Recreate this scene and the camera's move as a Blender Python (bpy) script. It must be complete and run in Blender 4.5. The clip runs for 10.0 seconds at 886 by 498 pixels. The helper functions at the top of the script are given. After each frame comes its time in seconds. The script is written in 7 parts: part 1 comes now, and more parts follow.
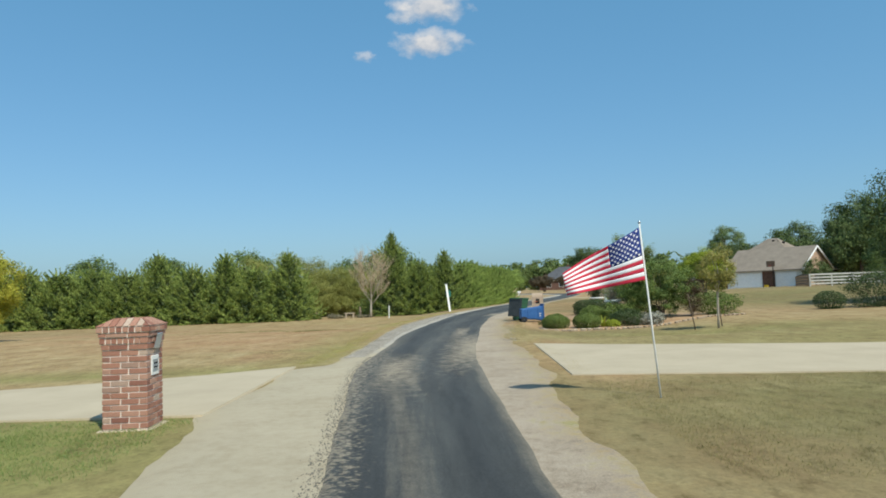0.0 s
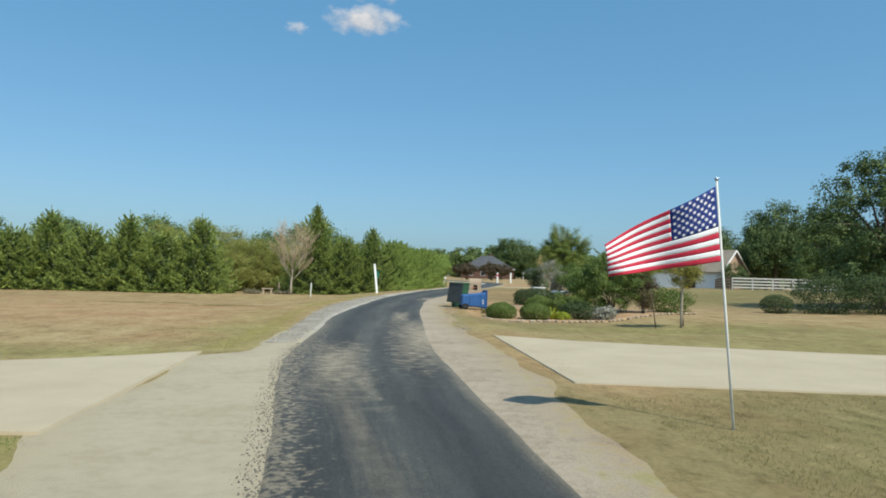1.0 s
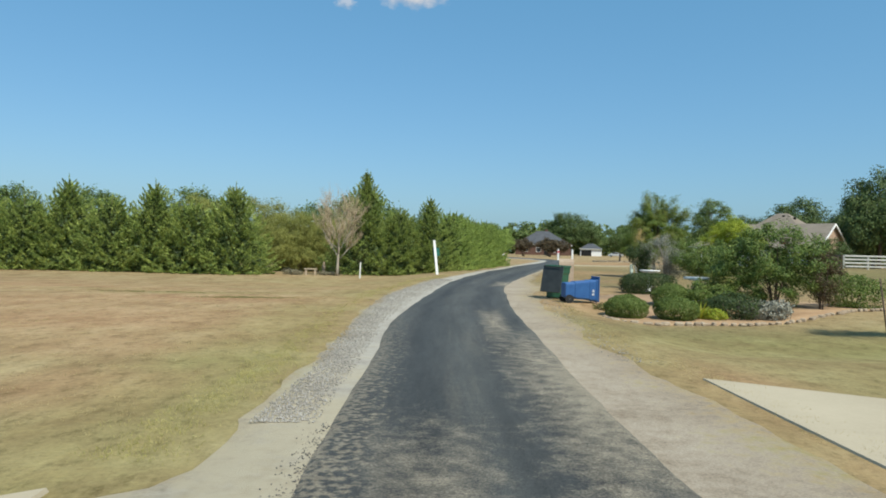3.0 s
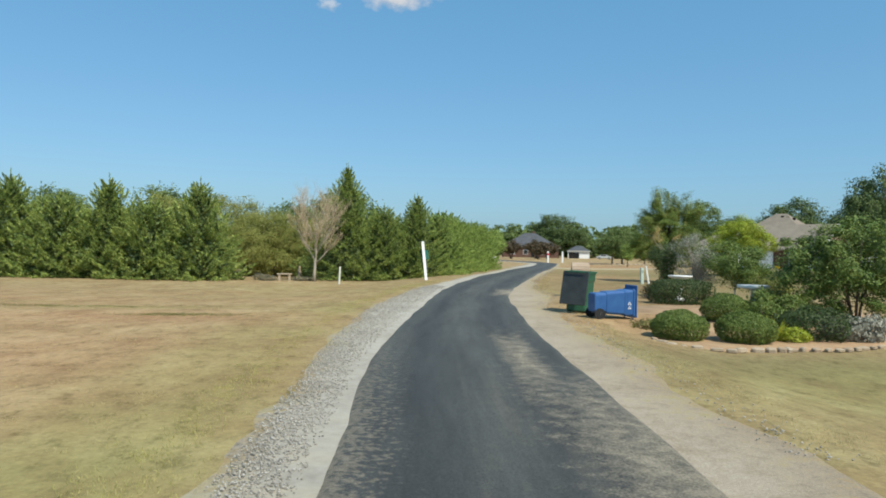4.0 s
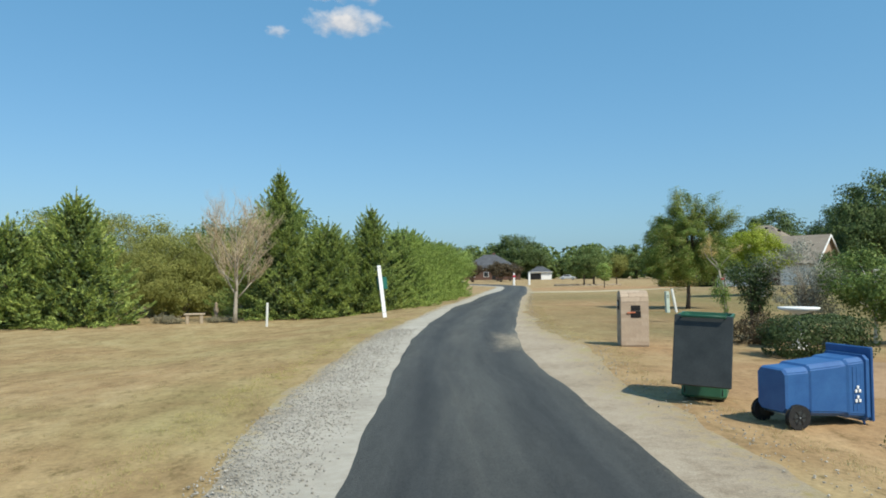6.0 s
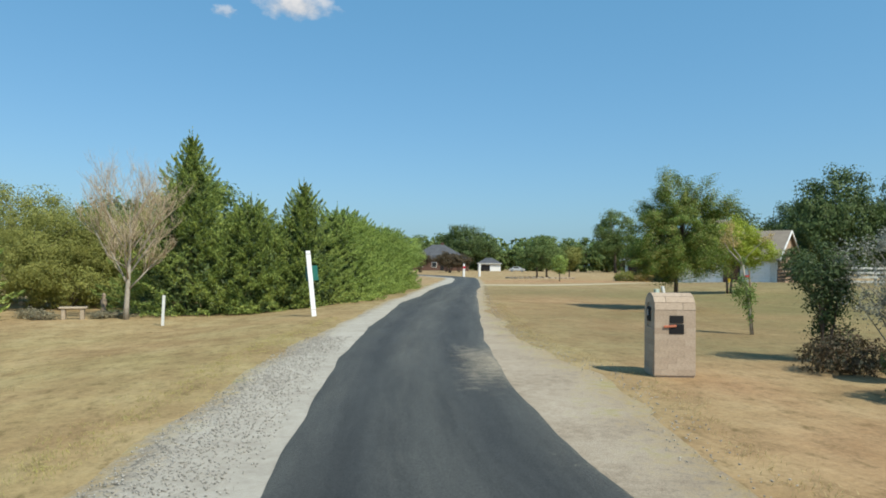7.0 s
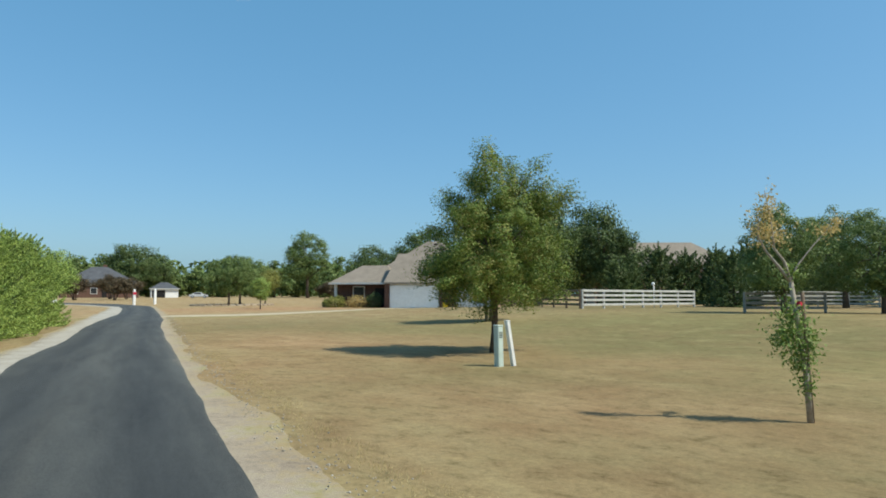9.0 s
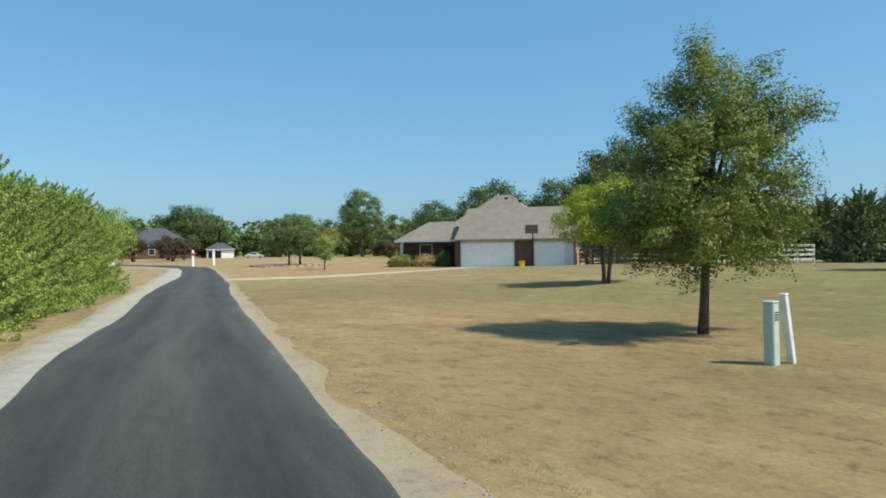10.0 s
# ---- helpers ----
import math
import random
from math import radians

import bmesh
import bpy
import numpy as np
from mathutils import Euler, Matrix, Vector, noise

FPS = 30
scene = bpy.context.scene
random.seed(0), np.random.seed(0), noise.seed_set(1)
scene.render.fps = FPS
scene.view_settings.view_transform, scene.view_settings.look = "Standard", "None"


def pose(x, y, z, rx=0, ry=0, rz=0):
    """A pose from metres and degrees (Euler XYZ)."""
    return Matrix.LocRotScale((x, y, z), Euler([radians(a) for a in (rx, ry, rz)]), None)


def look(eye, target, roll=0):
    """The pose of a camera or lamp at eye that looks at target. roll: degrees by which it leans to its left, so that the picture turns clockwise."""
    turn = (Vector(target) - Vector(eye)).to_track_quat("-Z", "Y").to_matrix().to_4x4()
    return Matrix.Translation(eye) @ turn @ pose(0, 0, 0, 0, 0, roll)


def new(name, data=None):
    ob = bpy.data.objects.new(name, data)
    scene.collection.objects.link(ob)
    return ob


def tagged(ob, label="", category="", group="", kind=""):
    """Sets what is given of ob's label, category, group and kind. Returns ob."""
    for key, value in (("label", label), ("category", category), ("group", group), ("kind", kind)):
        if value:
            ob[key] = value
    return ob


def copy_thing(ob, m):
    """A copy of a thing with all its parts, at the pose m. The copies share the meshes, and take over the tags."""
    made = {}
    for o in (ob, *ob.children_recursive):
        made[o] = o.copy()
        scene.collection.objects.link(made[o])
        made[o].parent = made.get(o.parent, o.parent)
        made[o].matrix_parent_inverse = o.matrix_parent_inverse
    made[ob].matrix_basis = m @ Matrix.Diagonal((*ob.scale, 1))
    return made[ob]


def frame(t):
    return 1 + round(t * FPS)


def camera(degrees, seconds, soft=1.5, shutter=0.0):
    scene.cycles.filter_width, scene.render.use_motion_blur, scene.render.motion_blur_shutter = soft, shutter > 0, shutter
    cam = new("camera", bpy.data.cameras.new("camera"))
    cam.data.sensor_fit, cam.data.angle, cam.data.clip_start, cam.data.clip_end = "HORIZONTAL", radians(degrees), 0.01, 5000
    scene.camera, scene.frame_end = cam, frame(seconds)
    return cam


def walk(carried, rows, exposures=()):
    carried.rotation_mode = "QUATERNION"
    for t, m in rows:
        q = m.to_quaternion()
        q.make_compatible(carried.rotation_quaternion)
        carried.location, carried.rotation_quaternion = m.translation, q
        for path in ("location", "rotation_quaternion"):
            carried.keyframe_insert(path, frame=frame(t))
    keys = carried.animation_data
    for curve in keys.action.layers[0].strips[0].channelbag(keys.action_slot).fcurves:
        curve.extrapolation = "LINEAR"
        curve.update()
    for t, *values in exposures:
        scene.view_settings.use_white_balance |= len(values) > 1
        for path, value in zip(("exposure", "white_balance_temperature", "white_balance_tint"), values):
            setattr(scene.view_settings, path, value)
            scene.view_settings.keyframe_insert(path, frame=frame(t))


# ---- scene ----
cam = camera(66.1, 10.0, 1.8)
PATH = [
    (0, (-0.01, -0.008, 1.602), (-0.001, 1.988, 1.724), -2.1),
    (0.1, (-0.079, 0.359, 1.602), (0.028, 2.354, 1.689), 0.5),
    (0.2, (-0.148, 0.722, 1.600), (-0.088, 2.721, 1.662), 0.2),
    (0.3, (-0.218, 1.077, 1.596), (-0.100, 3.072, 1.647), 0.4),
    (0.4, (-0.288, 1.418, 1.588), (-0.139, 3.411, 1.670), 0.2),
    (0.5, (-0.36, 1.742, 1.574), (-0.238, 3.737, 1.66), -0.5),
    (0.6, (-0.433, 2.047, 1.550), (-0.293, 4.040, 1.641), -0.3),
    (0.7, (-0.504, 2.340, 1.516), (-0.319, 4.329, 1.601), 0.4),
    (0.8, (-0.570, 2.631, 1.482), (-0.384, 4.622, 1.549), 0.3),
    (0.9, (-0.629, 2.931, 1.456), (-0.419, 4.919, 1.533), 0.7),
    (1, (-0.678, 3.25, 1.445), (-0.438, 5.234, 1.52), 1.5),
    (1.1, (-0.714, 3.594, 1.451), (-0.495, 5.580, 1.533), -0.3),
    (1.2, (-0.740, 3.959, 1.464), (-0.524, 5.944, 1.591), -1.5),
    (1.3, (-0.760, 4.337, 1.480), (-0.472, 6.313, 1.598), -0.0),
    (1.4, (-0.776, 4.720, 1.494), (-0.522, 6.704, 1.507), 0.7),
    (1.5, (-0.792, 5.1, 1.5), (-0.603, 7.089, 1.413), 1.1),
    (1.6, (-0.811, 5.471, 1.500), (-0.648, 7.461, 1.385), 2.0),
    (1.7, (-0.833, 5.837, 1.500), (-0.688, 7.826, 1.361), 2.8),
    (1.8, (-0.857, 6.201, 1.500), (-0.727, 8.192, 1.357), 2.9),
    (1.9, (-0.884, 6.569, 1.501), (-0.762, 8.561, 1.362), 2.4),
    (2, (-0.913, 6.946, 1.501), (-0.823, 8.938, 1.355), 2.9),
    (2.1, (-0.944, 7.335, 1.509), (-0.846, 9.327, 1.350), 4.5),
    (2.2, (-0.975, 7.735, 1.527), (-0.880, 9.724, 1.339), 4.8),
    (2.3, (-1.006, 8.140, 1.549), (-0.909, 10.129, 1.362), 3.9),
    (2.4, (-1.036, 8.550, 1.567), (-0.930, 10.539, 1.393), 2.6),
    (2.5, (-1.063, 8.958, 1.574), (-1.007, 10.953, 1.448), 0.9),
    (2.6, (-1.087, 9.364, 1.571), (-1.045, 11.362, 1.483), -0.2),
    (2.7, (-1.107, 9.776, 1.566), (-1.052, 11.775, 1.569), 0.2),
    (3.8, (-1.201, 14.722, 1.533), (-1.074, 16.718, 1.517), 2.2),
    (3.9, (-1.206, 15.157, 1.532), (-1.073, 17.153, 1.536), 1.4),
    (4, (-1.213, 15.59, 1.531), (-1.069, 17.585, 1.54), 1.3),
    (4.1, (-1.220, 16.026, 1.534), (-1.057, 18.020, 1.552), 1.2),
    (4.2, (-1.228, 16.468, 1.542), (-1.058, 18.461, 1.557), 1.6),
    (4.3, (-1.235, 16.916, 1.552), (-1.059, 18.909, 1.565), 0.7),
    (4.4, (-1.240, 17.372, 1.562), (-1.060, 19.363, 1.571), 0.5),
    (4.5, (-1.242, 17.834, 1.571), (-1.065, 19.826, 1.569), 0.9),
    (4.6, (-1.232, 18.304, 1.576), (-1.061, 20.297, 1.577), -0.0),
    (4.7, (-1.207, 18.782, 1.579), (-1.015, 20.772, 1.581), 0.3),
    (4.8, (-1.173, 19.264, 1.581), (-0.961, 21.253, 1.580), 1.0),
    (4.9, (-1.138, 19.750, 1.583), (-0.922, 21.739, 1.579), 0.4),
    (5, (-1.109, 20.239, 1.587), (-0.904, 22.228, 1.583), -0.3),
    (5.1, (-1.091, 20.729, 1.594), (-0.870, 22.717, 1.590), -0.3),
    (5.2, (-1.081, 21.218, 1.603), (-0.855, 23.205, 1.605), -0.1),
    (5.3, (-1.074, 21.705, 1.612), (-0.843, 23.692, 1.627), -0.4),
    (5.4, (-1.065, 22.188, 1.618), (-0.831, 24.175, 1.638), -0.2),
    (5.5, (-1.051, 22.667, 1.621), (-0.809, 24.652, 1.653), -0.2),
    (5.6, (-1.026, 23.141, 1.615), (-0.778, 25.125, 1.653), 0.3),
    (5.7, (-0.992, 23.621, 1.61), (-0.738, 25.604, 1.668), 0.1),
    (6.8, (-0.213, 29.506, 1.64), (0.164, 31.468, 1.738), 0.4),
    (6.9, (-0.130, 30.040, 1.631), (0.289, 31.995, 1.699), 1.1),
    (7, (-0.048, 30.571, 1.622), (0.377, 32.524, 1.674), 0.7),
    (7.1, (0.031, 31.103, 1.624), (0.465, 33.054, 1.671), 0.2),
    (7.2, (0.110, 31.637, 1.629), (0.575, 33.580, 1.706), 0.2),
    (7.3, (0.190, 32.174, 1.635), (0.712, 34.101, 1.754), 0.6),
    (7.4, (0.274, 32.716, 1.640), (0.891, 34.614, 1.776), 1.6),
    (7.5, (0.365, 33.264, 1.642), (1.038, 35.141, 1.793), 1.1),
    (7.6, (0.464, 33.818, 1.642), (1.178, 35.683, 1.762), 0.7),
    (7.7, (0.570, 34.379, 1.641), (1.315, 36.231, 1.765), 0.0),
    (7.8, (0.683, 34.944, 1.640), (1.471, 36.779, 1.767), -0.3),
    (7.9, (0.803, 35.515, 1.637), (1.607, 37.340, 1.786), -1.6),
    (8, (0.927, 36.09, 1.633), (1.756, 37.903, 1.796), -2.1),
    (8.1, (1.056, 36.669, 1.618), (1.930, 38.462, 1.758), -1.7),
    (8.2, (1.188, 37.250, 1.590), (2.082, 39.033, 1.735), -3.1),
    (8.3, (1.324, 37.833, 1.558), (2.269, 39.588, 1.715), -3.2),
    (8.4, (1.464, 38.417, 1.532), (2.471, 40.138, 1.689), -2.7),
    (8.5, (1.608, 39.002, 1.521), (2.654, 40.7, 1.678), -2.5),
    (8.6, (1.755, 39.586, 1.527), (2.863, 41.244, 1.681), -1.5),
    (8.7, (1.903, 40.169, 1.541), (3.039, 41.810, 1.664), -1.3),
    (8.8, (2.051, 40.749, 1.557), (3.216, 42.371, 1.665), -0.9),
    (8.9, (2.197, 41.325, 1.571), (3.393, 42.924, 1.686), -0.5),
    (9, (2.338, 41.897, 1.577), (3.584, 43.456, 1.71), 0.2),
    (9.1, (2.473, 42.464, 1.576), (3.749, 43.998, 1.710), 0.1),
    (9.2, (2.602, 43.027, 1.574), (3.887, 44.553, 1.709), -2.0),
    (9.3, (2.725, 43.589, 1.571), (3.987, 45.134, 1.705), -1.2),
    (9.4, (2.841, 44.153, 1.569), (4.075, 45.722, 1.686), 0.5),
    (9.5, (2.951, 44.721, 1.568), (4.168, 46.304, 1.689), 0.3),
    (9.6, (3.055, 45.295, 1.572), (4.265, 46.883, 1.685), 0.6),
    (9.7, (3.153, 45.874, 1.583), (4.311, 47.504, 1.630), -0.7),
    (9.8, (3.248, 46.458, 1.600), (4.438, 48.064, 1.623), 3.3),
    (9.9, (3.339, 47.044, 1.620), (4.503, 48.670, 1.646), 1.2),
    (10, (3.43, 47.631, 1.642), (4.569, 49.275, 1.65), -0.5),
]
walk(cam, [(t, look(eye, target, roll)) for t, eye, target, roll in PATH], [(0.0, -0.09), (2.5, -0.08), (4.0, 0.0), (7.0, 0.0), (8.5, -0.02), (10.0, 0.05)])

# ---------------------------------------------------------------- world and sun
SUN_AZ = math.atan2(0.53, -0.85)      # clockwise from +y
SUN_EL = radians(51)
sun_dir = Vector((math.sin(SUN_AZ) * math.cos(SUN_EL), math.cos(SUN_AZ) * math.cos(SUN_EL), math.sin(SUN_EL)))
world = bpy.data.worlds.new("sky")
scene.world = world
world.use_nodes = True
wn = world.node_tree
bg = wn.nodes["Background"]
sky = wn.nodes.new("ShaderNodeTexSky")
sky.sky_type = "NISHITA"
sky.sun_disc = False
sky.sun_elevation, sky.sun_rotation = SUN_EL, SUN_AZ
sky.altitude, sky.air_density, sky.dust_density, sky.ozone_density = 200.0, 1.1, 1.6, 1.2
cast = wn.nodes.new("ShaderNodeMix")          # clear, slightly cyan autumn sky
cast.data_type, cast.blend_type = "RGBA", "MULTIPLY"
cast.inputs[0].default_value, cast.inputs[7].default_value = 1.0, (0.905, 1.0, 1.13, 1)
wn.links.new(sky.outputs[0], cast.inputs[6])
haze = wn.nodes.new("ShaderNodeMix")          # evens out zenith and horizon
haze.data_type = "RGBA"
haze.inputs[0].default_value, haze.inputs[7].default_value = 0.42, (0.68, 3.42, 5.6, 1)
wn.links.new(cast.outputs[2], haze.inputs[6])
wn.links.new(haze.outputs[2], bg.inputs[0])
bg.inputs[1].default_value = 0.128
sun = new("sun", bpy.data.lights.new("sun", "SUN"))
sun.data.energy, sun.data.angle, sun.data.color = 5.0, radians(0.53), (0.985, 0.95, 0.82)
sun.matrix_world = look(sun_dir * 100, (0, 0, 0))


# ---------------------------------------------------------------- materials
def ramp(nt, fac, stops):
    r = nt.nodes.new("ShaderNodeValToRGB")
    els = r.color_ramp.elements
    while len(els) < len(stops):
        els.new(0.5)
    for e, (p, c) in zip(els, stops):
        e.position, e.color = p, (*c, 1)
    nt.links.new(fac, r.inputs[0])
    return r.outputs[0]


def noise_tex(nt, scale, detail=4.0, rough=0.6, coord="Object", stretch=(1, 1, 1)):
    co = nt.nodes.new("ShaderNodeTexCoord")
    mp = nt.nodes.new("ShaderNodeMapping")
    mp.inputs["Scale"].default_value = stretch
    nt.links.new(co.outputs[coord], mp.inputs[0])
    n = nt.nodes.new("ShaderNodeTexNoise")
    n.inputs["Scale"].default_value, n.inputs["Detail"].default_value, n.inputs["Roughness"].default_value = scale, detail, rough
    nt.links.new(mp.outputs[0], n.inputs["Vector"])
    return n.outputs["Fac"]


def mix(nt, fac, a, b, mode="MIX"):
    m = nt.nodes.new("ShaderNodeMix")
    m.data_type, m.blend_type = "RGBA", mode
    for sock, v in ((m.inputs[0], fac), (m.inputs[6], a), (m.inputs[7], b)):
        if isinstance(v, (int, float)):
            sock.default_value = v
        elif isinstance(v, tuple):
            sock.default_value = (*v, 1)
        else:
            nt.links.new(v, sock)
    return m.outputs[2]


def maths(nt, op, a, b=0.0, clamp=False):
    m = nt.nodes.new("ShaderNodeMath")
    m.operation, m.use_clamp = op, clamp
    for sock, v in zip(m.inputs, (a, b)):
        if isinstance(v, (int, float)):
            sock.default_value = v
        else:
            nt.links.new(v, sock)
    return m.outputs[0]


def bump(nt, p, height, strength=0.4, distance=0.02):
    b = nt.nodes.new("ShaderNodeBump")
    b.inputs["Strength"].default_value, b.inputs["Distance"].default_value = strength, distance
    nt.links.new(height, b.inputs["Height"])
    nt.links.new(b.outputs[0], p.inputs["Normal"])


def material(name, rough=0.8, metal=0.0, spec=0.3):
    m = bpy.data.materials.new(name)
    m.use_nodes = True
    p = m.node_tree.nodes["Principled BSDF"]
    p.inputs["Roughness"].default_value, p.inputs["Metallic"].default_value = rough, metal
    p.inputs["Specular IOR Level"].default_value = spec
    return m, m.node_tree, p


def plain(name, a, b, scale=6.0, rough=0.7, metal=0.0, spec=0.3, fine=60.0, relief=0.15):
    """Two tones mixed by a coarse and a fine noise, with slight relief."""
    m, nt, p = material(name, rough, metal, spec)
    n1, n2 = noise_tex(nt, scale), noise_tex(nt, fine, 3)
    f = maths(nt, "ADD", maths(nt, "MULTIPLY", n1, 0.7), maths(nt, "MULTIPLY", n2, 0.3))
    nt.links.new(ramp(nt, f, [(0.35, a), (0.65, b)]), p.inputs["Base Color"])
    bump(nt, p, n2, relief, 0.01)
    return m


def pieces(name, tones, rough=0.85, fine=50.0, spread=0.25):
    """A colour for each piece by its own random number, with grain."""
    m, nt, p = material(name, rough)
    info = nt.nodes.new("ShaderNodeObjectInfo")
    n = len(tones)
    c = ramp(nt, info.outputs["Random"], [(i / max(1, n - 1), t) for i, t in enumerate(tones)])
    g = noise_tex(nt, fine, 5, 0.7)
    c = mix(nt, 1.0, c, ramp(nt, g, [(0.3, (1 - spread,) * 3), (0.7, (1 + spread,) * 3)]), "MULTIPLY")
    nt.links.new(c, p.inputs["Base Color"])
    bump(nt, p, g, 0.5, 0.006)
    return m


def leaves(name, tones, rough=0.55, light=0.3, patch=0.9):
    """Foliage: a tone for each leaf, patches of tone over the crown, light through the leaf."""
    m, nt, p = material(name, rough, 0.0, 0.25)
    geo = nt.nodes.new("ShaderNodeNewGeometry")
    n = noise_tex(nt, patch, 3)
    f = maths(nt, "ADD", maths(nt, "MULTIPLY", geo.outputs["Random Per Island"], 0.55), maths(nt, "MULTIPLY", n, 0.65))
    k = len(tones)
    c = ramp(nt, f, [(0.2 + 0.7 * i / max(1, k - 1), t) for i, t in enumerate(tones)])
    nt.links.new(c, p.inputs["Base Color"])
    tr = nt.nodes.new("ShaderNodeBsdfTranslucent")
    nt.links.new(c, tr.inputs[0])
    mx = nt.nodes.new("ShaderNodeMixShader")
    mx.inputs[0].default_value = light
    nt.links.new(p.outputs[0], mx.inputs[1])
    nt.links.new(tr.outputs[0], mx.inputs[2])
    nt.links.new(mx.outputs[0], nt.nodes["Material Output"].inputs[0])
    return m


def ground_material():
    m, nt, p = material("dry_lawn", 0.95, 0, 0.1)
    big, mid, fine = noise_tex(nt, 0.09, 5, 0.65), noise_tex(nt, 0.9, 6, 0.7, stretch=(1, 0.6, 1)), noise_tex(nt, 14, 5, 0.8)
    grass = ramp(nt, mid, [(0.30, (0.240, 0.162, 0.083)), (0.5, (0.345, 0.252, 0.133)), (0.68, (0.425, 0.335, 0.188))])
    green = ramp(nt, mid, [(0.3, (0.135, 0.158, 0.045)), (0.55, (0.225, 0.226, 0.078)), (0.72, (0.335, 0.303, 0.135))])
    dirt = ramp(nt, mid, [(0.3, (0.290, 0.165, 0.086)), (0.6, (0.410, 0.258, 0.145))])
    at = nt.nodes.new("ShaderNodeAttribute")
    at.attribute_name = "lawn"
    sep = nt.nodes.new("ShaderNodeSeparateColor")
    nt.links.new(at.outputs["Color"], sep.inputs[0])
    broken = maths(nt, "MULTIPLY", maths(nt, "SUBTRACT", mid, 0.5), 2.2)
    fg = maths(nt, "ADD", sep.outputs[0], maths(nt, "MULTIPLY", sep.outputs[0], broken), True)
    fd = maths(nt, "ADD", sep.outputs[1], maths(nt, "MULTIPLY", maths(nt, "SUBTRACT", big, 0.5), 1.4), True)
    dull = ramp(nt, mid, [(0.3, (0.128, 0.104, 0.050)), (0.52, (0.178, 0.146, 0.072)), (0.7, (0.236, 0.196, 0.101))])
    fb = maths(nt, "ADD", sep.outputs[2], maths(nt, "MULTIPLY", sep.outputs[2], broken), True)
    c = mix(nt, fd, mix(nt, fg, mix(nt, fb, grass, dull), green), dirt)
    tuft = noise_tex(nt, 4.2, 6, 0.8, stretch=(1, 0.55, 1))
    c = mix(nt, 1.0, c, ramp(nt, tuft, [(0.32, (0.54, 0.54, 0.46)), (0.47, (0.98, 0.97, 0.96)), (0.68, (1.16, 1.15, 1.10))]), "MULTIPLY")
    c = mix(nt, 1.0, c, ramp(nt, fine, [(0.25, (0.72, 0.72, 0.7)), (0.7, (1.16, 1.16, 1.16))]), "MULTIPLY")
    nt.links.new(c, p.inputs["Base Color"])
    bump(nt, p, fine, 0.5, 0.03)
    return m


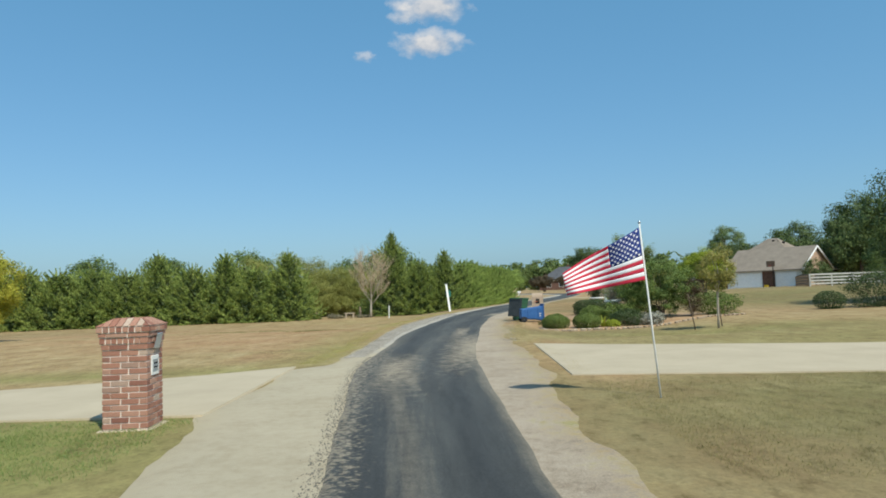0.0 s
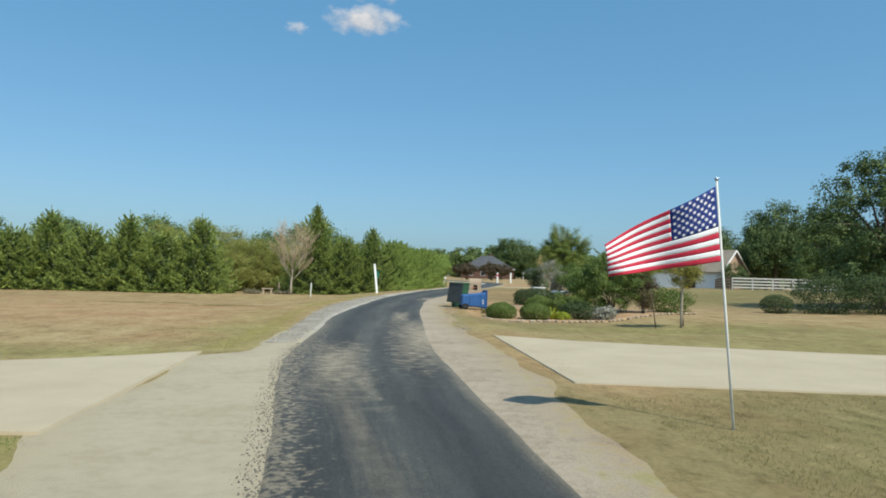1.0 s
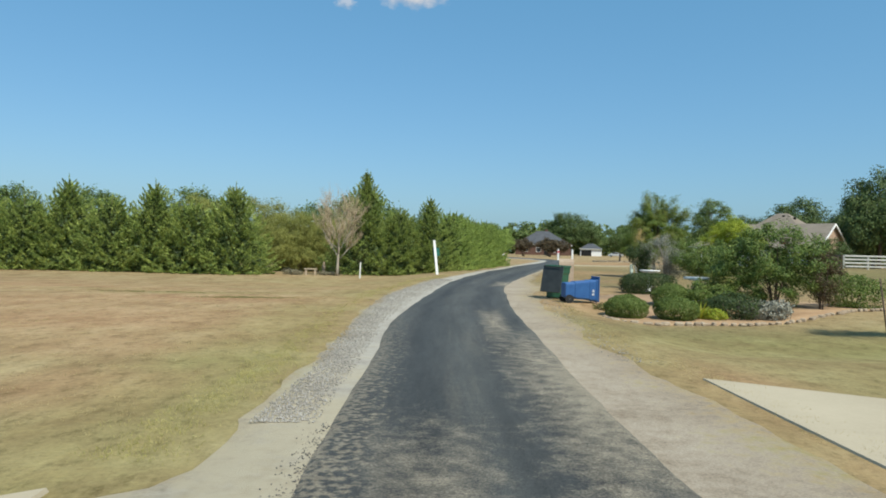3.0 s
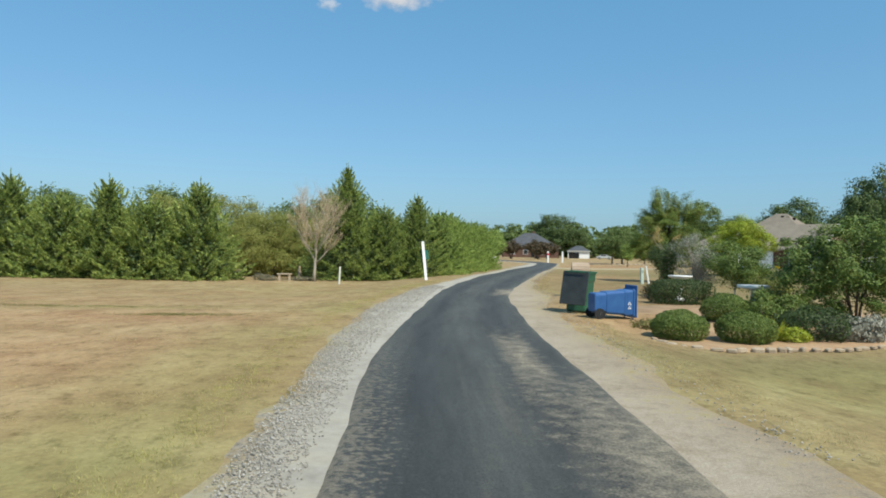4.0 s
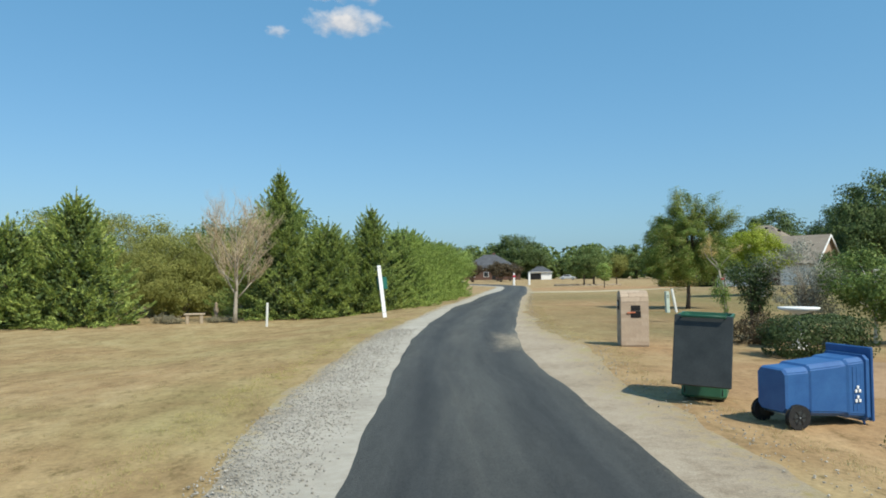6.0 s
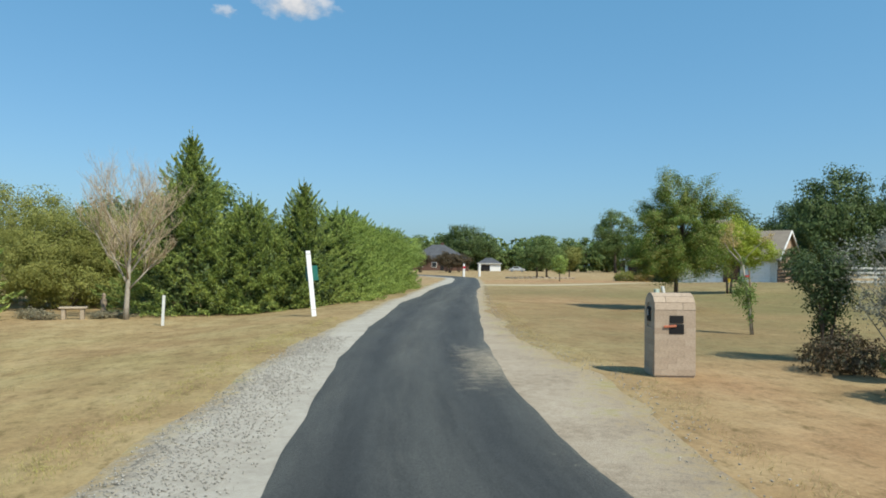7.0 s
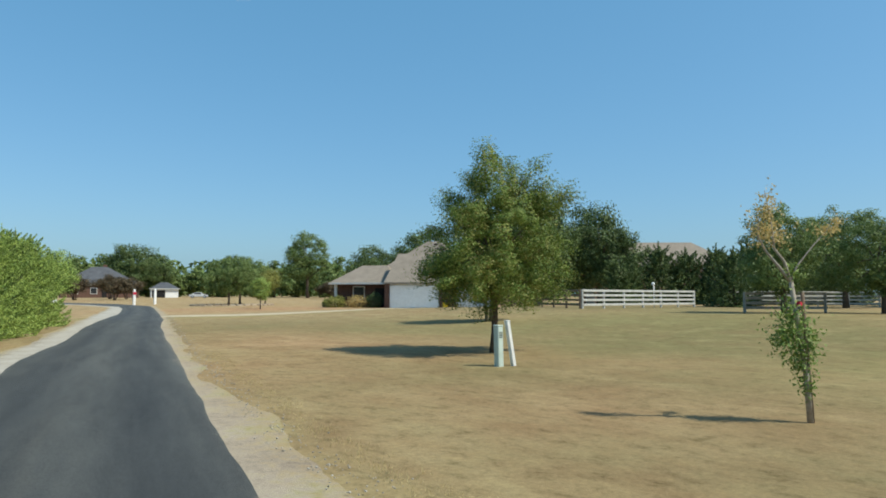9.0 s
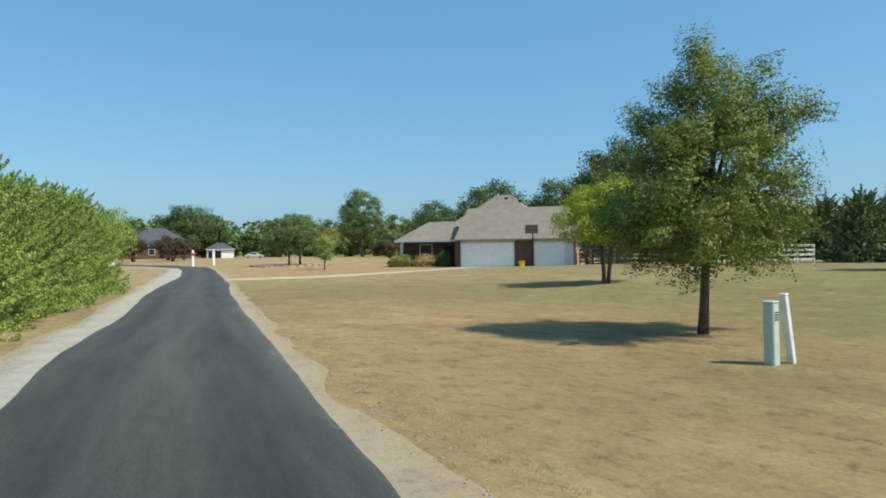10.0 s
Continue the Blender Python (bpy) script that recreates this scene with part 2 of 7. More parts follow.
def asphalt_material():
    """Chip seal, worn sandy between and beside the wheel tracks; u runs across (0..1), v along in metres."""
    m, nt, p = material("chip_seal", 0.85, 0, 0.25)
    uv = nt.nodes.new("ShaderNodeUVMap")
    uv.uv_map = "road"
    sep = nt.nodes.new("ShaderNodeSeparateXYZ")
    nt.links.new(uv.outputs[0], sep.inputs[0])
    wear = noise_tex(nt, 0.55, 6, 0.72, "UV", (6.0, 0.13, 1))
    streak = noise_tex(nt, 1.0, 5, 0.68, "UV", (7, 0.22, 1))
    chip = noise_tex(nt, 55, 5, 0.85)
    mid = noise_tex(nt, 5.0, 6, 0.75)
    u = sep.outputs[0]
    v = sep.outputs[1]

    def spot(uc, vc, ru, rv):
        a = maths(nt, "MULTIPLY", maths(nt, "ABSOLUTE", maths(nt, "SUBTRACT", u, uc)), 1 / ru)
        b = maths(nt, "MULTIPLY", maths(nt, "ABSOLUTE", maths(nt, "SUBTRACT", v, vc)), 1 / rv)
        return maths(nt, "SUBTRACT", 1.0, maths(nt, "MAXIMUM", a, b))

    chunk = noise_tex(nt, 15, 3, 0.6)
    rough = maths(nt, "SUBTRACT", maths(nt, "ADD", maths(nt, "MULTIPLY", mid, 0.55), maths(nt, "MULTIPLY", chip, 0.45)), 0.52)
    old = maths(nt, "SUBTRACT", 1.0, maths(nt, "MULTIPLY", maths(nt, "SUBTRACT", v, 15.0), 0.07, True), True)
    crown = maths(nt, "SUBTRACT", 1.0, maths(nt, "MULTIPLY", maths(nt, "ABSOLUTE", maths(nt, "SUBTRACT", u, 0.40)), 5.5), True)      # 0 between the wheels
    east = maths(nt, "MULTIPLY", maths(nt, "SUBTRACT", u, 0.86), 6.0, True)
    f = maths(nt, "MULTIPLY", maths(nt, "MAXIMUM", maths(nt, "MULTIPLY", crown, 0.34), east), maths(nt, "ADD", 0.28, maths(nt, "MULTIPLY", old, 0.85)))
    f = maths(nt, "ADD", f, maths(nt, "MULTIPLY", maths(nt, "SUBTRACT", wear, 0.55), 2.2))
    f = maths(nt, "ADD", f, maths(nt, "MULTIPLY", rough, 0.5))
    f = maths(nt, "MULTIPLY", f, maths(nt, "ADD", 0.16, maths(nt, "MULTIPLY", old, 0.75)), True)
    # the west edge is breaking up into lumps on the old stretch
    lumps = maths(nt, "ADD", maths(nt, "MULTIPLY", maths(nt, "SUBTRACT", 0.16, u), 7.0), maths(nt, "MULTIPLY", maths(nt, "SUBTRACT", maths(nt, "ADD", maths(nt, "MULTIPLY", chunk, 0.75), maths(nt, "MULTIPLY", wear, 0.25)), 0.5), 9.0), True)
    near_edge = maths(nt, "MULTIPLY", maths(nt, "SUBTRACT", 0.34, u), 6.0, True)
    f = maths(nt, "MAXIMUM", f, maths(nt, "MULTIPLY", maths(nt, "MULTIPLY", lumps, near_edge), maths(nt, "MULTIPLY", old, 1.0)))
    # worn sandy patches: west of the crown, in the east wheel track, and a tongue of sand over the east side
    for uc, vc, ru, rv, much in ((0.34, 13.8, 0.2, 3.6, 1.1), (0.74, 25.2, 0.12, 3.6, 0.9), (0.96, 18.5, 0.34, 6.0, 1.3), (0.9, 41.5, 0.2, 2.5, 1.0)):
        f = maths(nt, "MAXIMUM", f, maths(nt, "MULTIPLY", maths(nt, "ADD", spot(uc, vc, ru, rv), maths(nt, "MULTIPLY", rough, 3.6)), much, True))
    # sand drifting over the east edge, a crisp dark edge on the west
    drift = maths(nt, "ADD", maths(nt, "MULTIPLY", maths(nt, "SUBTRACT", u, 0.95), 9.0), maths(nt, "MULTIPLY", maths(nt, "SUBTRACT", wear, 0.5), 3.2))
    drift = maths(nt, "ADD", drift, maths(nt, "MULTIPLY", rough, 5.0), True)
    f = maths(nt, "MAXIMUM", f, maths(nt, "MULTIPLY", drift, 0.9))
    westrim = maths(nt, "ADD", maths(nt, "MULTIPLY", maths(nt, "SUBTRACT", 0.035, u), 24.0), maths(nt, "MULTIPLY", rough, 5.0), True)
    f = maths(nt, "MAXIMUM", f, maths(nt, "MULTIPLY", westrim, 0.9))
    tar = ramp(nt, maths(nt, "ADD", maths(nt, "MULTIPLY", streak, 0.85), maths(nt, "MULTIPLY", mid, 0.15)), [(0.33, (0.050, 0.053, 0.053)), (0.67, (0.090, 0.094, 0.090))])
    sand = ramp(nt, mid, [(0.3, (0.229, 0.194, 0.141)), (0.65, (0.352, 0.304, 0.224))])
    track = maths(nt, "MULTIPLY", maths(nt, "ABSOLUTE", maths(nt, "SUBTRACT", maths(nt, "ABSOLUTE", maths(nt, "SUBTRACT", u, 0.5)), 0.24)), 5.0, True)
    track = maths(nt, "ADD", track, maths(nt, "MULTIPLY", maths(nt, "SUBTRACT", wear, 0.5), 1.6), True)
    tar = mix(nt, 1.0, tar, ramp(nt, track, [(0.0, (0.84, 0.85, 0.87)), (1.0, (1.22, 1.2, 1.16))]), "MULTIPLY")
    c = mix(nt, f, tar, sand)
    c = mix(nt, 1.0, c, ramp(nt, chip, [(0.3, (0.5, 0.5, 0.5)), (0.7, (1.45, 1.45, 1.45))]), "MULTIPLY")
    nt.links.new(c, p.inputs["Base Color"])
    bump(nt, p, chip, 0.9, 0.02)
    return m


def gravel_material(name, lo, hi, dark, sandy=False, outer=1.0):
    """Crushed stone; sandy: packed pale sand south of about y = 20, coarse stone north of it."""
    m, nt, p = material(name, 0.95, 0, 0.15)
    a, b, chip = noise_tex(nt, 0.7, 5, 0.7), noise_tex(nt, 6, 6, 0.75), noise_tex(nt, 48, 5, 0.85)
    f = maths(nt, "ADD", maths(nt, "MULTIPLY", a, 0.5), maths(nt, "MULTIPLY", b, 0.5))
    c = ramp(nt, f, [(0.36, dark), (0.5, lo), (0.66, hi)])
    c = mix(nt, 1.0, c, ramp(nt, chip, [(0.3, (0.7,) * 3), (0.7, (1.25,) * 3)]), "MULTIPLY")
    if sandy:
        co = nt.nodes.new("ShaderNodeTexCoord")
        sep = nt.nodes.new("ShaderNodeSeparateXYZ")
        nt.links.new(co.outputs["Object"], sep.inputs[0])
        s = ramp(nt, f, [(0.36, (0.355, 0.300, 0.205)), (0.5, (0.415, 0.358, 0.254)), (0.66, (0.452, 0.395, 0.286))])
        t = maths(nt, "ADD", maths(nt, "MULTIPLY", maths(nt, "SUBTRACT", 21.0, sep.outputs[1]), 0.2), maths(nt, "MULTIPLY", maths(nt, "SUBTRACT", a, 0.5), 4.0), True)
        uvg = nt.nodes.new("ShaderNodeUVMap")
        uvg.uv_map = "road"
        su = nt.nodes.new("ShaderNodeSeparateXYZ")
        nt.links.new(uvg.outputs[0], su.inputs[0])
        lump = noise_tex(nt, 17, 3, 0.65)
        c = mix(nt, 1.0, c, ramp(nt, lump, [(0.36, (0.58,) * 3), (0.5, (1.0,) * 3), (0.66, (1.16,) * 3)]), "MULTIPLY")
        packed = ramp(nt, f, [(0.36, (0.315, 0.285, 0.235)), (0.5, (0.40, 0.365, 0.305)), (0.66, (0.47, 0.435, 0.37))])
        band = maths(nt, "ADD", maths(nt, "MULTIPLY", maths(nt, "SUBTRACT", su.outputs[0], 0.12), 14.0), maths(nt, "MULTIPLY", maths(nt, "SUBTRACT", f, 0.5), 7.0), True)
        c = mix(nt, band, c, packed)
        c = mix(nt, t, c, s)
    # thin grass and dust creep in from the lawn side
    uv = nt.nodes.new("ShaderNodeUVMap")
    uv.uv_map = "road"
    sx = nt.nodes.new("ShaderNodeSeparateXYZ")
    nt.links.new(uv.outputs[0], sx.inputs[0])
    e = maths(nt, "SUBTRACT", 1.9 if sandy else 1.45, maths(nt, "MULTIPLY", maths(nt, "ABSOLUTE", maths(nt, "SUBTRACT", outer, sx.outputs[0])), 9.0 if sandy else 4.5))
    e = maths(nt, "ADD", e, maths(nt, "MULTIPLY", maths(nt, "SUBTRACT", maths(nt, "ADD", maths(nt, "MULTIPLY", b, 0.7), maths(nt, "MULTIPLY", a, 0.3)), 0.56), 6.0), True)
    if sandy:
        e = maths(nt, "MULTIPLY", e, maths(nt, "SUBTRACT", 1.0, maths(nt, "MULTIPLY", t, 0.8)))
    turf = ramp(nt, a, [(0.35, (0.30, 0.215, 0.11)), (0.5, (0.36, 0.275, 0.14)), (0.65, (0.30, 0.27, 0.115))])
    c = mix(nt, e, c, mix(nt, 1.0, turf, ramp(nt, chip, [(0.3, (0.7,) * 3), (0.7, (1.25,) * 3)]), "MULTIPLY"))
    nt.links.new(c, p.inputs["Base Color"])
    bump(nt, p, chip, 0.6, 0.02)
    return m


M_GROUND = ground_material()
M_ROAD = asphalt_material()
M_GRAVEL = gravel_material("limestone_gravel", (0.375, 0.34, 0.28), (0.50, 0.46, 0.39), (0.24, 0.21, 0.165), True, 0.0)
M_SAND = gravel_material("sandy_shoulder", (0.37, 0.306, 0.228), (0.455, 0.388, 0.30), (0.25, 0.198, 0.14))
M_CONC = plain("concrete", (0.40, 0.335, 0.232), (0.47, 0.40, 0.282), 0.8, 0.9, fine=30)
M_BRICK = pieces("mixed_brick", [(0.28, 0.13, 0.088), (0.35, 0.178, 0.122), (0.41, 0.245, 0.178), (0.30, 0.142, 0.098), (0.22, 0.098, 0.07), (0.45, 0.345, 0.265), (0.33, 0.16, 0.11), (0.37, 0.20, 0.14), (0.29, 0.135, 0.092)])
M_MORTAR = plain("mortar", (0.64, 0.54, 0.46), (0.78, 0.67, 0.58), 9, 0.95)
M_STONE = pieces("sandstone", [(0.365, 0.275, 0.20), (0.42, 0.325, 0.24), (0.445, 0.35, 0.262), (0.385, 0.295, 0.215), (0.43, 0.335, 0.245)], fine=6, spread=0.22)
M_STONEJ = plain("stone_joint", (0.37, 0.285, 0.21), (0.42, 0.335, 0.25), 8, 0.95)
M_EDGE = pieces("edging_stone", [(0.27, 0.205, 0.14), (0.40, 0.325, 0.235), (0.33, 0.25, 0.172)], fine=14)
M_MULCH = plain("bare_soil", (0.28, 0.175, 0.095), (0.43, 0.29, 0.17), 1.5, 0.95, fine=25, relief=0.6)
M_WHITE = plain("white_paint", (0.74, 0.74, 0.72), (0.84, 0.84, 0.82), 3, 0.5)
M_WHITEOLD = plain("weathered_white_paint", (0.58, 0.58, 0.54), (0.76, 0.76, 0.72), 3, 0.7)
M_FENCE = plain("weathered_fence_paint", (0.40, 0.40, 0.37), (0.56, 0.56, 0.52), 3, 0.8)
M_PALEGREEN = plain("pale_green_plastic", (0.42, 0.5, 0.43), (0.52, 0.6, 0.53), 4, 0.5)
M_GREENP = plain("green_plastic", (0.018, 0.09, 0.05), (0.03, 0.125, 0.07), 5, 0.45, spec=0.5)
M_LID = plain("dark_lid_plastic", (0.02, 0.024, 0.024), (0.04, 0.045, 0.045), 4, 0.5, spec=0.4)
M_BLUEP = plain("blue_plastic", (0.024, 0.088, 0.25), (0.038, 0.125, 0.31), 5, 0.45, spec=0.4)
M_BLACK = plain("black_rubber", (0.012, 0.012, 0.013), (0.03, 0.03, 0.03), 8, 0.6)
# dark paint and iron; also stands in for the unlit inside of openings
M_DARK = plain("dark_interior", (0.008, 0.008, 0.009), (0.018, 0.017, 0.017), 2, 0.8)
M_STEEL = plain("galvanised_steel", (0.42, 0.46, 0.5), (0.55, 0.6, 0.64), 8, 0.35, 0.7)
M_SIGN = plain("green_sign", (0.01, 0.10, 0.075), (0.015, 0.13, 0.10), 4, 0.45)
M_RED = plain("red_cloth", (0.42, 0.018, 0.045), (0.52, 0.03, 0.06), 7, 0.8)
M_CLOTH = plain("white_cloth", (0.72, 0.71, 0.72), (0.82, 0.81, 0.82), 7, 0.8)
M_NAVY = plain("navy_cloth", (0.012, 0.03, 0.16), (0.02, 0.045, 0.22), 7, 0.8)
M_ROOF = plain("grey_brown_shingle", (0.205, 0.172, 0.135), (0.265, 0.225, 0.18), 1.2, 0.9, fine=12, relief=0.5)
M_SLATE = plain("dark_shingle", (0.055, 0.06, 0.068), (0.10, 0.105, 0.115), 1.0, 0.85, fine=10, relief=0.5)
# brick tones lowered to carry the tree shade over the far house
M_HBRICK = plain("brown_brick", (0.085, 0.045, 0.033), (0.15, 0.085, 0.063), 5, 0.9, fine=20)
M_TANBRICK = plain("tan_brick", (0.34, 0.235, 0.165), (0.46, 0.33, 0.24), 4, 0.9, fine=20)
M_GLASS = plain("dark_window", (0.02, 0.024, 0.028), (0.04, 0.045, 0.05), 2, 0.1, spec=0.6)
M_WOOD = plain("weathered_board", (0.28, 0.25, 0.21), (0.42, 0.38, 0.32), 3, 0.85)
M_STAKE = plain("rusty_stake_shaded_board", (0.10, 0.07, 0.05), (0.2, 0.15, 0.1), 8, 0.9)
M_BARK = plain("bark", (0.075, 0.055, 0.04), (0.16, 0.125, 0.095), 10, 0.95, fine=40, relief=0.8)
M_PALEBARK = plain("pale_bark", (0.27, 0.235, 0.185), (0.42, 0.37, 0.30), 10, 0.9, fine=40)
M_TWIG = plain("dry_twigs", (0.40, 0.31, 0.20), (0.52, 0.42, 0.29), 3, 0.9)
M_YELLOW = plain("yellow_plastic", (0.62, 0.45, 0.02), (0.75, 0.55, 0.04), 4, 0.5)
M_CARP = plain("silver_car_paint", (0.5, 0.5, 0.5), (0.6, 0.6, 0.6), 2, 0.3, 0.3, 0.6)

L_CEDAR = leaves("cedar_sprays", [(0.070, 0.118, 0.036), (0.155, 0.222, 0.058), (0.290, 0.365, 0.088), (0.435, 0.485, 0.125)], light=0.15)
# darker than the sprays: shade between plumes put into the leaf colour
L_INNER = leaves("inner_shade_tone", [(0.045, 0.075, 0.026), (0.085, 0.125, 0.040), (0.135, 0.170, 0.055)], light=0.1)
L_HEDGE = leaves("hedge_leaves", [(0.074, 0.132, 0.034), (0.176, 0.262, 0.058), (0.296, 0.390, 0.088), (0.425, 0.500, 0.130)], light=0.18)
L_OAK = leaves("oak_leaves", [(0.030, 0.056, 0.022), (0.060, 0.098, 0.030), (0.100, 0.146, 0.043), (0.150, 0.198, 0.062)], light=0.15)
L_BED = leaves("garden_leaves", [(0.042, 0.080, 0.022), (0.088, 0.145, 0.034), (0.150, 0.218, 0.050), (0.225, 0.270, 0.070)], light=0.22, patch=1.1)
L_FAR = leaves("elm_leaves", [(0.055, 0.100, 0.032), (0.105, 0.165, 0.048), (0.168, 0.230, 0.068), (0.235, 0.285, 0.095)], patch=0.3)
L_ELM = leaves("turning_elm_leaves", [(0.040, 0.078, 0.020), (0.090, 0.152, 0.030), (0.158, 0.240, 0.045), (0.225, 0.272, 0.060), (0.32, 0.285, 0.085)], light=0.24, patch=1.1)
L_LIME = leaves("yellow_green_leaves", [(0.17, 0.24, 0.03), (0.33, 0.40, 0.045), (0.48, 0.51, 0.07)], light=0.4)
L_YELLOW = leaves("yellow_leaves", [(0.24, 0.25, 0.03), (0.40, 0.40, 0.05), (0.52, 0.48, 0.08)], light=0.4)
L_TURN = leaves("thin_turning_leaves", [(0.18, 0.185, 0.05), (0.29, 0.28, 0.075), (0.40, 0.34, 0.11)], light=0.35)
L_GOLD = leaves("golden_leaves", [(0.40, 0.28, 0.085), (0.53, 0.40, 0.15), (0.60, 0.49, 0.24)], light=0.4)
L_OLIVE = leaves("olive_leaves", [(0.175, 0.195, 0.052), (0.255, 0.270, 0.070), (0.35, 0.345, 0.095)])
L_DRY = leaves("dry_shrub_leaves", [(0.149, 0.135, 0.081), (0.270, 0.243, 0.155), (0.378, 0.344, 0.230)], patch=2)
L_BOX = leaves("boxwood_leaves", [(0.058, 0.102, 0.024), (0.125, 0.185, 0.042), (0.225, 0.275, 0.068)], patch=3)
L_SUCKER = leaves("fresh_green_leaves", [(0.09, 0.16, 0.035), (0.17, 0.26, 0.06), (0.28, 0.36, 0.10)], light=0.3, patch=3)
L_DARK = leaves("dark_shrub_leaves", [(0.032, 0.054, 0.022), (0.062, 0.096, 0.034), (0.110, 0.150, 0.052)], patch=2)
L_SAGE = leaves("silver_sage_leaves", [(0.171, 0.178, 0.139), (0.305, 0.305, 0.245), (0.437, 0.430, 0.363)], patch=2)
L_RED = leaves("reddish_leaves", [(0.045, 0.05, 0.028), (0.095, 0.075, 0.04), (0.15, 0.10, 0.06)], patch=1.5)
L_BLADE = leaves("green_blades", [(0.12, 0.13, 0.035), (0.20, 0.195, 0.06), (0.32, 0.275, 0.11)], light=0.25)


# ---------------------------------------------------------------- mesh helpers
def mesh_ob(name, verts, faces, mat, parent=None, smooth=False):
    me = bpy.data.meshes.new(name)
    me.from_pydata([tuple(v) for v in verts], [], [tuple(f) for f in faces])
    if smooth:
        me.polygons.foreach_set("use_smooth", [True] * len(me.polygons))
    if mat:
        me.materials.append(mat)
    ob = new(name, me)
    if parent:
        ob.parent = parent
    return ob


def part(name, bm, mat, parent=None, label="", smooth=False):
    me = bpy.data.meshes.new(name)
    bmesh.ops.recalc_face_normals(bm, faces=bm.faces)
    bm.to_mesh(me)
    bm.free()
    if smooth:
        me.polygons.foreach_set("use_smooth", [True] * len(me.polygons))
    me.materials.append(mat)
    ob = new(name, me)
    if parent:
        ob.parent = parent
    if label:
        tagged(ob, label)
    return ob


def empty(name, label, category, group="", kind=""):
    return tagged(new(name), label, category, group, kind)


def box(sx, sy, sz, at=(0, 0, 0), bevel=0.0, rot=None, bm=None):
    """A box standing on z = at.z, centred in x and y."""
    own = bmesh.new()
    m = Matrix.Diagonal((sx, sy, sz, 1))
    bmesh.ops.create_cube(own, size=1, matrix=Matrix.Translation((0, 0, sz / 2)) @ m)
    if bevel:
        bmesh.ops.bevel(own, geom=own.edges[:], offset=bevel, segments=1, affect="EDGES")
    own.transform(Matrix.Translation(at) @ (rot or Matrix()))
    if bm is None:
        return own
    tmp = bpy.data.meshes.new("tmp")
    own.to_mesh(tmp)
    own.free()
    bm.from_mesh(tmp)
    bpy.data.meshes.remove(tmp)
    return bm


def tube_data(path, radii, sides=7):
    """Verts and faces of a tapered tube along a path."""
    verts, faces = [], []
    for i, p in enumerate(path):
        p = Vector(p)
        d = (Vector(path[min(i + 1, len(path) - 1)]) - Vector(path[max(i - 1, 0)]))
        d = d.normalized() if d.length > 1e-6 else Vector((0, 0, 1))
        a = d.cross(Vector((0.31, 0.95, 0.05)) if abs(d.x) > 0.5 else Vector((0.95, 0.31, 0.05))).normalized()
        b = d.cross(a)
        for k in range(sides):
            t = 2 * math.pi * k / sides
            verts.append(p + (a * math.cos(t) + b * math.sin(t)) * radii[i])
    for i in range(len(path) - 1):
        for k in range(sides):
            n = (k + 1) % sides
            faces.append((i * sides + k, i * sides + n, (i + 1) * sides + n, (i + 1) * sides + k))
    faces.append(tuple(range(sides))[::-1])
    faces.append(tuple(len(verts) - sides + k for k in range(sides)))
    return verts, faces


def tubes(name, items, mat, parent, label=""):
    """Several tubes of one part: items of (path, radii, sides)."""
    verts, faces = [], []
    for path, radii, sides in items:
        v, f = tube_data(path, radii, sides)
        n = len(verts)
        verts += v
        faces += [tuple(i + n for i in q) for q in f]
    ob = mesh_ob(name, verts, faces, mat, parent, True)
    return tagged(ob, label) if label else ob


def disc(r, depth, sides=20, m=None):
    bm = bmesh.new()
    bmesh.ops.create_cone(bm, cap_ends=True, segments=sides, radius1=r, radius2=r, depth=depth)
    if m is not None:
        bm.transform(m)
    return bm


def blades(name, centres, d, n, size, rng, mat, parent, aspect=0.5, label=""):
    """A pointed leaf or spray at each centre, long along d, its flat side facing n."""
    k = len(centres)
    d = d / (np.linalg.norm(d, axis=1)[:, None] + 1e-9)
    s = np.cross(d, n)
    s /= np.linalg.norm(s, axis=1)[:, None] + 1e-9
    ln = (size * rng.uniform(0.6, 1.4, k))[:, None]
    v = np.empty((k, 3, 3))
    v[:, 0] = centres - d * ln * 0.45 - s * ln * aspect * 0.5
    v[:, 1] = centres - d * ln * 0.3 + s * ln * aspect * 0.5
    v[:, 2] = centres + d * ln * 0.55
    me = bpy.data.meshes.new(name)
    me.vertices.add(3 * k)
    me.vertices.foreach_set("co", v.ravel())
    me.loops.add(3 * k)
    me.loops.foreach_set("vertex_index", np.arange(3 * k))
    me.polygons.add(k)
    me.polygons.foreach_set("loop_start", np.arange(k) * 3)
    me.polygons.foreach_set("loop_total", np.full(k, 3))
    me.update()
    me.validate()
    me.materials.append(mat)
    ob = new(name, me)
    ob.parent = parent
    return tagged(ob, label) if label else ob


def leaf_mesh(name, centres, ways, size, rng, mat, parent, aspect=0.5, spread=0.6, label=""):
    """Leaves whose flat side faces about their way, turned at random round it."""
    n = ways + rng.normal(0, spread, (len(centres), 3))
    n /= np.linalg.norm(n, axis=1)[:, None] + 1e-9
    return blades(name, centres, np.cross(n, rng.normal(0, 1, (len(centres), 3))), n, size, rng, mat, parent, aspect, label)


# ---------------------------------------------------------------- plan
def lerp(y, table):
    return float(np.interp(y, [r[0] for r in table], [r[1] for r in table]))


def sm(t):
    t = min(1.0, max(0.0, t))
    return t * t * (3 - 2 * t)


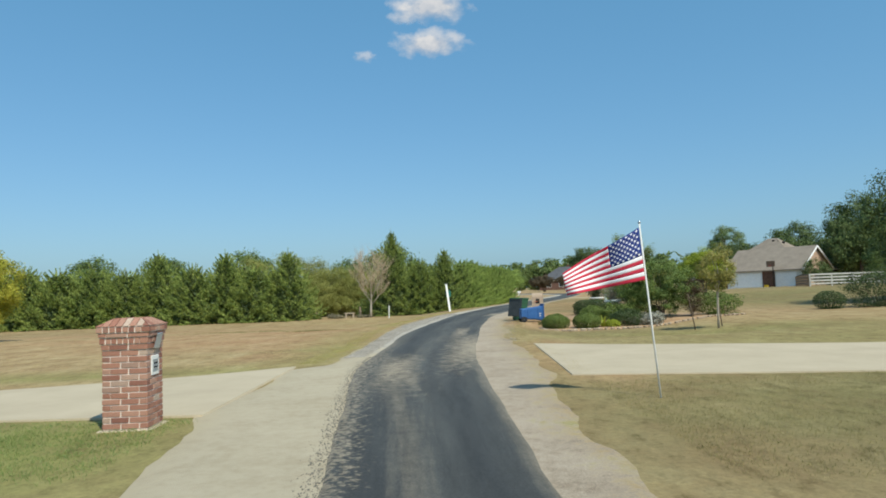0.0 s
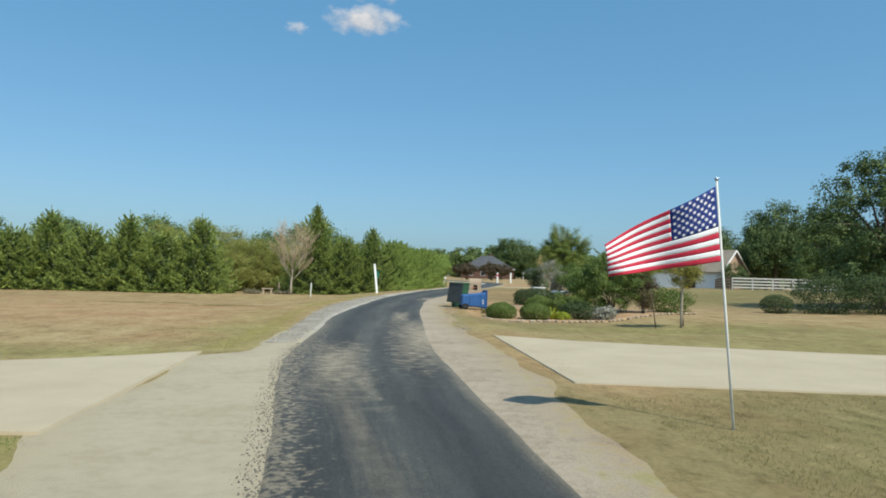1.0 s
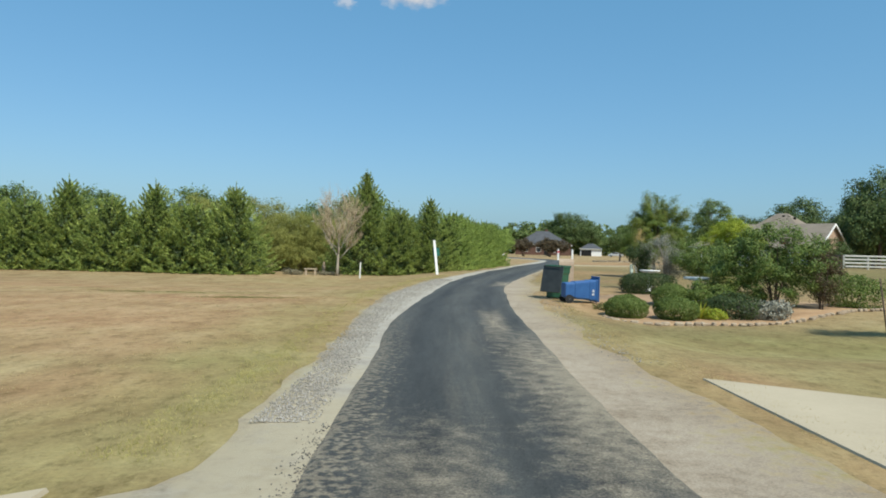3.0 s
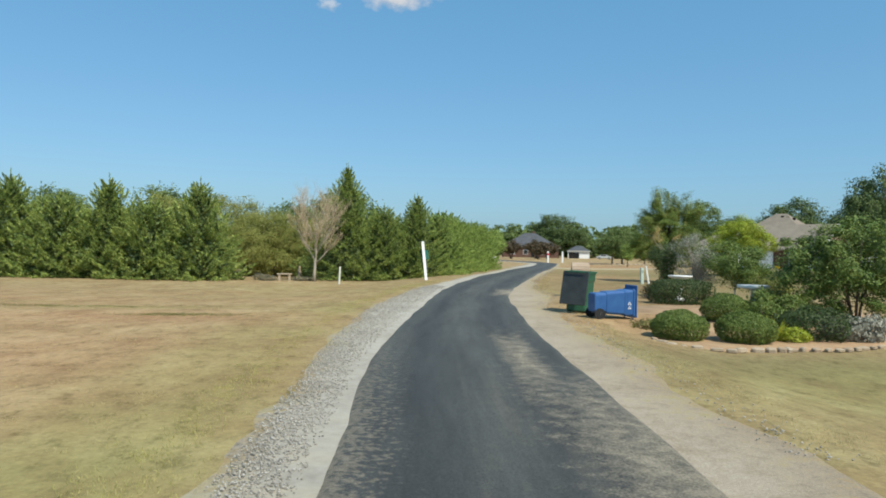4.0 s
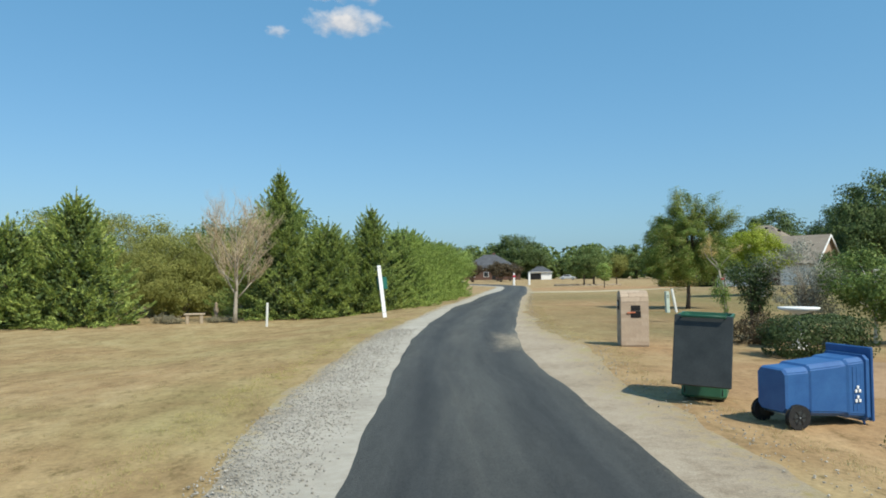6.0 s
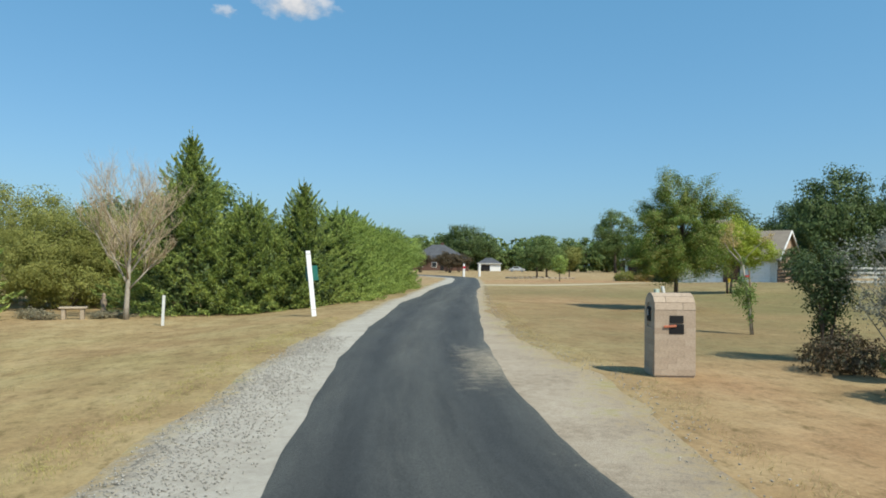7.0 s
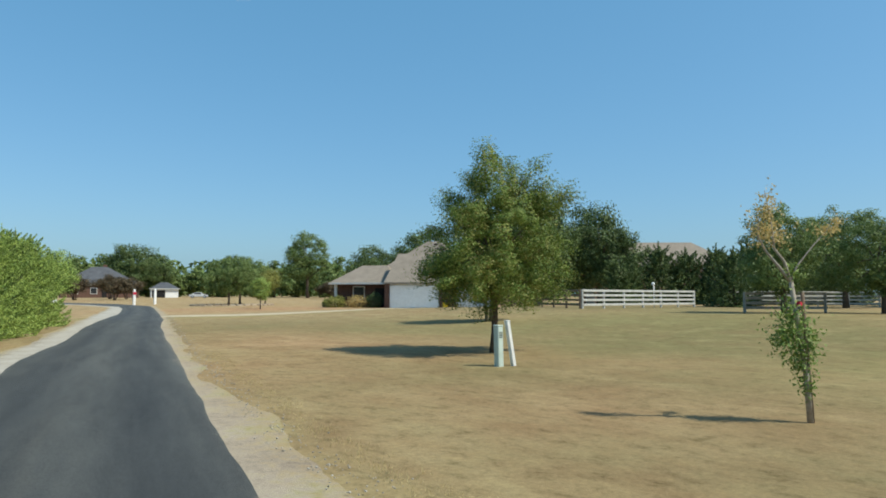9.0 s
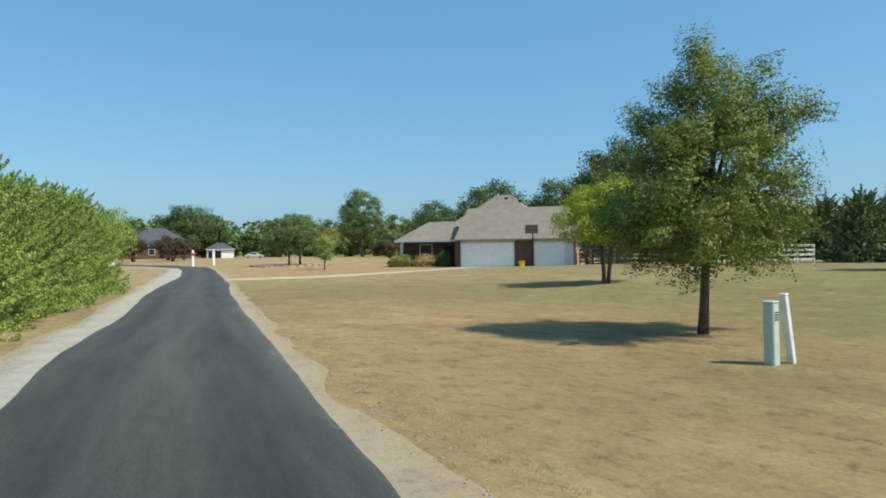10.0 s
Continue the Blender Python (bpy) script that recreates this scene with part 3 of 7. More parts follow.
def height(x, y):
    right = 0.62 * sm((x - 20) / 18) * (1 - 0.8 * sm((y - 80) / 20))
    left = -0.42 * sm((lerp(y, S_L) - x) / 6) * sm((y - 27) / 22)
    dip = -0.25 * sm((x - 3.2) / 1.3) * sm((y - 20.5) / 3) * (1 - sm((y - 30.2) / 1.8)) * (1 - sm((x - 8.5) / 4))
    return right + left + dip + 0.35 * sm((y - 130) / 60)


# asphalt edges and shoulder edges: y, x
A_L = [(-60, 0.6), (-20, -0.3), (0, -0.85), (6, -1.18), (11, -1.68), (14.2, -1.95), (16, -1.95), (19.5, -1.78), (25, -1.62), (27.8, -1.36), (34.5, -0.5), (39.2, 0.15), (42.5, 0.6), (46.3, 1.38), (48.4, 1.75), (53, 2.82), (60.5, 4.45), (66.7, 6.45), (75.3, 8.6), (84, 11.1), (97, 15.2), (104, 17.0), (116, 20.0), (126, 22.0), (140, 21.5), (152, 17.0), (165, 8.0)]
A_R = [(-60, 3.4), (-20, 2.2), (0, 1.15), (6, 0.9), (11, 0.85), (16, 0.85), (19, 1.0), (24, 1.35), (29, 1.72), (33.2, 2.18), (36.5, 2.55), (39.1, 2.9), (41, 3.3), (45, 4.18), (50.5, 5.6), (60, 8.15), (66, 9.7), (76, 12.4), (84, 14.9), (104, 20.2), (117, 23.6), (127, 26.0), (142, 26.0), (156, 21.5), (172, 12.0)]
S_L = [(-60, -1.6), (-20, -2.6), (0, -2.75), (5.8, -3.07), (9.4, -3.75), (12, -3.75), (14.9, -3.85), (15.5, -3.0), (19.4, -2.75), (25, -2.7), (28, -2.6), (32.6, -2.38), (36.8, -1.78), (38.7, -1.5), (43.7, -0.7), (49.7, 0.75), (55, 2.0), (62, 3.7), (68, 5.5), (79.5, 8.5), (95, 12.6), (116, 18.3), (126, 20.4), (140, 19.8), (150, 15.0), (160, 5.0)]
S_R = [(-60, 4.8), (-20, 3.2), (0, 2.2), (6.8, 1.9), (11, 2.05), (12.5, 2.4), (17, 2.55), (19.5, 2.6), (21, 2.38), (24, 2.6), (27.3, 2.85), (30, 3.2), (33, 3.5), (35.8, 3.7), (38, 4.4), (40, 4.95), (42, 5.0), (45, 5.35), (48.3, 5.9), (57, 8.0), (61.5, 9.2), (67, 10.7), (82, 14.9), (98, 19.4), (117, 24.3), (127, 26.8), (142, 26.9), (157, 22.3), (173, 12.8)]


def ribbon(name, left, right, y0, y1, lift, mat, label, columns=7, wob=0.1, seed=0.0, step=0.35, far_step=1.0):
    """A strip of paving between two edges, ragged at its sides, with a rim that goes into the ground."""
    ys, y = [], y0
    while y < y1:
        ys.append(y)
        y += step if -2 < y < 62 else far_step
    ys.append(y1)
    verts, faces, uvs = [], [], []
    for y in ys:
        wl = wob * (noise.noise((0.0 + seed, y * 0.45, 3.1)) + 0.35 * noise.noise((seed, y * 1.7, 7.7)))
        wr = wob * (noise.noise((9.0 + seed, y * 0.45, 3.1)) + 0.35 * noise.noise((seed + 4, y * 1.7, 7.7)))
        a, b = lerp(y, left) + wl, lerp(y, right) + wr
        for k in range(columns):
            u = k / (columns - 1)
            rim = k in (0, columns - 1)
            x = a + (b - a) * u
            z = height(x, y) + (-0.03 if rim else lift + 0.0025 * noise.noise((x * 1.3, y * 1.3, seed)))
            verts.append((x, y, z))
            uvs.append((u, y))
    for i in range(len(ys) - 1):
        for k in range(columns - 1):
            q = i * columns + k
            faces.append((q, q + 1, q + columns + 1, q + columns))
    ob = mesh_ob(name, verts, faces, mat, None, True)
    layer = ob.data.uv_layers.new(name="road")
    for loop in ob.data.loops:
        layer.data[loop.index].uv = uvs[loop.vertex_index]
    return tagged(ob, label, name.split("_")[-1], kind="structure")


def make_ground():
    xs = np.unique(np.concatenate([np.linspace(-2500, -300, 12), np.linspace(-300, -60, 17), np.linspace(-60, 80, 141), np.linspace(80, 320, 25), np.linspace(320, 2500, 12)]))
    ys = np.unique(np.concatenate([np.linspace(-1500, -200, 8), np.linspace(-200, -30, 12), np.linspace(-30, 140, 171), np.linspace(140, 400, 40), np.linspace(400, 3500, 14)]))
    verts = [(x, y, height(x, y) + 0.02 * noise.noise((x * 0.25, y * 0.25, 0))) for y in ys for x in xs]
    nx = len(xs)
    faces = [(j * nx + i, j * nx + i + 1, (j + 1) * nx + i + 1, (j + 1) * nx + i) for j in range(len(ys) - 1) for i in range(nx - 1)]
    ob = mesh_ob("ground", verts, faces, M_GROUND, None, True)
    col = ob.data.color_attributes.new("lawn", "FLOAT_COLOR", "POINT")
    greens = [(12, 17, 14, 9, 0.42), (-7, 7, 4.5, 3.2, 1.3), (5, 9, 4, 2.5, 0.25), (9, 24, 8, 3, 0.6), (-8, 15.2, 8, 1.0, 0.75), (-3.4, 22, 1.3, 9, 0.7), (-2, 42, 1.2, 9, 0.3), (-3, 45, 7, 9, 0.38), (30, 60, 25, 16, 0.3), (19, 88, 12, 2, 0.5), (20, 47, 8, 6, 0.35), (-7.5, 34.3, 3.4, 0.5, 0.8), (-12, 36, 3, 0.4, 0.6), (-3.7, 25, 0.9, 8, 0.65), (-2.6, 36, 0.8, 8, 0.6)]
    soils = [(-7, 25, 5, 3.5, 0.75), (-4.6, 18.6, 1.2, 1.4, 0.6), (-12, 29, 6, 2, 0.6), (-16, 38, 9, 2.5, 0.6), (-3, 47, 4, 3, 0.5), (9, 55, 4, 5, 0.45), (-5.6, 21.5, 1.6, 0.9, 0.75), (-7, 31, 6, 2.2, 0.75), (-9, 37, 9, 4, 0.5), (-14, 44, 14, 5, 0.3), (-3, 50, 7, 5, 0.2), (10, 50, 4, 8, 0.35), (14, 62, 5, 14, 0.5), (8, 40.5, 3.5, 2.2, 0.5), (30, 106, 16, 8, 0.95), (5.0, 33.5, 2, 4, 0.7), (7.0, 35.5, 4, 2.2, 0.85), (3.0, 14.2, 0.8, 2.6, 1.0), (2.9, 18.5, 0.7, 2.2, 0.7), (5.8, 39.2, 1.4, 2.4, 0.75)]
    dulls = [(5.5, 26.5, 5, 2.2, 0.75), (10, 50, 5, 9, 0.7), (17, 70, 14, 14, 0.8), (24, 56, 17, 18, 1.0), (12, 50, 7, 12, 1.0), (9, 45, 3, 6, 0.8), (45, 75, 20, 20, 0.8), (13, 8, 13, 6, 1.45), (15, 18.5, 14, 4, 0.5), (30, 45, 20, 12, 0.7), (12, 23, 7, 3, 0.6), (-30, 45, 18, 8, 0.4)]
    for k, (x, y, z) in enumerate(verts):
        g = max([a * math.exp(-((x - cx) / rx) ** 2 - ((y - cy) / ry) ** 2) for cx, cy, rx, ry, a in greens])
        s = max([a * math.exp(-((x - cx) / rx) ** 2 - ((y - cy) / ry) ** 2) for cx, cy, rx, ry, a in soils])
        d = max([a * math.exp(-((x - cx) / rx) ** 2 - ((y - cy) / ry) ** 2) for cx, cy, rx, ry, a in dulls])
        col.data[k].color = (g, s, d, 1)
    return tagged(ob, "flat dry tan lawn with greener and bare patches", "ground", kind="structure")


make_ground()
tagged(ribbon("sandy_shoulder", [(y, lerp(y, A_L) + 0.3) for y in range(-60, 165, 2)], S_R, -60, 164, 0.018, M_SAND, "sandy gravel shoulder along the narrow road", wob=0.34, seed=2.0), category="shoulder")
tagged(ribbon("gravel_shoulder", S_L, [(y, lerp(y, A_R) - 0.3) for y in range(-60, 165, 2)], -60, 159, 0.024, M_GRAVEL, "pale crushed limestone shoulder beside the asphalt", wob=0.26, seed=5.0), category="shoulder")
ribbon("road", A_L, A_R, -60, 164, 0.05, M_ROAD, "narrow worn chip-seal asphalt road with ragged edges", 17, 0.06, 8.0, 0.25)


def slab(name, near, far, lift, mat, label, category, cuts=24):
    """Concrete between two bent edges, each a table of x, y, with a rim."""
    verts, faces = [], []
    for i, t in enumerate([0.0, 0.0008] + [k / cuts for k in range(1, cuts + 1)]):
        a = Vector((near[0][0] + (near[-1][0] - near[0][0]) * t, 0))
        a.y = lerp(abs(a.x), sorted((abs(p[0]), p[1]) for p in near))
        b = Vector((far[0][0] + (far[-1][0] - far[0][0]) * t, 0))
        b.y = lerp(abs(b.x), sorted((abs(p[0]), p[1]) for p in far))
        for k, s in enumerate((0, 0.002, 0.33, 0.66, 0.998, 1)):
            p = a.lerp(b, s)
            verts.append((p.x, p.y, height(p.x, p.y) + (lift if 0 < k < 5 and i else -0.05)))
    for i in range(cuts + 1):
        for k in range(5):
            q = i * 6 + k
            faces.append((q, q + 1, q + 7, q + 6))
    return tagged(mesh_ob(name, verts, faces, mat), label, category, kind="structure")


slab("driveway_east", [(2.25, 12.3), (3.4, 12.1), (7.3, 11.35), (45, 6.0)], [(2.52, 19.45), (4.7, 18.0), (10.3, 16.0), (45, 10.2)], 0.022, M_CONC, "pale concrete driveway crossing the dry lawn", "driveway")
slab("driveway_west", [(-3.3, 9.4), (-4.8, 9.48), (-6.2, 9.56), (-12, 9.9), (-45, 11.5)], [(-3.3, 15.4), (-3.8, 15.0), (-5.3, 14.1), (-8.4, 12.95), (-45, 15.0)], 0.032, M_CONC, "pale concrete driveway meeting the road shoulder", "driveway", 48)
slab("driveway_north", [(15.5, 88.6), (32, 88.6), (46, 95.0)], [(17.5, 91.6), (32, 91.4), (46, 104.0)], 0.03, M_CONC, "pale concrete driveway leading to the garage", "driveway")


# ---------------------------------------------------------------- trees and shrubs
def on_ground(x, y, turn=0.0, sink=0.0):
    return pose(x, y, height(x, y) - sink, 0, 0, turn)


def conifer(label, H, R, seed, mat=None, plumes=230, per=115, size=0.17, point=0.8, group="", category="cedar tree", name="cedar_tree", aspect=0.3, spikes=16, base=0.85, long=0.36, inner=None, fluff=0.4):
    """A cedar clothed to the ground: tapered trunk and tiers of feathery plumes, each a drooping roof of fine sprays with its tip turned up, dark gaps between."""
    rng = np.random.default_rng(seed)
    tree = empty(name, label, category, group)
    path = [(0, 0, -0.1), (0.03, 0, H * 0.4), (0, 0.03, H * 0.75), (0, 0, H * 0.97)]
    tubes("trunk", [(path, [0.022 * H, 0.016 * H, 0.008 * H, 0.003 * H], 7)], M_BARK, tree)
    cs, ds, ns = [], [], []
    up = np.array([0, 0, 1.0])

    def plume(tip, out, ln, rise, k, wide):
        across = np.cross(up, out)
        across /= np.linalg.norm(across) + 1e-9
        s = 1 - rng.uniform(0, 1, k) ** 1.2
        w = wide * ln * (1.02 - s) ** 0.6
        q = rng.uniform(-1, 1, k)
        lift = (s - 1) * rise + 0.22 * (s * s - 1) - 0.9 * np.abs(q) * w / ln
        p = tip + out * ((s - 1) * ln)[:, None] + across * (q * w)[:, None] + up * (lift * ln + rng.normal(0, 0.035, k) * ln)[:, None]
        cs.append(p)
        ds.append(out * 0.9 + across * (q * 0.75)[:, None] + up * (rise + 0.1 + 0.5 * s)[:, None] + rng.normal(0, fluff, (k, 3)))
        ns.append(up * 0.75 + out * 0.65 + across * (q * 0.5)[:, None] + rng.normal(0, 0.42, (k, 3)))

    def envelope(t):
        return R * max(0.0, 1 - t) ** point * min(1.0, base + 1.6 * t)

    for b in range(plumes):
        t = 0.02 + 0.95 * ((b + rng.uniform(0, 1)) / plumes) ** 1.12
        a = b * 2.39996 + rng.uniform(-0.35, 0.35)
        out = np.array([math.cos(a), math.sin(a), 0.0])
        bulge = 1 + 0.22 * noise.noise((2.2 * out[0], 2.2 * out[1], 2.6 * t + seed))
        reach = envelope(t) * bulge * rng.uniform(0.74 - 0.1 * t, 1.12 + 0.3 * t) + 0.06
        ln = min(reach, long * R * rng.uniform(0.75, 1.3))
        rise = -0.15 + 0.85 * t + rng.normal(0, 0.12)
        plume(out * reach + up * H * t, out, ln, rise, max(14, int(per * (0.3 + 0.7 * ln / (long * R)))), rng.uniform(0.32, 0.5))
    for q in range(spikes):          # loose plumes that stand out of the upper outline
        t, a = rng.uniform(0.45, 0.95), rng.uniform(0, 2 * math.pi)
        out = np.array([math.cos(a), math.sin(a), 0.0])
        ln = rng.uniform(0.5, 0.95) * (0.45 + 0.05 * H)
        plume(out * (envelope(t) * rng.uniform(0.55, 1.0)) + up * (H * t + 0.6 * ln), (out * 0.45 + up) / 1.1, ln, 0.1, 36, 0.2)
    plume(up * (H * 1.02), up + np.array([0.05, 0, 0]), 0.16 * H, 0.0, 60, 0.17)
    p = np.concatenate(cs)
    p[:, 2] = np.maximum(p[:, 2], 0.04 + 0.1 * rng.uniform(0, 1, len(p)))
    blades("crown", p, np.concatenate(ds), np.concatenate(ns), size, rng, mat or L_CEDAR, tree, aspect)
    k = int(0.24 * plumes * per)      # dense inner leaves, their darker tone stands in for shade
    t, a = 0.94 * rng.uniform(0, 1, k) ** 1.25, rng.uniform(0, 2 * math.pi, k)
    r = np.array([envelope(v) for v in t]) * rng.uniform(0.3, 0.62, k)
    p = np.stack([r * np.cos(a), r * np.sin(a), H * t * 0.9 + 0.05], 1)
    blades("inner_foliage", p, rng.normal(0, 1, (k, 3)), rng.normal(0, 1, (k, 3)), size * 1.5, rng, inner or L_INNER, tree, 0.5, "dense inner leaves, toned darker for the shade in the crown")
    return tree


def broadleaf(label, H, crown, seed, mat, clumps=90, per=60, leaf=0.14, clump=0.4, trunk=0.1, fork=None, stems=1, bark=None, name="tree", category="tree", group="", shell=0.45, limbs=14, lean=(0, 0), hang=0.0, trunk_to=0.75, spray=0.0):
    """A broad-leaved tree or shrub. crown: ellipsoids (x, y, z, rx, ry, rz). Leaves sit in clumps, thicker to the outside, with gaps;
    spray draws the clumps out along their twigs."""
    rng = np.random.default_rng(seed)
    tree = empty(name, label, category, group)
    vol = np.array([c[3] * c[4] * c[5] for c in crown]) ** 0.7
    which = rng.choice(len(crown), clumps, p=vol / vol.sum())
    cen = []
    for w in which:
        c = np.array(crown[w])
        d = rng.normal(0, 1, 3)
        d /= np.linalg.norm(d)
        r = shell + (1 - shell) * rng.uniform(0, 1) ** 0.6
        r *= 1 + 0.2 * noise.noise(Vector(d * 2.1 + w * 3.3 + seed))
        cen.append(c[:3] + d * c[3:] * r)
    cen = np.array(cen)
    cen[:, 2] = np.maximum(cen[:, 2], 0.1)
    fork = fork if fork is not None else min(c[2] - 0.6 * c[5] for c in crown)
    mid = np.mean([c[:3] for c in crown], axis=0)
    bark = bark or M_BARK
    roots = []
    for s in range(stems):
        a = 2 * math.pi * s / stems + seed
        o = 0.0 if stems == 1 else trunk * 1.8
        base = np.array([o * math.cos(a), o * math.sin(a), 0.0])
        topz = H * trunk_to
        tip = np.array([mid[0] + (0.0 if stems == 1 else 0.35 * crown[0][3] * math.cos(a)), mid[1] + (0.0 if stems == 1 else 0.35 * crown[0][3] * math.sin(a)), topz])
        forkp = base + (tip - base) * (fork / max(topz, 0.1)) * np.array([0.7, 0.7, 1]) + np.array([lean[0], lean[1], 0])
        path = [base + (0, 0, -0.08), base + (forkp - base) * 0.5 + rng.normal(0, 0.15 * trunk, 3), forkp, forkp + (tip - forkp) * 0.5 + rng.normal(0, 0.8 * trunk, 3), tip]
        tubes("trunk", [(path, [trunk * 1.25, trunk * 0.95, trunk * 0.85, trunk * 0.5, trunk * 0.12], 9)], bark, tree)
        roots.append((forkp, tip))
    pick = rng.choice(clumps, min(limbs, clumps), replace=False)
    for n, i in enumerate(pick):
        forkp, tip = roots[n % stems]
        a = forkp + (tip - forkp) * rng.uniform(0, 0.55)
        b = cen[i]
        m1 = a + (b - a) * 0.45 + np.array([0, 0, 0.08 * np.linalg.norm(b - a)]) + rng.normal(0, 0.06, 3)
        r = trunk * 0.45
        tubes("limb", [([a, m1, b], [r, r * 0.6, r * 0.18], 5)], bark, tree)
    k = rng.integers(int(per * 1.1), int(per * 2.6), clumps)
    owner = np.repeat(np.arange(clumps), k)
    off = np.clip(rng.normal(0, 1, (len(owner), 3)), -1.5, 1.5)
    size = clump * rng.uniform(0.6, 1.25, clumps)
    twig = cen - mid + np.array([0, 0, 0.06 * H]) + rng.normal(0, 0.45, (clumps, 3))
    twig = (twig / np.linalg.norm(twig, axis=1)[:, None])[owner]
    along = np.sum(off * twig, axis=1)[:, None] * twig
    shape = along * (1 + 1.1 * spray) + (off - along) * (1 - 0.35 * spray)
    p = cen[owner] + shape * (size[owner] * 0.5)[:, None] * np.array([1, 1, 0.75 + 0.25 * min(1.0, spray)])
    p[:, 2] = np.maximum(p[:, 2] - hang * np.abs(off[:, 2]), 0.03)
    w = p - mid
    w = 0.6 * w / (np.linalg.norm(w, axis=1)[:, None] + 1e-9) + off / (np.linalg.norm(off, axis=1)[:, None] + 1e-9)
    w[:, 2] += 0.25
    leaf_mesh("crown", p, w, leaf * 0.78, rng, mat, tree, 0.62, 0.55)
    return tree


def shrub(label, rx, ry, h, seed, mat, leaf=0.07, n=3200, name="shrub", category="shrub", rough=0.12, group="", stems=5, square=2.0):
    """A low rounded shrub clothed to the ground, with a leafy uneven skin and a few stems."""
    rng = np.random.default_rng(seed)
    ob = empty(name, label, category, group)
    n *= 2
    d = rng.normal(0, 1, (n, 3))
    d[:, 2] = np.where(rng.uniform(0, 1, n) < 0.62, np.abs(d[:, 2]), -np.abs(d[:, 2]))
    d /= (np.abs(d) ** square).sum(1)[:, None] ** (1 / square)
    lump = np.array([noise.noise(Vector(v) * 2.2 + Vector((seed, 0, 0))) + 0.5 * noise.noise(Vector(v) * 5.5 + Vector((0, seed, 0))) for v in d])
    r = (1 + rough * lump * 2) * (1 - 0.3 * rng.uniform(0, 1, n) ** 2.5)
    p = d * r[:, None] * np.array([rx, ry, 0.56 * h]) + np.array([0, 0, 0.44 * h])
    p[:, 2] = np.where(p[:, 2] < 0.02, rng.uniform(0.01, 0.1 * h, n), p[:, 2])
    leaf_mesh("foliage", p, d, leaf * 0.78, rng, mat, ob, 0.6, 0.6)
    for s in range(stems):
        a = 2 * math.pi * s / stems + seed
        q = np.array([math.cos(a) * rx, math.sin(a) * ry, 0])
        tubes("stem", [([(0.1 * q[0], 0.1 * q[1], -0.05), (0.3 * q[0], 0.3 * q[1], 0.35 * h), (0.6 * q[0], 0.6 * q[1], 0.75 * h)], [0.025, 0.018, 0.006], 5)], M_BARK, ob)
    return ob


def place(ob, x, y, turn=0.0, sink=0.0):
    ob.matrix_basis = on_ground(x, y, turn, sink)
    return ob


def repeat(ob, x, y, turn, s=1.0, sz=None):
    c = copy_thing(ob, on_ground(x, y, turn))
    c.scale = (s, s, sz or s)
    return c


# cedar hedge on the west side
HEDGE_W = "cedars of the west hedge"
CL = "dense green cedar grown into its neighbours, clothed to the ground"
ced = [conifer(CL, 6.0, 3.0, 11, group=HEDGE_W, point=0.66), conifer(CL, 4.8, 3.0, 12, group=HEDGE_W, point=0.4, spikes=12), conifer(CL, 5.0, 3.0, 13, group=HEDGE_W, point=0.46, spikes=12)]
place(ced[0], -12.75, 57.0, 0)
place(ced[1], -15.4, 56.7, 40)
place(ced[2], -20.7, 56.8, 80)
for x, y, k, turn, s, sz in [(-18.0, 57.0, 0, 130, 1.0, 1.0), (-23.7, 57.2, 0, 200, 1.0, 1.03), (-26.2, 56.6, 1, 290, 1.0, 1.0), (-28.8, 56.8, 2, 20, 1.05, 1.02), (-31.6, 56.6, 1, 60, 1.05, 1.05),
                             (-34.4, 56.4, 2, 100, 1.05, 1.05), (-37.2, 56.6, 0, 210, 1.1, 0.93), (-40.0, 56.2, 1, 150, 1.1, 1.08), (-43.0, 56.2, 2, 250, 1.1, 1.02)]:
    repeat(ced[k], x, y, turn, s, sz)

# the tall cedar and the ones next to it
HEDGE_N = "cedars beside the road"
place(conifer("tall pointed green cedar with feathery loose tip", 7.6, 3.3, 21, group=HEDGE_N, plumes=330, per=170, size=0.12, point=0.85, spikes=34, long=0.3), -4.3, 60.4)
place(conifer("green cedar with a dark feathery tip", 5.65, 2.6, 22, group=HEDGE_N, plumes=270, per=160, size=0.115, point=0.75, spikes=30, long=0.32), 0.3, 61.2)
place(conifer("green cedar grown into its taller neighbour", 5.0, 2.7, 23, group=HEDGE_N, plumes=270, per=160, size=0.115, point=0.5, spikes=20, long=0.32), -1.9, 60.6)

# hedge of lighter green rounded evergreens along the bend
HEDGE_B = "evergreens along the bend"
EL = "light green rounded evergreen clothed to the ground"
hb = [conifer(EL, 4.9, 2.1, 31 + k, L_HEDGE, 260, 230, 0.072, (0.4, 0.36, 0.44)[k], HEDGE_B, "evergreen", "evergreen_tree", 0.5, 4, long=0.34, fluff=1.0) for k in range(3)]
HB = [(1.9, 63.4), (2.6, 66.0), (3.3, 68.6), (4.1, 71.2), (4.9, 73.8), (5.7, 76.4), (6.5, 79.0), (7.3, 81.6)]
place(hb[0], *HB[0])
place(hb[1], *HB[1], 50)
place(hb[2], *HB[2], 100)
for k in range(3):
    hb[k].scale = (1.0, 1.0, (0.96, 0.98, 0.95)[k])
for i, (x, y) in enumerate(HB[3:]):
    repeat(hb[(i * 2 + i // 3) % 3], x, y, 67 * i, 1.0 + 0.05 * math.sin(i * 2.3), (0.90, 0.90, 0.93, 0.95, 0.92)[i])
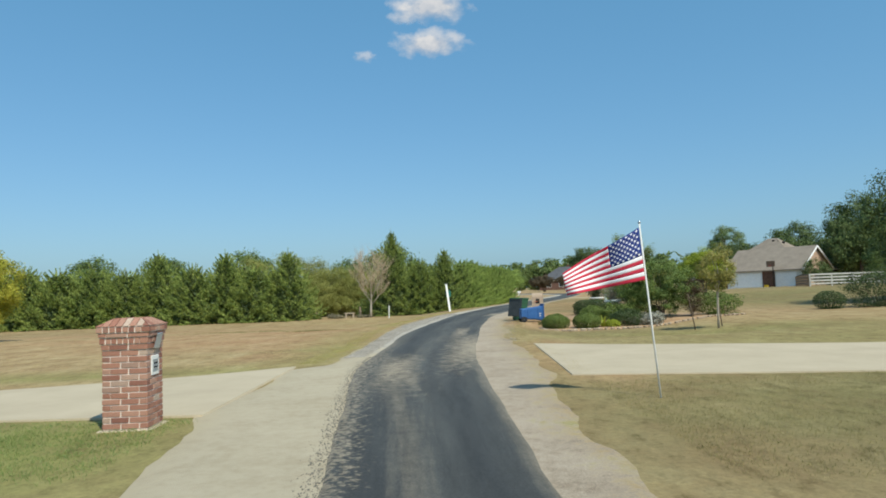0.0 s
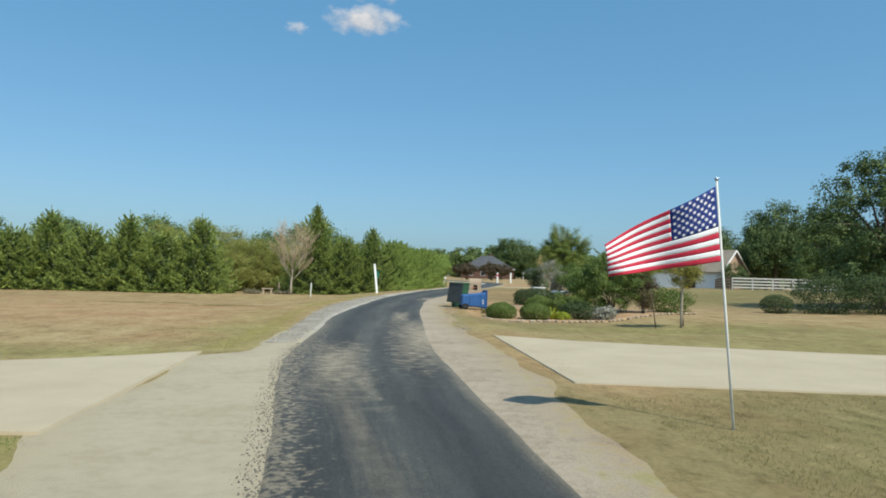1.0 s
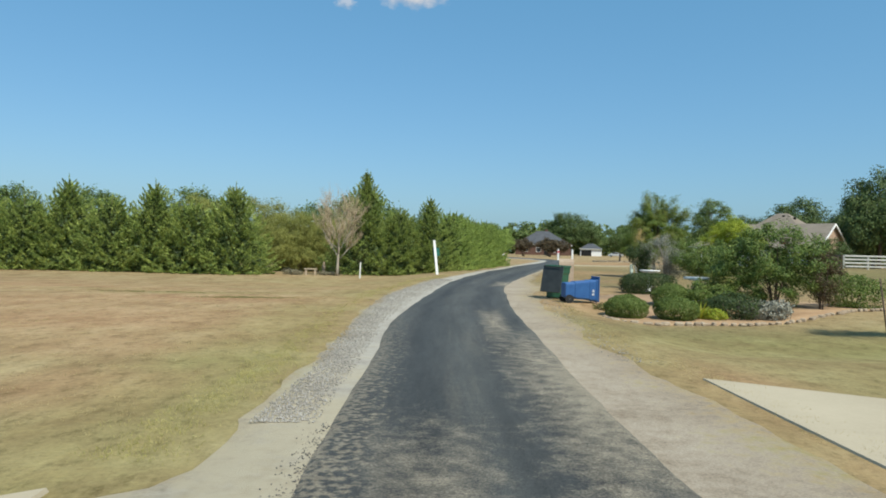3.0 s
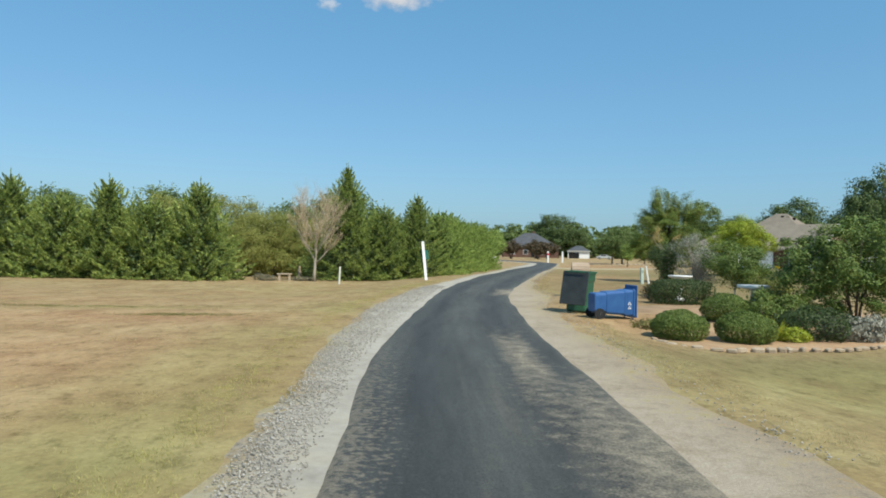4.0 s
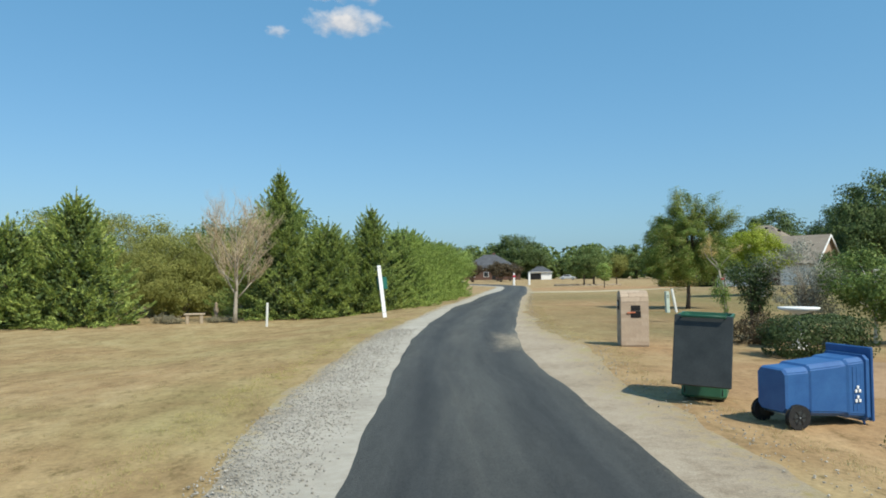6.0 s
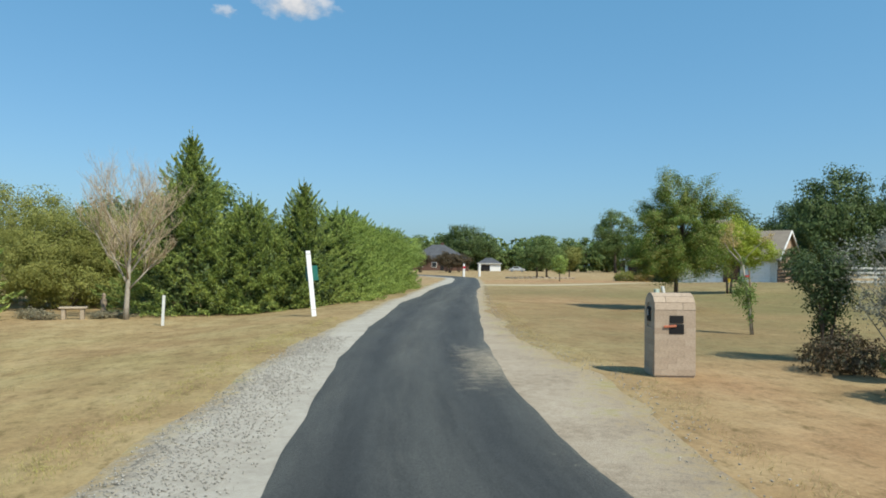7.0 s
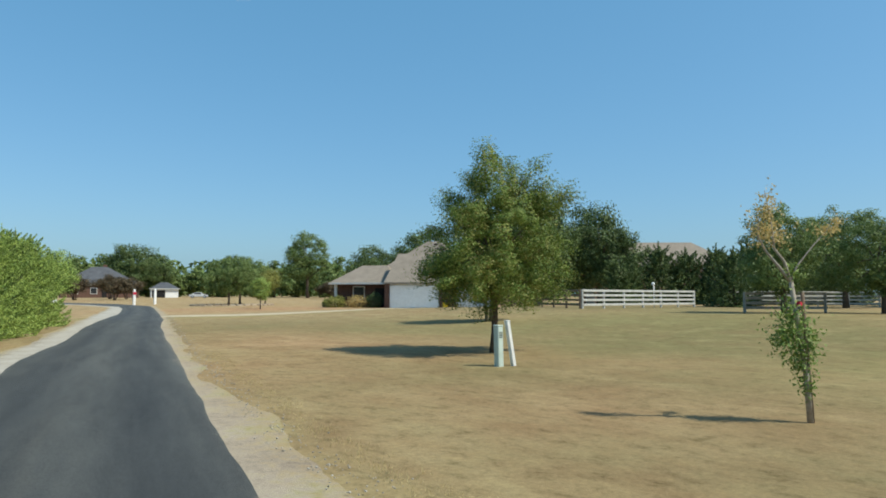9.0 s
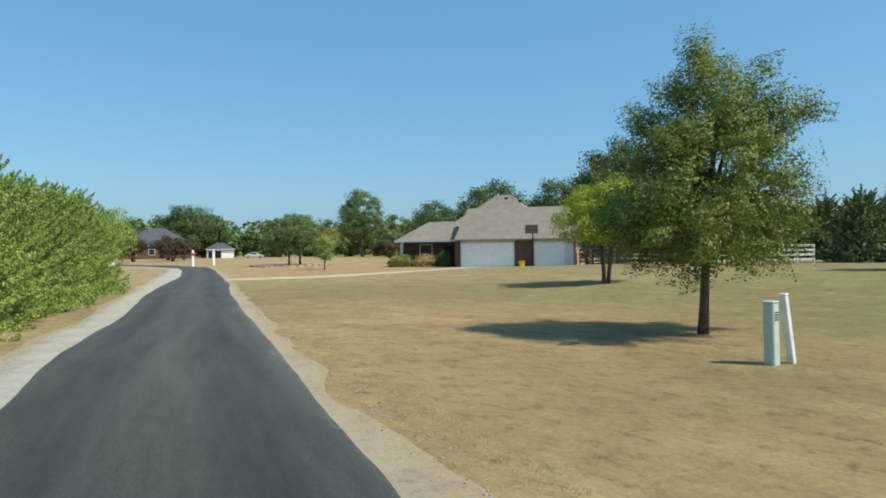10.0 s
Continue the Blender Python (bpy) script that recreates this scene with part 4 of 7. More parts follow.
place(broadleaf("rounded light green tree closing the row of evergreens", 4.5, [(0, 0, 2.9, 1.9, 1.9, 1.4), (0.6, -0.3, 2.5, 1.5, 1.5, 0.9), (-0.6, 0.3, 1.5, 1.2, 1.2, 1.2)], 34, L_HEDGE, 190, 90, 0.10, 0.45, 0.08, 1.2, group=HEDGE_B, name="evergreen_tree", category="evergreen"), 8.2, 85.2)

# trees behind the gap in the hedge and behind the hedge
BACK = "trees behind the hedge"
bk = [broadleaf("olive-green broad tree behind the cedar hedge", 7.6, [(0, 0, 4.4, 3.2, 3.2, 3.0), (1.6, 0, 3.2, 2.2, 2.2, 2.2), (-1.7, 0.5, 3.0, 2.2, 2.0, 2.0), (0, -0.8, 1.5, 2.4, 2.0, 1.5)], 41, L_OLIVE, 300, 84, 0.15, 0.8, 0.16, shell=0.4, group=BACK),
      broadleaf("green broad tree behind the cedar hedge", 6.4, [(0, 0, 3.6, 2.8, 2.8, 2.6), (1.2, 0.6, 2.6, 2.2, 2.0, 2.0), (-0.5, -0.6, 1.3, 2.2, 2.0, 1.3)], 42, L_FAR, 190, 44, 0.27, 0.85, 0.15, shell=0.6, group=BACK)]
place(bk[0], -14.0, 68.5)
bk[0].scale = (0.92, 0.92, 0.86)
place(bk[1], -9.0, 69.5)
bk[1].scale = (0.9, 0.9, 0.86)
for x, y, k, turn, s in [(-18.5, 70, 0, 40, 0.84), (-11.2, 63.4, 0, 120, 0.62), (-7.4, 65.0, 0, 200, 0.6), (-9.6, 66.0, 0, 300, 0.68), (-24, 84, 1, 90, 1.2), (-34, 84, 1, 20, 1.15), (-44, 86, 1, 200, 1.2), (-55, 84, 1, 250, 1.2), (-66, 80, 1, 320, 1.2), (-60, 62, 1, 160, 1.0), (-68, 58, 1, 80, 1.1), (-5, 72, 1, 310, 1.1), (-1, 80, 1, 40, 0.8)]:
    repeat(bk[k], x, y, turn, s)
place(broadleaf("low olive shrub in the gap of the hedge", 2.0, [(0, 0, 1.0, 1.5, 1.2, 0.9), (1.6, 0.5, 0.8, 1.2, 1.0, 0.75)], 44, L_OLIVE, 110, 50, 0.12, 0.4, 0.04, stems=3, name="shrub", category="shrub"), -9.6, 63.0)
place(broadleaf("yellow-leaved tree on the dry lawn", 5.6, [(0, 0, 3.4, 1.6, 1.6, 2.0), (0.3, 0, 2.0, 1.2, 1.2, 1.2)], 45, L_YELLOW, 110, 60, 0.14, 0.45, 0.11), -21.6, 32.6).scale = (0.9, 0.9, 0.85)


def bare_tree(label, H, seed):
    """Leafless: a leader with ascending boughs, each forking into fine upright twigs, in a rounded outline."""
    rng = np.random.default_rng(seed)
    tree = empty("bare_tree", label, "tree")
    twigs, fine = [], []
    lead = [np.array([0.12 * math.sin(3 * t) * t, 0.1 * math.sin(2 * t), H * 0.85 * t - 0.1]) for t in np.linspace(0, 1, 7)]
    tubes("trunk", [(lead, [0.115, 0.095, 0.08, 0.06, 0.04, 0.022, 0.008], 8)], M_PALEBARK, tree)

    def grow(p, d, ln, r, level):
        q = p + d * ln * 0.5 + rng.normal(0, 0.04, 3) * ln
        e = p + d * ln + np.array([0, 0, 0.12 * ln])
        if level == 0:
            tubes("bough", [([p, q, e], [r, r * 0.75, r * 0.5], 6)], M_PALEBARK, tree)
        else:
            (twigs if level < 3 else fine).append(([p, q, e], [r, r * 0.8, r * 0.5], 4 if level < 3 else 3))
        if level == 4:
            return
        for k in range((6, 5, 4, 3)[level]):
            s = rng.uniform(0.3, 1.0)
            a = rng.uniform(0, 2 * math.pi)
            nd = d + np.array([math.cos(a), math.sin(a), 0.25]) * rng.uniform(0.35, 0.8)
            nd[2] += 0.15
            nd /= np.linalg.norm(nd)
            grow(p + (e - p) * s, nd, ln * rng.uniform(0.42, 0.68), r * 0.5, level + 1)

    for i in range(15):
        t = 0.27 + 0.66 * i / 15
        k = min(6, t * 6)
        base = lead[int(k)] + (lead[min(6, int(k) + 1)] - lead[int(k)]) * (k - int(k))
        a = i * 2.4
        d = np.array([math.cos(a) * 0.75, math.sin(a) * 0.75, 0.75 + 0.3 * t])
        grow(base, d / np.linalg.norm(d), H * 0.34 * math.sin(math.pi * (0.25 + 0.62 * (1 - t))) , 0.05 * (1.15 - t), 0)
    tagged(tubes("branch", twigs, M_TWIG, tree, "fine dry branches"), kind="stuff")
    tagged(tubes("twig", fine, M_TWIG, tree, "haze of dry twigs"), kind="stuff")
    return tree


bare = place(bare_tree("leafless pale tree with a haze of dry twigs", 5.6, 5), -5.95, 57.0)
bare.scale = (0.97, 0.97, 0.88)

# the elm on the lawn, its shade on the dry grass
place(broadleaf("ragged-crowned elm turning yellow at its tips", 5.9, [(0, 0, 3.2, 1.75, 1.75, 1.7), (-0.65, 0.9, 2.3, 0.8, 0.8, 0.6), (-0.15, 0.1, 4.45, 1.1, 1.1, 1.3), (0.75, -0.4, 2.35, 1.4, 1.4, 0.95), (-0.7, -0.1, 2.1, 1.3, 1.25, 0.85), (0.55, -0.7, 4.8, 0.5, 0.5, 0.65), (0.6, -0.85, 5.4, 0.12, 0.12, 0.35), (0.0, 0.0, 5.75, 0.1, 0.1, 0.3), (0.95, -1.05, 4.35, 0.75, 0.75, 0.65), (-0.5, 0, 5.2, 0.45, 0.4, 0.6), (1.2, -0.7, 3.8, 0.45, 0.45, 0.6), (-1.6, 0, 3.9, 0.4, 0.4, 0.5)], 51, L_ELM, 300, 230, 0.072, 0.38, 0.088, 1.25, limbs=60, shell=0.3, spray=0.55), 15.05, 55.6, 20).scale = (1.08, 1.08, 0.93)
place(broadleaf("small yellow-green multi-stemmed tree on the lawn", 4.9, [(0, 0, 3.3, 1.9, 1.9, 1.5), (1.3, -0.7, 2.6, 1.4, 1.3, 1.0), (-1.2, 0.3, 2.7, 1.3, 1.2, 1.0)], 52, L_LIME, 220, 100, 0.12, 0.5, 0.07, 1.2, stems=4, limbs=16, bark=M_BARK), 26.3, 68.1).scale = (0.96, 0.96, 0.98)


def sapling():
    rng = np.random.default_rng(61)
    t = empty("sapling", "staked sapling with golden leaves on top and green suckers below", "tree")
    def q(d, z):
        return (0.85 * d, -0.52 * d, z)

    tubes("stem", [([q(0, -0.05), q(-0.05, 0.7), q(-0.16, 1.4), q(-0.21, 1.76)], [0.038, 0.033, 0.03, 0.027], 8)], M_PALEBARK, t)
    tubes("branch", [([q(-0.21, 1.74), q(-0.36, 1.93), q(-0.53, 2.12), q(-0.63, 2.3), q(-0.62, 2.6)], [0.022, 0.02, 0.016, 0.012, 0.005], 6)], M_PALEBARK, t)
    tubes("branch", [([q(-0.21, 1.74), q(-0.29, 2.0), q(-0.42, 2.16), q(-0.44, 2.4), q(-0.53, 2.9)], [0.02, 0.018, 0.014, 0.01, 0.004], 6)], M_PALEBARK, t)
    tubes("branch", [([q(-0.21, 1.76), q(-0.12, 1.95), q(0.1, 2.2), q(0.3, 2.4), q(0.5, 2.5)], [0.016, 0.012, 0.009, 0.006, 0.003], 6)], M_PALEBARK, t)
    tubes("stake", [([q(0.03, -0.05), q(-0.06, 1.62)], [0.024, 0.022], 6)], M_STAKE, t, "dark wooden stake with a red tie")
    part("tie", box(0.09, 0.09, 0.05, (*q(-0.12, 0)[:2], 1.45)), M_RED, t, "red tape tie")

    def lump(name, c, s, n, mat, size):
        p = rng.normal(0, 1, (n, 3)) * np.array(s) + np.array(c)
        leaf_mesh(name, p, rng.normal(0, 1, (n, 3)) * 0.4 + np.array([0, 0, 0.2]), size, rng, mat, t, 0.6, 0.7)

    for d, z, sd, sz, n in ((-0.60, 2.42, 0.085, 0.13, 330), (-0.50, 2.70, 0.06, 0.13, 230), (-0.40, 2.32, 0.09, 0.09, 170), (0.30, 2.40, 0.07, 0.055, 130), (0.44, 2.52, 0.05, 0.05, 60)):
        lump("golden_leaves", q(d, z), (sd, sd, sz), n, L_GOLD, 0.042)
    for d, z, sd, sz, n in ((-0.29, 1.10, 0.10, 0.14, 700), (-0.03, 1.0, 0.09, 0.13, 560), (-0.2, 1.36, 0.075, 0.10, 240), (-0.12, 0.74, 0.075, 0.10, 280), (-0.03, 0.45, 0.045, 0.09, 170), (-0.2, 1.86, 0.05, 0.06, 110)):
        lump("green_leaves", q(d, z), (sd, sd, sz), n, L_SUCKER, 0.05)
    return t


place(sapling(), 11.24, 45.73)


def tied_tree():
    t = broadleaf("slim young tree with thin yellowing crown, held by two stakes", 3.1, [(0, 0, 2.35, 0.62, 0.62, 0.72), (0.15, 0, 1.8, 0.5, 0.5, 0.4)], 62, L_TURN, 75, 40, 0.085, 0.26, 0.04, 1.2, limbs=10, bark=M_PALEBARK, name="young_tree")
    for x, y, l in ((-0.75, 0.3, -0.22), (0.35, 0.5, -0.16)):
        tubes("stake", [([(x, y, -0.1), (x + l, y, 1.3)], [0.022, 0.018], 6)], M_STAKE, t, "leaning rusty stake")
    return t


place(tied_tree(), 10.2, 25.3)

# dry brush and stones round the bench
br = place(shrub("low dry brown brush beside the bench", 0.45, 0.3, 0.34, 46, L_DRY, 0.07, 900, "dry_brush", "plant", 0.35, "dry brush by the bench", stems=4), -8.7, 57.0)
for x, y, turn, s, sz in [(-6.9, 57.5, 60, 0.9, 0.8), (-6.5, 57.9, 140, 1.0, 0.7), (-9.3, 57.6, 200, 0.8, 1.1)]:
    repeat(br, x, y, turn, s, sz)

# garden bed by the bins
BED = "shrubs of the garden bed"
b1 = place(shrub("clipped round boxwood at the edge of the bed", 0.66, 0.6, 0.78, 71, L_BOX, 0.05, 9000, "boxwood", "shrub", 0.06, "boxwoods"), 4.9, 29.75)
repeat(b1, 6.2, 29.4, 120, 0.95, 0.86)
repeat(b1, 7.0, 31.9, 220, 0.95, 0.85)
b1.scale = (0.92, 0.92, 0.84)
place(shrub("dark spreading juniper in the garden bed", 1.0, 0.8, 0.72, 72, L_BOX, 0.08, 5000, group=BED, rough=0.3), 8.1, 31.6)


def strap_plant(label, n, long, seed):
    """A rosette of arching strap leaves, each a creased blade of its own."""
    rng = random.Random(seed)
    ob = empty("strap_leaf_plant", label, "plant", BED)
    for k in range(n):
        a, lean, ln = k * 2.39996 + rng.uniform(-0.3, 0.3), rng.uniform(0.25, 1.15), long * rng.uniform(0.7, 1.1)
        out, side = Vector((math.cos(a), math.sin(a), 0)), Vector((-math.sin(a), math.cos(a), 0))
        verts, faces = [], []
        for i in range(6):
            t = i / 5
            tilt = lean * (0.55 + 0.75 * t)
            p = out * (0.02 + ln * t * math.sin(tilt)) + Vector((0, 0, ln * t * math.cos(tilt) - 0.02))
            w = 0.03 * (1 - t) ** 0.5 * (0.6 + 0.4 * min(1.0, 4 * t)) + 0.002
            verts += [p - side * w + Vector((0, 0, w * 0.4)), p, p + side * w + Vector((0, 0, w * 0.4))]
        for i in range(5):
            for j in range(2):
                q = 3 * i + j
                faces.append((q, q + 1, q + 4, q + 3))
        mesh_ob("leaf", verts, faces, L_LIME if k % 3 else L_YELLOW, ob)
    return ob


place(strap_plant("yellow-green strap-leaved plant at the edge of the bed", 44, 0.62, 73), 6.95, 29.6)
place(shrub("small golden-leaved shrub in the bed", 0.34, 0.28, 0.34, 74, L_LIME, 0.06, 900, group=BED), 7.35, 29.55)
place(shrub("dark green rounded shrub in the bed", 0.8, 0.7, 0.75, 75, L_DARK, 0.07, 3000, group=BED), 8.1, 30.0)
place(broadleaf("tall bright green many-stemmed shrub in the garden bed", 3.3, [(0, 0, 1.95, 1.5, 1.35, 1.15), (-1.1, 0.1, 1.6, 0.9, 0.9, 0.9), (1.0, 0, 1.5, 1.0, 0.9, 0.9), (0, 0, 0.9, 1.3, 1.0, 0.75)], 76, L_BED, 270, 75, 0.085, 0.3, 0.035, 0.5, stems=5, limbs=20, name="tall_shrub", category="shrub", group=BED), 10.15, 31.6).scale = (1.0, 1.0, 0.87)
place(broadleaf("olive-green shrub with fine leaves", 1.9, [(0, 0, 1.1, 0.8, 0.8, 0.8)], 77, L_OLIVE, 90, 60, 0.08, 0.28, 0.025, 0.4, stems=4, limbs=10, name="tall_shrub", category="shrub", group=BED), 9.9, 34.6).scale = (0.6, 0.6, 0.6)
place(broadleaf("thin open reddish-brown shrub", 1.9, [(0, 0, 1.0, 0.6, 0.5, 0.8)], 78, L_RED, 60, 45, 0.07, 0.24, 0.02, 0.3, stems=5, limbs=10, name="tall_shrub", category="shrub", group=BED), 11.4, 31.2)
place(shrub("light green mounded shrub at the end of the bed", 0.95, 0.8, 1.05, 79, L_BOX, 0.08, 3500, group=BED, rough=0.25), 12.9, 32.0)
place(shrub("pale silver-purple low plant", 0.7, 0.5, 0.55, 80, L_SAGE, 0.11, 1400, group=BED, rough=0.3), 9.0, 29.9)

# shrubs beyond the stone mailbox
FARBED = "shrubs behind the stone mailbox"
place(shrub("dark green clipped block of hedge", 1.0, 0.6, 0.8, 81, L_DARK, 0.07, 5500, "clipped_hedge", "hedge", 0.08, FARBED, square=4), 8.25, 37.45)
place(broadleaf("silver-grey sage bush with open twigs", 2.0, [(0, 0, 1.5, 0.85, 0.9, 0.85), (0.6, 0, 1.2, 0.7, 0.75, 0.7)], 82, L_SAGE, 130, 42, 0.055, 0.27, 0.03, 0.3, stems=6, limbs=60, name="sage_bush", category="shrub", group=FARBED, bark=M_PALEBARK), 9.95, 40.3)
place(broadleaf("dark green leaning shrub beside the sage", 2.1, [(-0.1, 0, 1.6, 0.52, 0.5, 0.45), (0.1, 0, 1.05, 0.3, 0.35, 0.4), (0.2, 0, 0.45, 0.28, 0.3, 0.35)], 83, L_DARK, 90, 50, 0.07, 0.25, 0.03, 0.3, stems=3, limbs=14, name="tall_shrub", category="shrub", group=FARBED), 9.1, 40.9)
place(broadleaf("green spreading small tree with a white trunk", 2.2, [(0, 0, 1.5, 1.15, 1.1, 0.65), (0.3, 0, 1.0, 0.95, 0.9, 0.55)], 84, L_BED, 190, 66, 0.07, 0.3, 0.04, 0.7, limbs=16, name="small_tree", category="tree", group=FARBED, bark=M_WHITEOLD), 11.0, 39.2)
place(shrub("reddish low shrub under the sage", 0.7, 0.6, 0.6, 85, L_RED, 0.07, 1800, group=FARBED, rough=0.3), 8.6, 39.9)
weed = place(shrub("green tuft of weeds by the lying bin", 0.35, 0.25, 0.22, 86, L_BLADE, 0.055, 700, "weed_tuft", "plant", 0.3, "weeds along the verge", stems=3), 4.7, 31.0)
for x, y, turn, s, sz in [(5.3, 31.2, 40, 0.8, 0.6)]:
    repeat(weed, x, y, turn, s, sz)

# dark trees on the south-east lawn
SE = "dark trees on the east lawn"
d1 = broadleaf("dark green spreading live oak on the lawn", 7.9, [(0, 0, 4.6, 3.6, 3.4, 2.9), (2.4, 0, 3.6, 2.4, 2.4, 2.0), (-2.2, 0.4, 3.2, 2.2, 2.2, 2.0), (0.5, 0, 6.2, 2.0, 2.0, 1.6), (-1.2, -1.0, 1.8, 2.4, 2.2, 1.6), (1.6, -0.8, 1.8, 2.4, 2.2, 1.6)], 91, L_OAK, 330, 75, 0.17, 0.62, 0.2, 1.3, group=SE, name="live_oak")
place(d1, 27.6, 37.4)
d1.scale = (1.1, 1.1, 1.12)
place(shrub("near-black clipped dome of evergreen", 0.75, 0.7, 0.9, 92, L_DARK, 0.07, 2800, "dome_shrub", "shrub", 0.05), 19.2, 33.8)
place(shrub("green broad shrub beneath the oak", 1.6, 1.2, 1.8, 93, L_DARK, 0.09, 5000, rough=0.25), 22.0, 34.2)
place(shrub("dark broad shrub beneath the oak", 1.8, 1.3, 1.9, 94, L_DARK, 0.11, 3500, rough=0.25), 24.2, 33.4)

# dark trees behind the white fence
FENCE_T = "trees behind the white fence"
f1 = broadleaf("dark green oak behind the white fence", 10.6, [(0, 0, 6.0, 4.4, 4.2, 4.0), (2.6, 0, 4.6, 3.0, 3.0, 3.0), (-2.8, 0, 4.4, 3.0, 3.0, 2.8)], 101, L_OAK, 260, 54, 0.33, 1.1, 0.28, 1.6, group=FENCE_T, name="live_oak")
place(f1, 59.4, 96.0)
f1.scale = (0.95, 0.95, 1.34)
fb = repeat(f1, 69.0, 95.0, 100, 0.95)
fb.scale = (0.95, 0.95, 1.28)
for x, y, turn, s in [(64, 122, 40, 1.16), (74, 118, 140, 1.2), (55, 124, 230, 0.84), (82, 108, 10, 1.2), (78, 60, 60, 0.9), (88, 78, 150, 0.95), (63, 104, 250, 1.05), (52, 112, 300, 0.75), (70, 42, 10, 0.85), (84, 45, 100, 0.9), (95, 62, 220, 1.0), (60, 30, 170, 0.85)]:
    repeat(f1, x, y, turn, s)
f2 = conifer("dark broad juniper behind the fence", 6.2, 3.2, 103, L_OAK, 150, 60, 0.24, 0.42, group=FENCE_T, spikes=4, fluff=0.9, aspect=0.45)
place(f2, 68.0, 79.0)
for x, y, turn, s in [(64.5, 83.5, 90, 1.05), (61.0, 84.8, 160, 0.9), (71.5, 77.5, 200, 1.1), (74.5, 74.5, 300, 1.15), (78, 71, 30, 1.0), (58.5, 84.0, 130, 0.75), (66.3, 81.5, 250, 0.95)]:
    repeat(f2, x, y, turn, s)
f3 = broadleaf("green maple beyond the fence, lit from the side", 8.8, [(0, 0, 5.4, 3.4, 3.2, 3.0), (1.4, 0, 4.0, 2.8, 2.6, 2.4), (-1.2, 0.4, 3.0, 2.6, 2.6, 2.0)], 104, L_FAR, 230, 60, 0.22, 0.75, 0.22, 2.2, group=FENCE_T, name="maple_tree")
place(f3, 40.2, 59.4)
f3.scale = (0.7, 0.7, 0.72)
repeat(f3, 44.0, 55.8, 120, 0.66)
repeat(f3, 60.5, 64.0, 120, 0.95)
repeat(f3, 70.0, 61.5, 220, 0.95)
repeat(f2, 56.5, 71.0, 75, 0.8)

# trees round the far bend
FAR = "trees round the far bend"
g1 = broadleaf("massive dark green oak by the far house", 15.5, [(0, 0, 8.8, 8.0, 7.4, 6.2), (4.8, 0, 6.4, 5.4, 5.4, 4.6), (-5.0, 0, 6.6, 5.4, 5.4, 4.6)], 111, L_OAK, 330, 60, 0.52, 1.7, 0.45, 2.5, group=FAR, name="live_oak")
place(g1, 55.0, 246.0)
g2 = broadleaf("mid-green far roadside tree", 9.0, [(0, 0, 5.2, 4.2, 4.2, 3.6), (2.2, 0, 4.0, 3.2, 3.2, 3.0), (-2.2, 0, 4.0, 3.2, 3.2, 3.0), (0, 0, 1.7, 3.8, 3.8, 1.7)], 112, L_FAR, 150, 19, 0.74, 1.0, 0.24, 2.0, group=FAR)
place(g2, 72.0, 262.0, 0)
for x, y, turn, s, k in [(84, 262, 40, 1.3, 1), (96, 258, 90, 1.35, 1), (108, 255, 130, 1.25, 1), (120, 250, 10, 1.3, 1), (64, 270, 150, 1.35, 1), (132, 244, 240, 1.3, 1), (30, 262, 70, 1.25, 1), (22, 250, 200, 1.0, 1), (146, 236, 20, 1.4, 1), (8, 236, 120, 1.1, 1), (-6, 214, 50, 1.0, 1),
                         (86, 190, 210, 0.95, 1), (97, 184, 330, 0.8, 1), (108, 176, 90, 0.95, 1), (74, 150, 300, 0.66, 1), (85, 142, 100, 0.95, 1), (66, 128, 45, 0.9, 1), (118, 168, 190, 1.1, 1), (130, 160, 250, 1.0, 1), (142, 150, 30, 1.1, 1), (54, 262, 15, 1.4, 1), (44, 268, 75, 1.4, 1), (78, 240, 260, 1.3, 1), (90, 232, 310, 1.25, 1), (102, 226, 160, 1.3, 1), (112, 214, 40, 1.35, 1), (124, 204, 120, 1.3, 1), (92, 156, 20, 1.1, 1), (100, 146, 80, 1.15, 1), (80, 128, 170, 1.1, 1)]:
    repeat(g2, x, y, turn, s)
for i in range(17):
    a, r = radians(9 + 3.6 * i), 226 + 10 * math.sin(i * 2.1)
    repeat(g2, 3 + r * math.sin(a), 47 + r * math.cos(a), 53 * i, 1.35 + 0.2 * math.sin(i * 1.3))
g3 = broadleaf("tall airy elm rising over the other trees", 18.5, [(0, 0, 12.5, 5.5, 5.5, 5.0), (1.5, 0, 7.5, 5.0, 5.0, 4.0), (-3.5, 0, 8.5, 3.5, 3.5, 3.5)], 113, L_FAR, 210, 60, 0.45, 1.4, 0.4, 4.0, group=FAR, shell=0.55, name="elm_tree")
place(g3, 87.0, 205.0)
g4 = broadleaf("green roadside tree in a ring of stones", 6.4, [(0, 0, 3.8, 2.7, 2.6, 2.2), (-1.5, 0, 2.9, 1.9, 1.8, 1.5), (1.6, 0, 3.0, 1.9, 1.8, 1.5)], 114, L_FAR, 160, 60, 0.2, 0.6, 0.14, 1.3, group="trees in the stone ring")
place(g4, 34.0, 123.4)
repeat(g4, 36.9, 127.0, 100, 1.08)
place(broadleaf("small bushy green tree on the dry lawn", 3.3, [(0, 0, 2.0, 1.0, 1.0, 1.15)], 115, L_HEDGE, 80, 55, 0.13, 0.38, 0.06, 0.9), 30.4, 105.9)
place(broadleaf("pale yellow-green tree behind the pair", 5.6, [(0, 0, 3.2, 1.8, 1.8, 2.0)], 116, L_OLIVE, 90, 50, 0.22, 0.6, 0.1, 1.0), 43.0, 133.0)
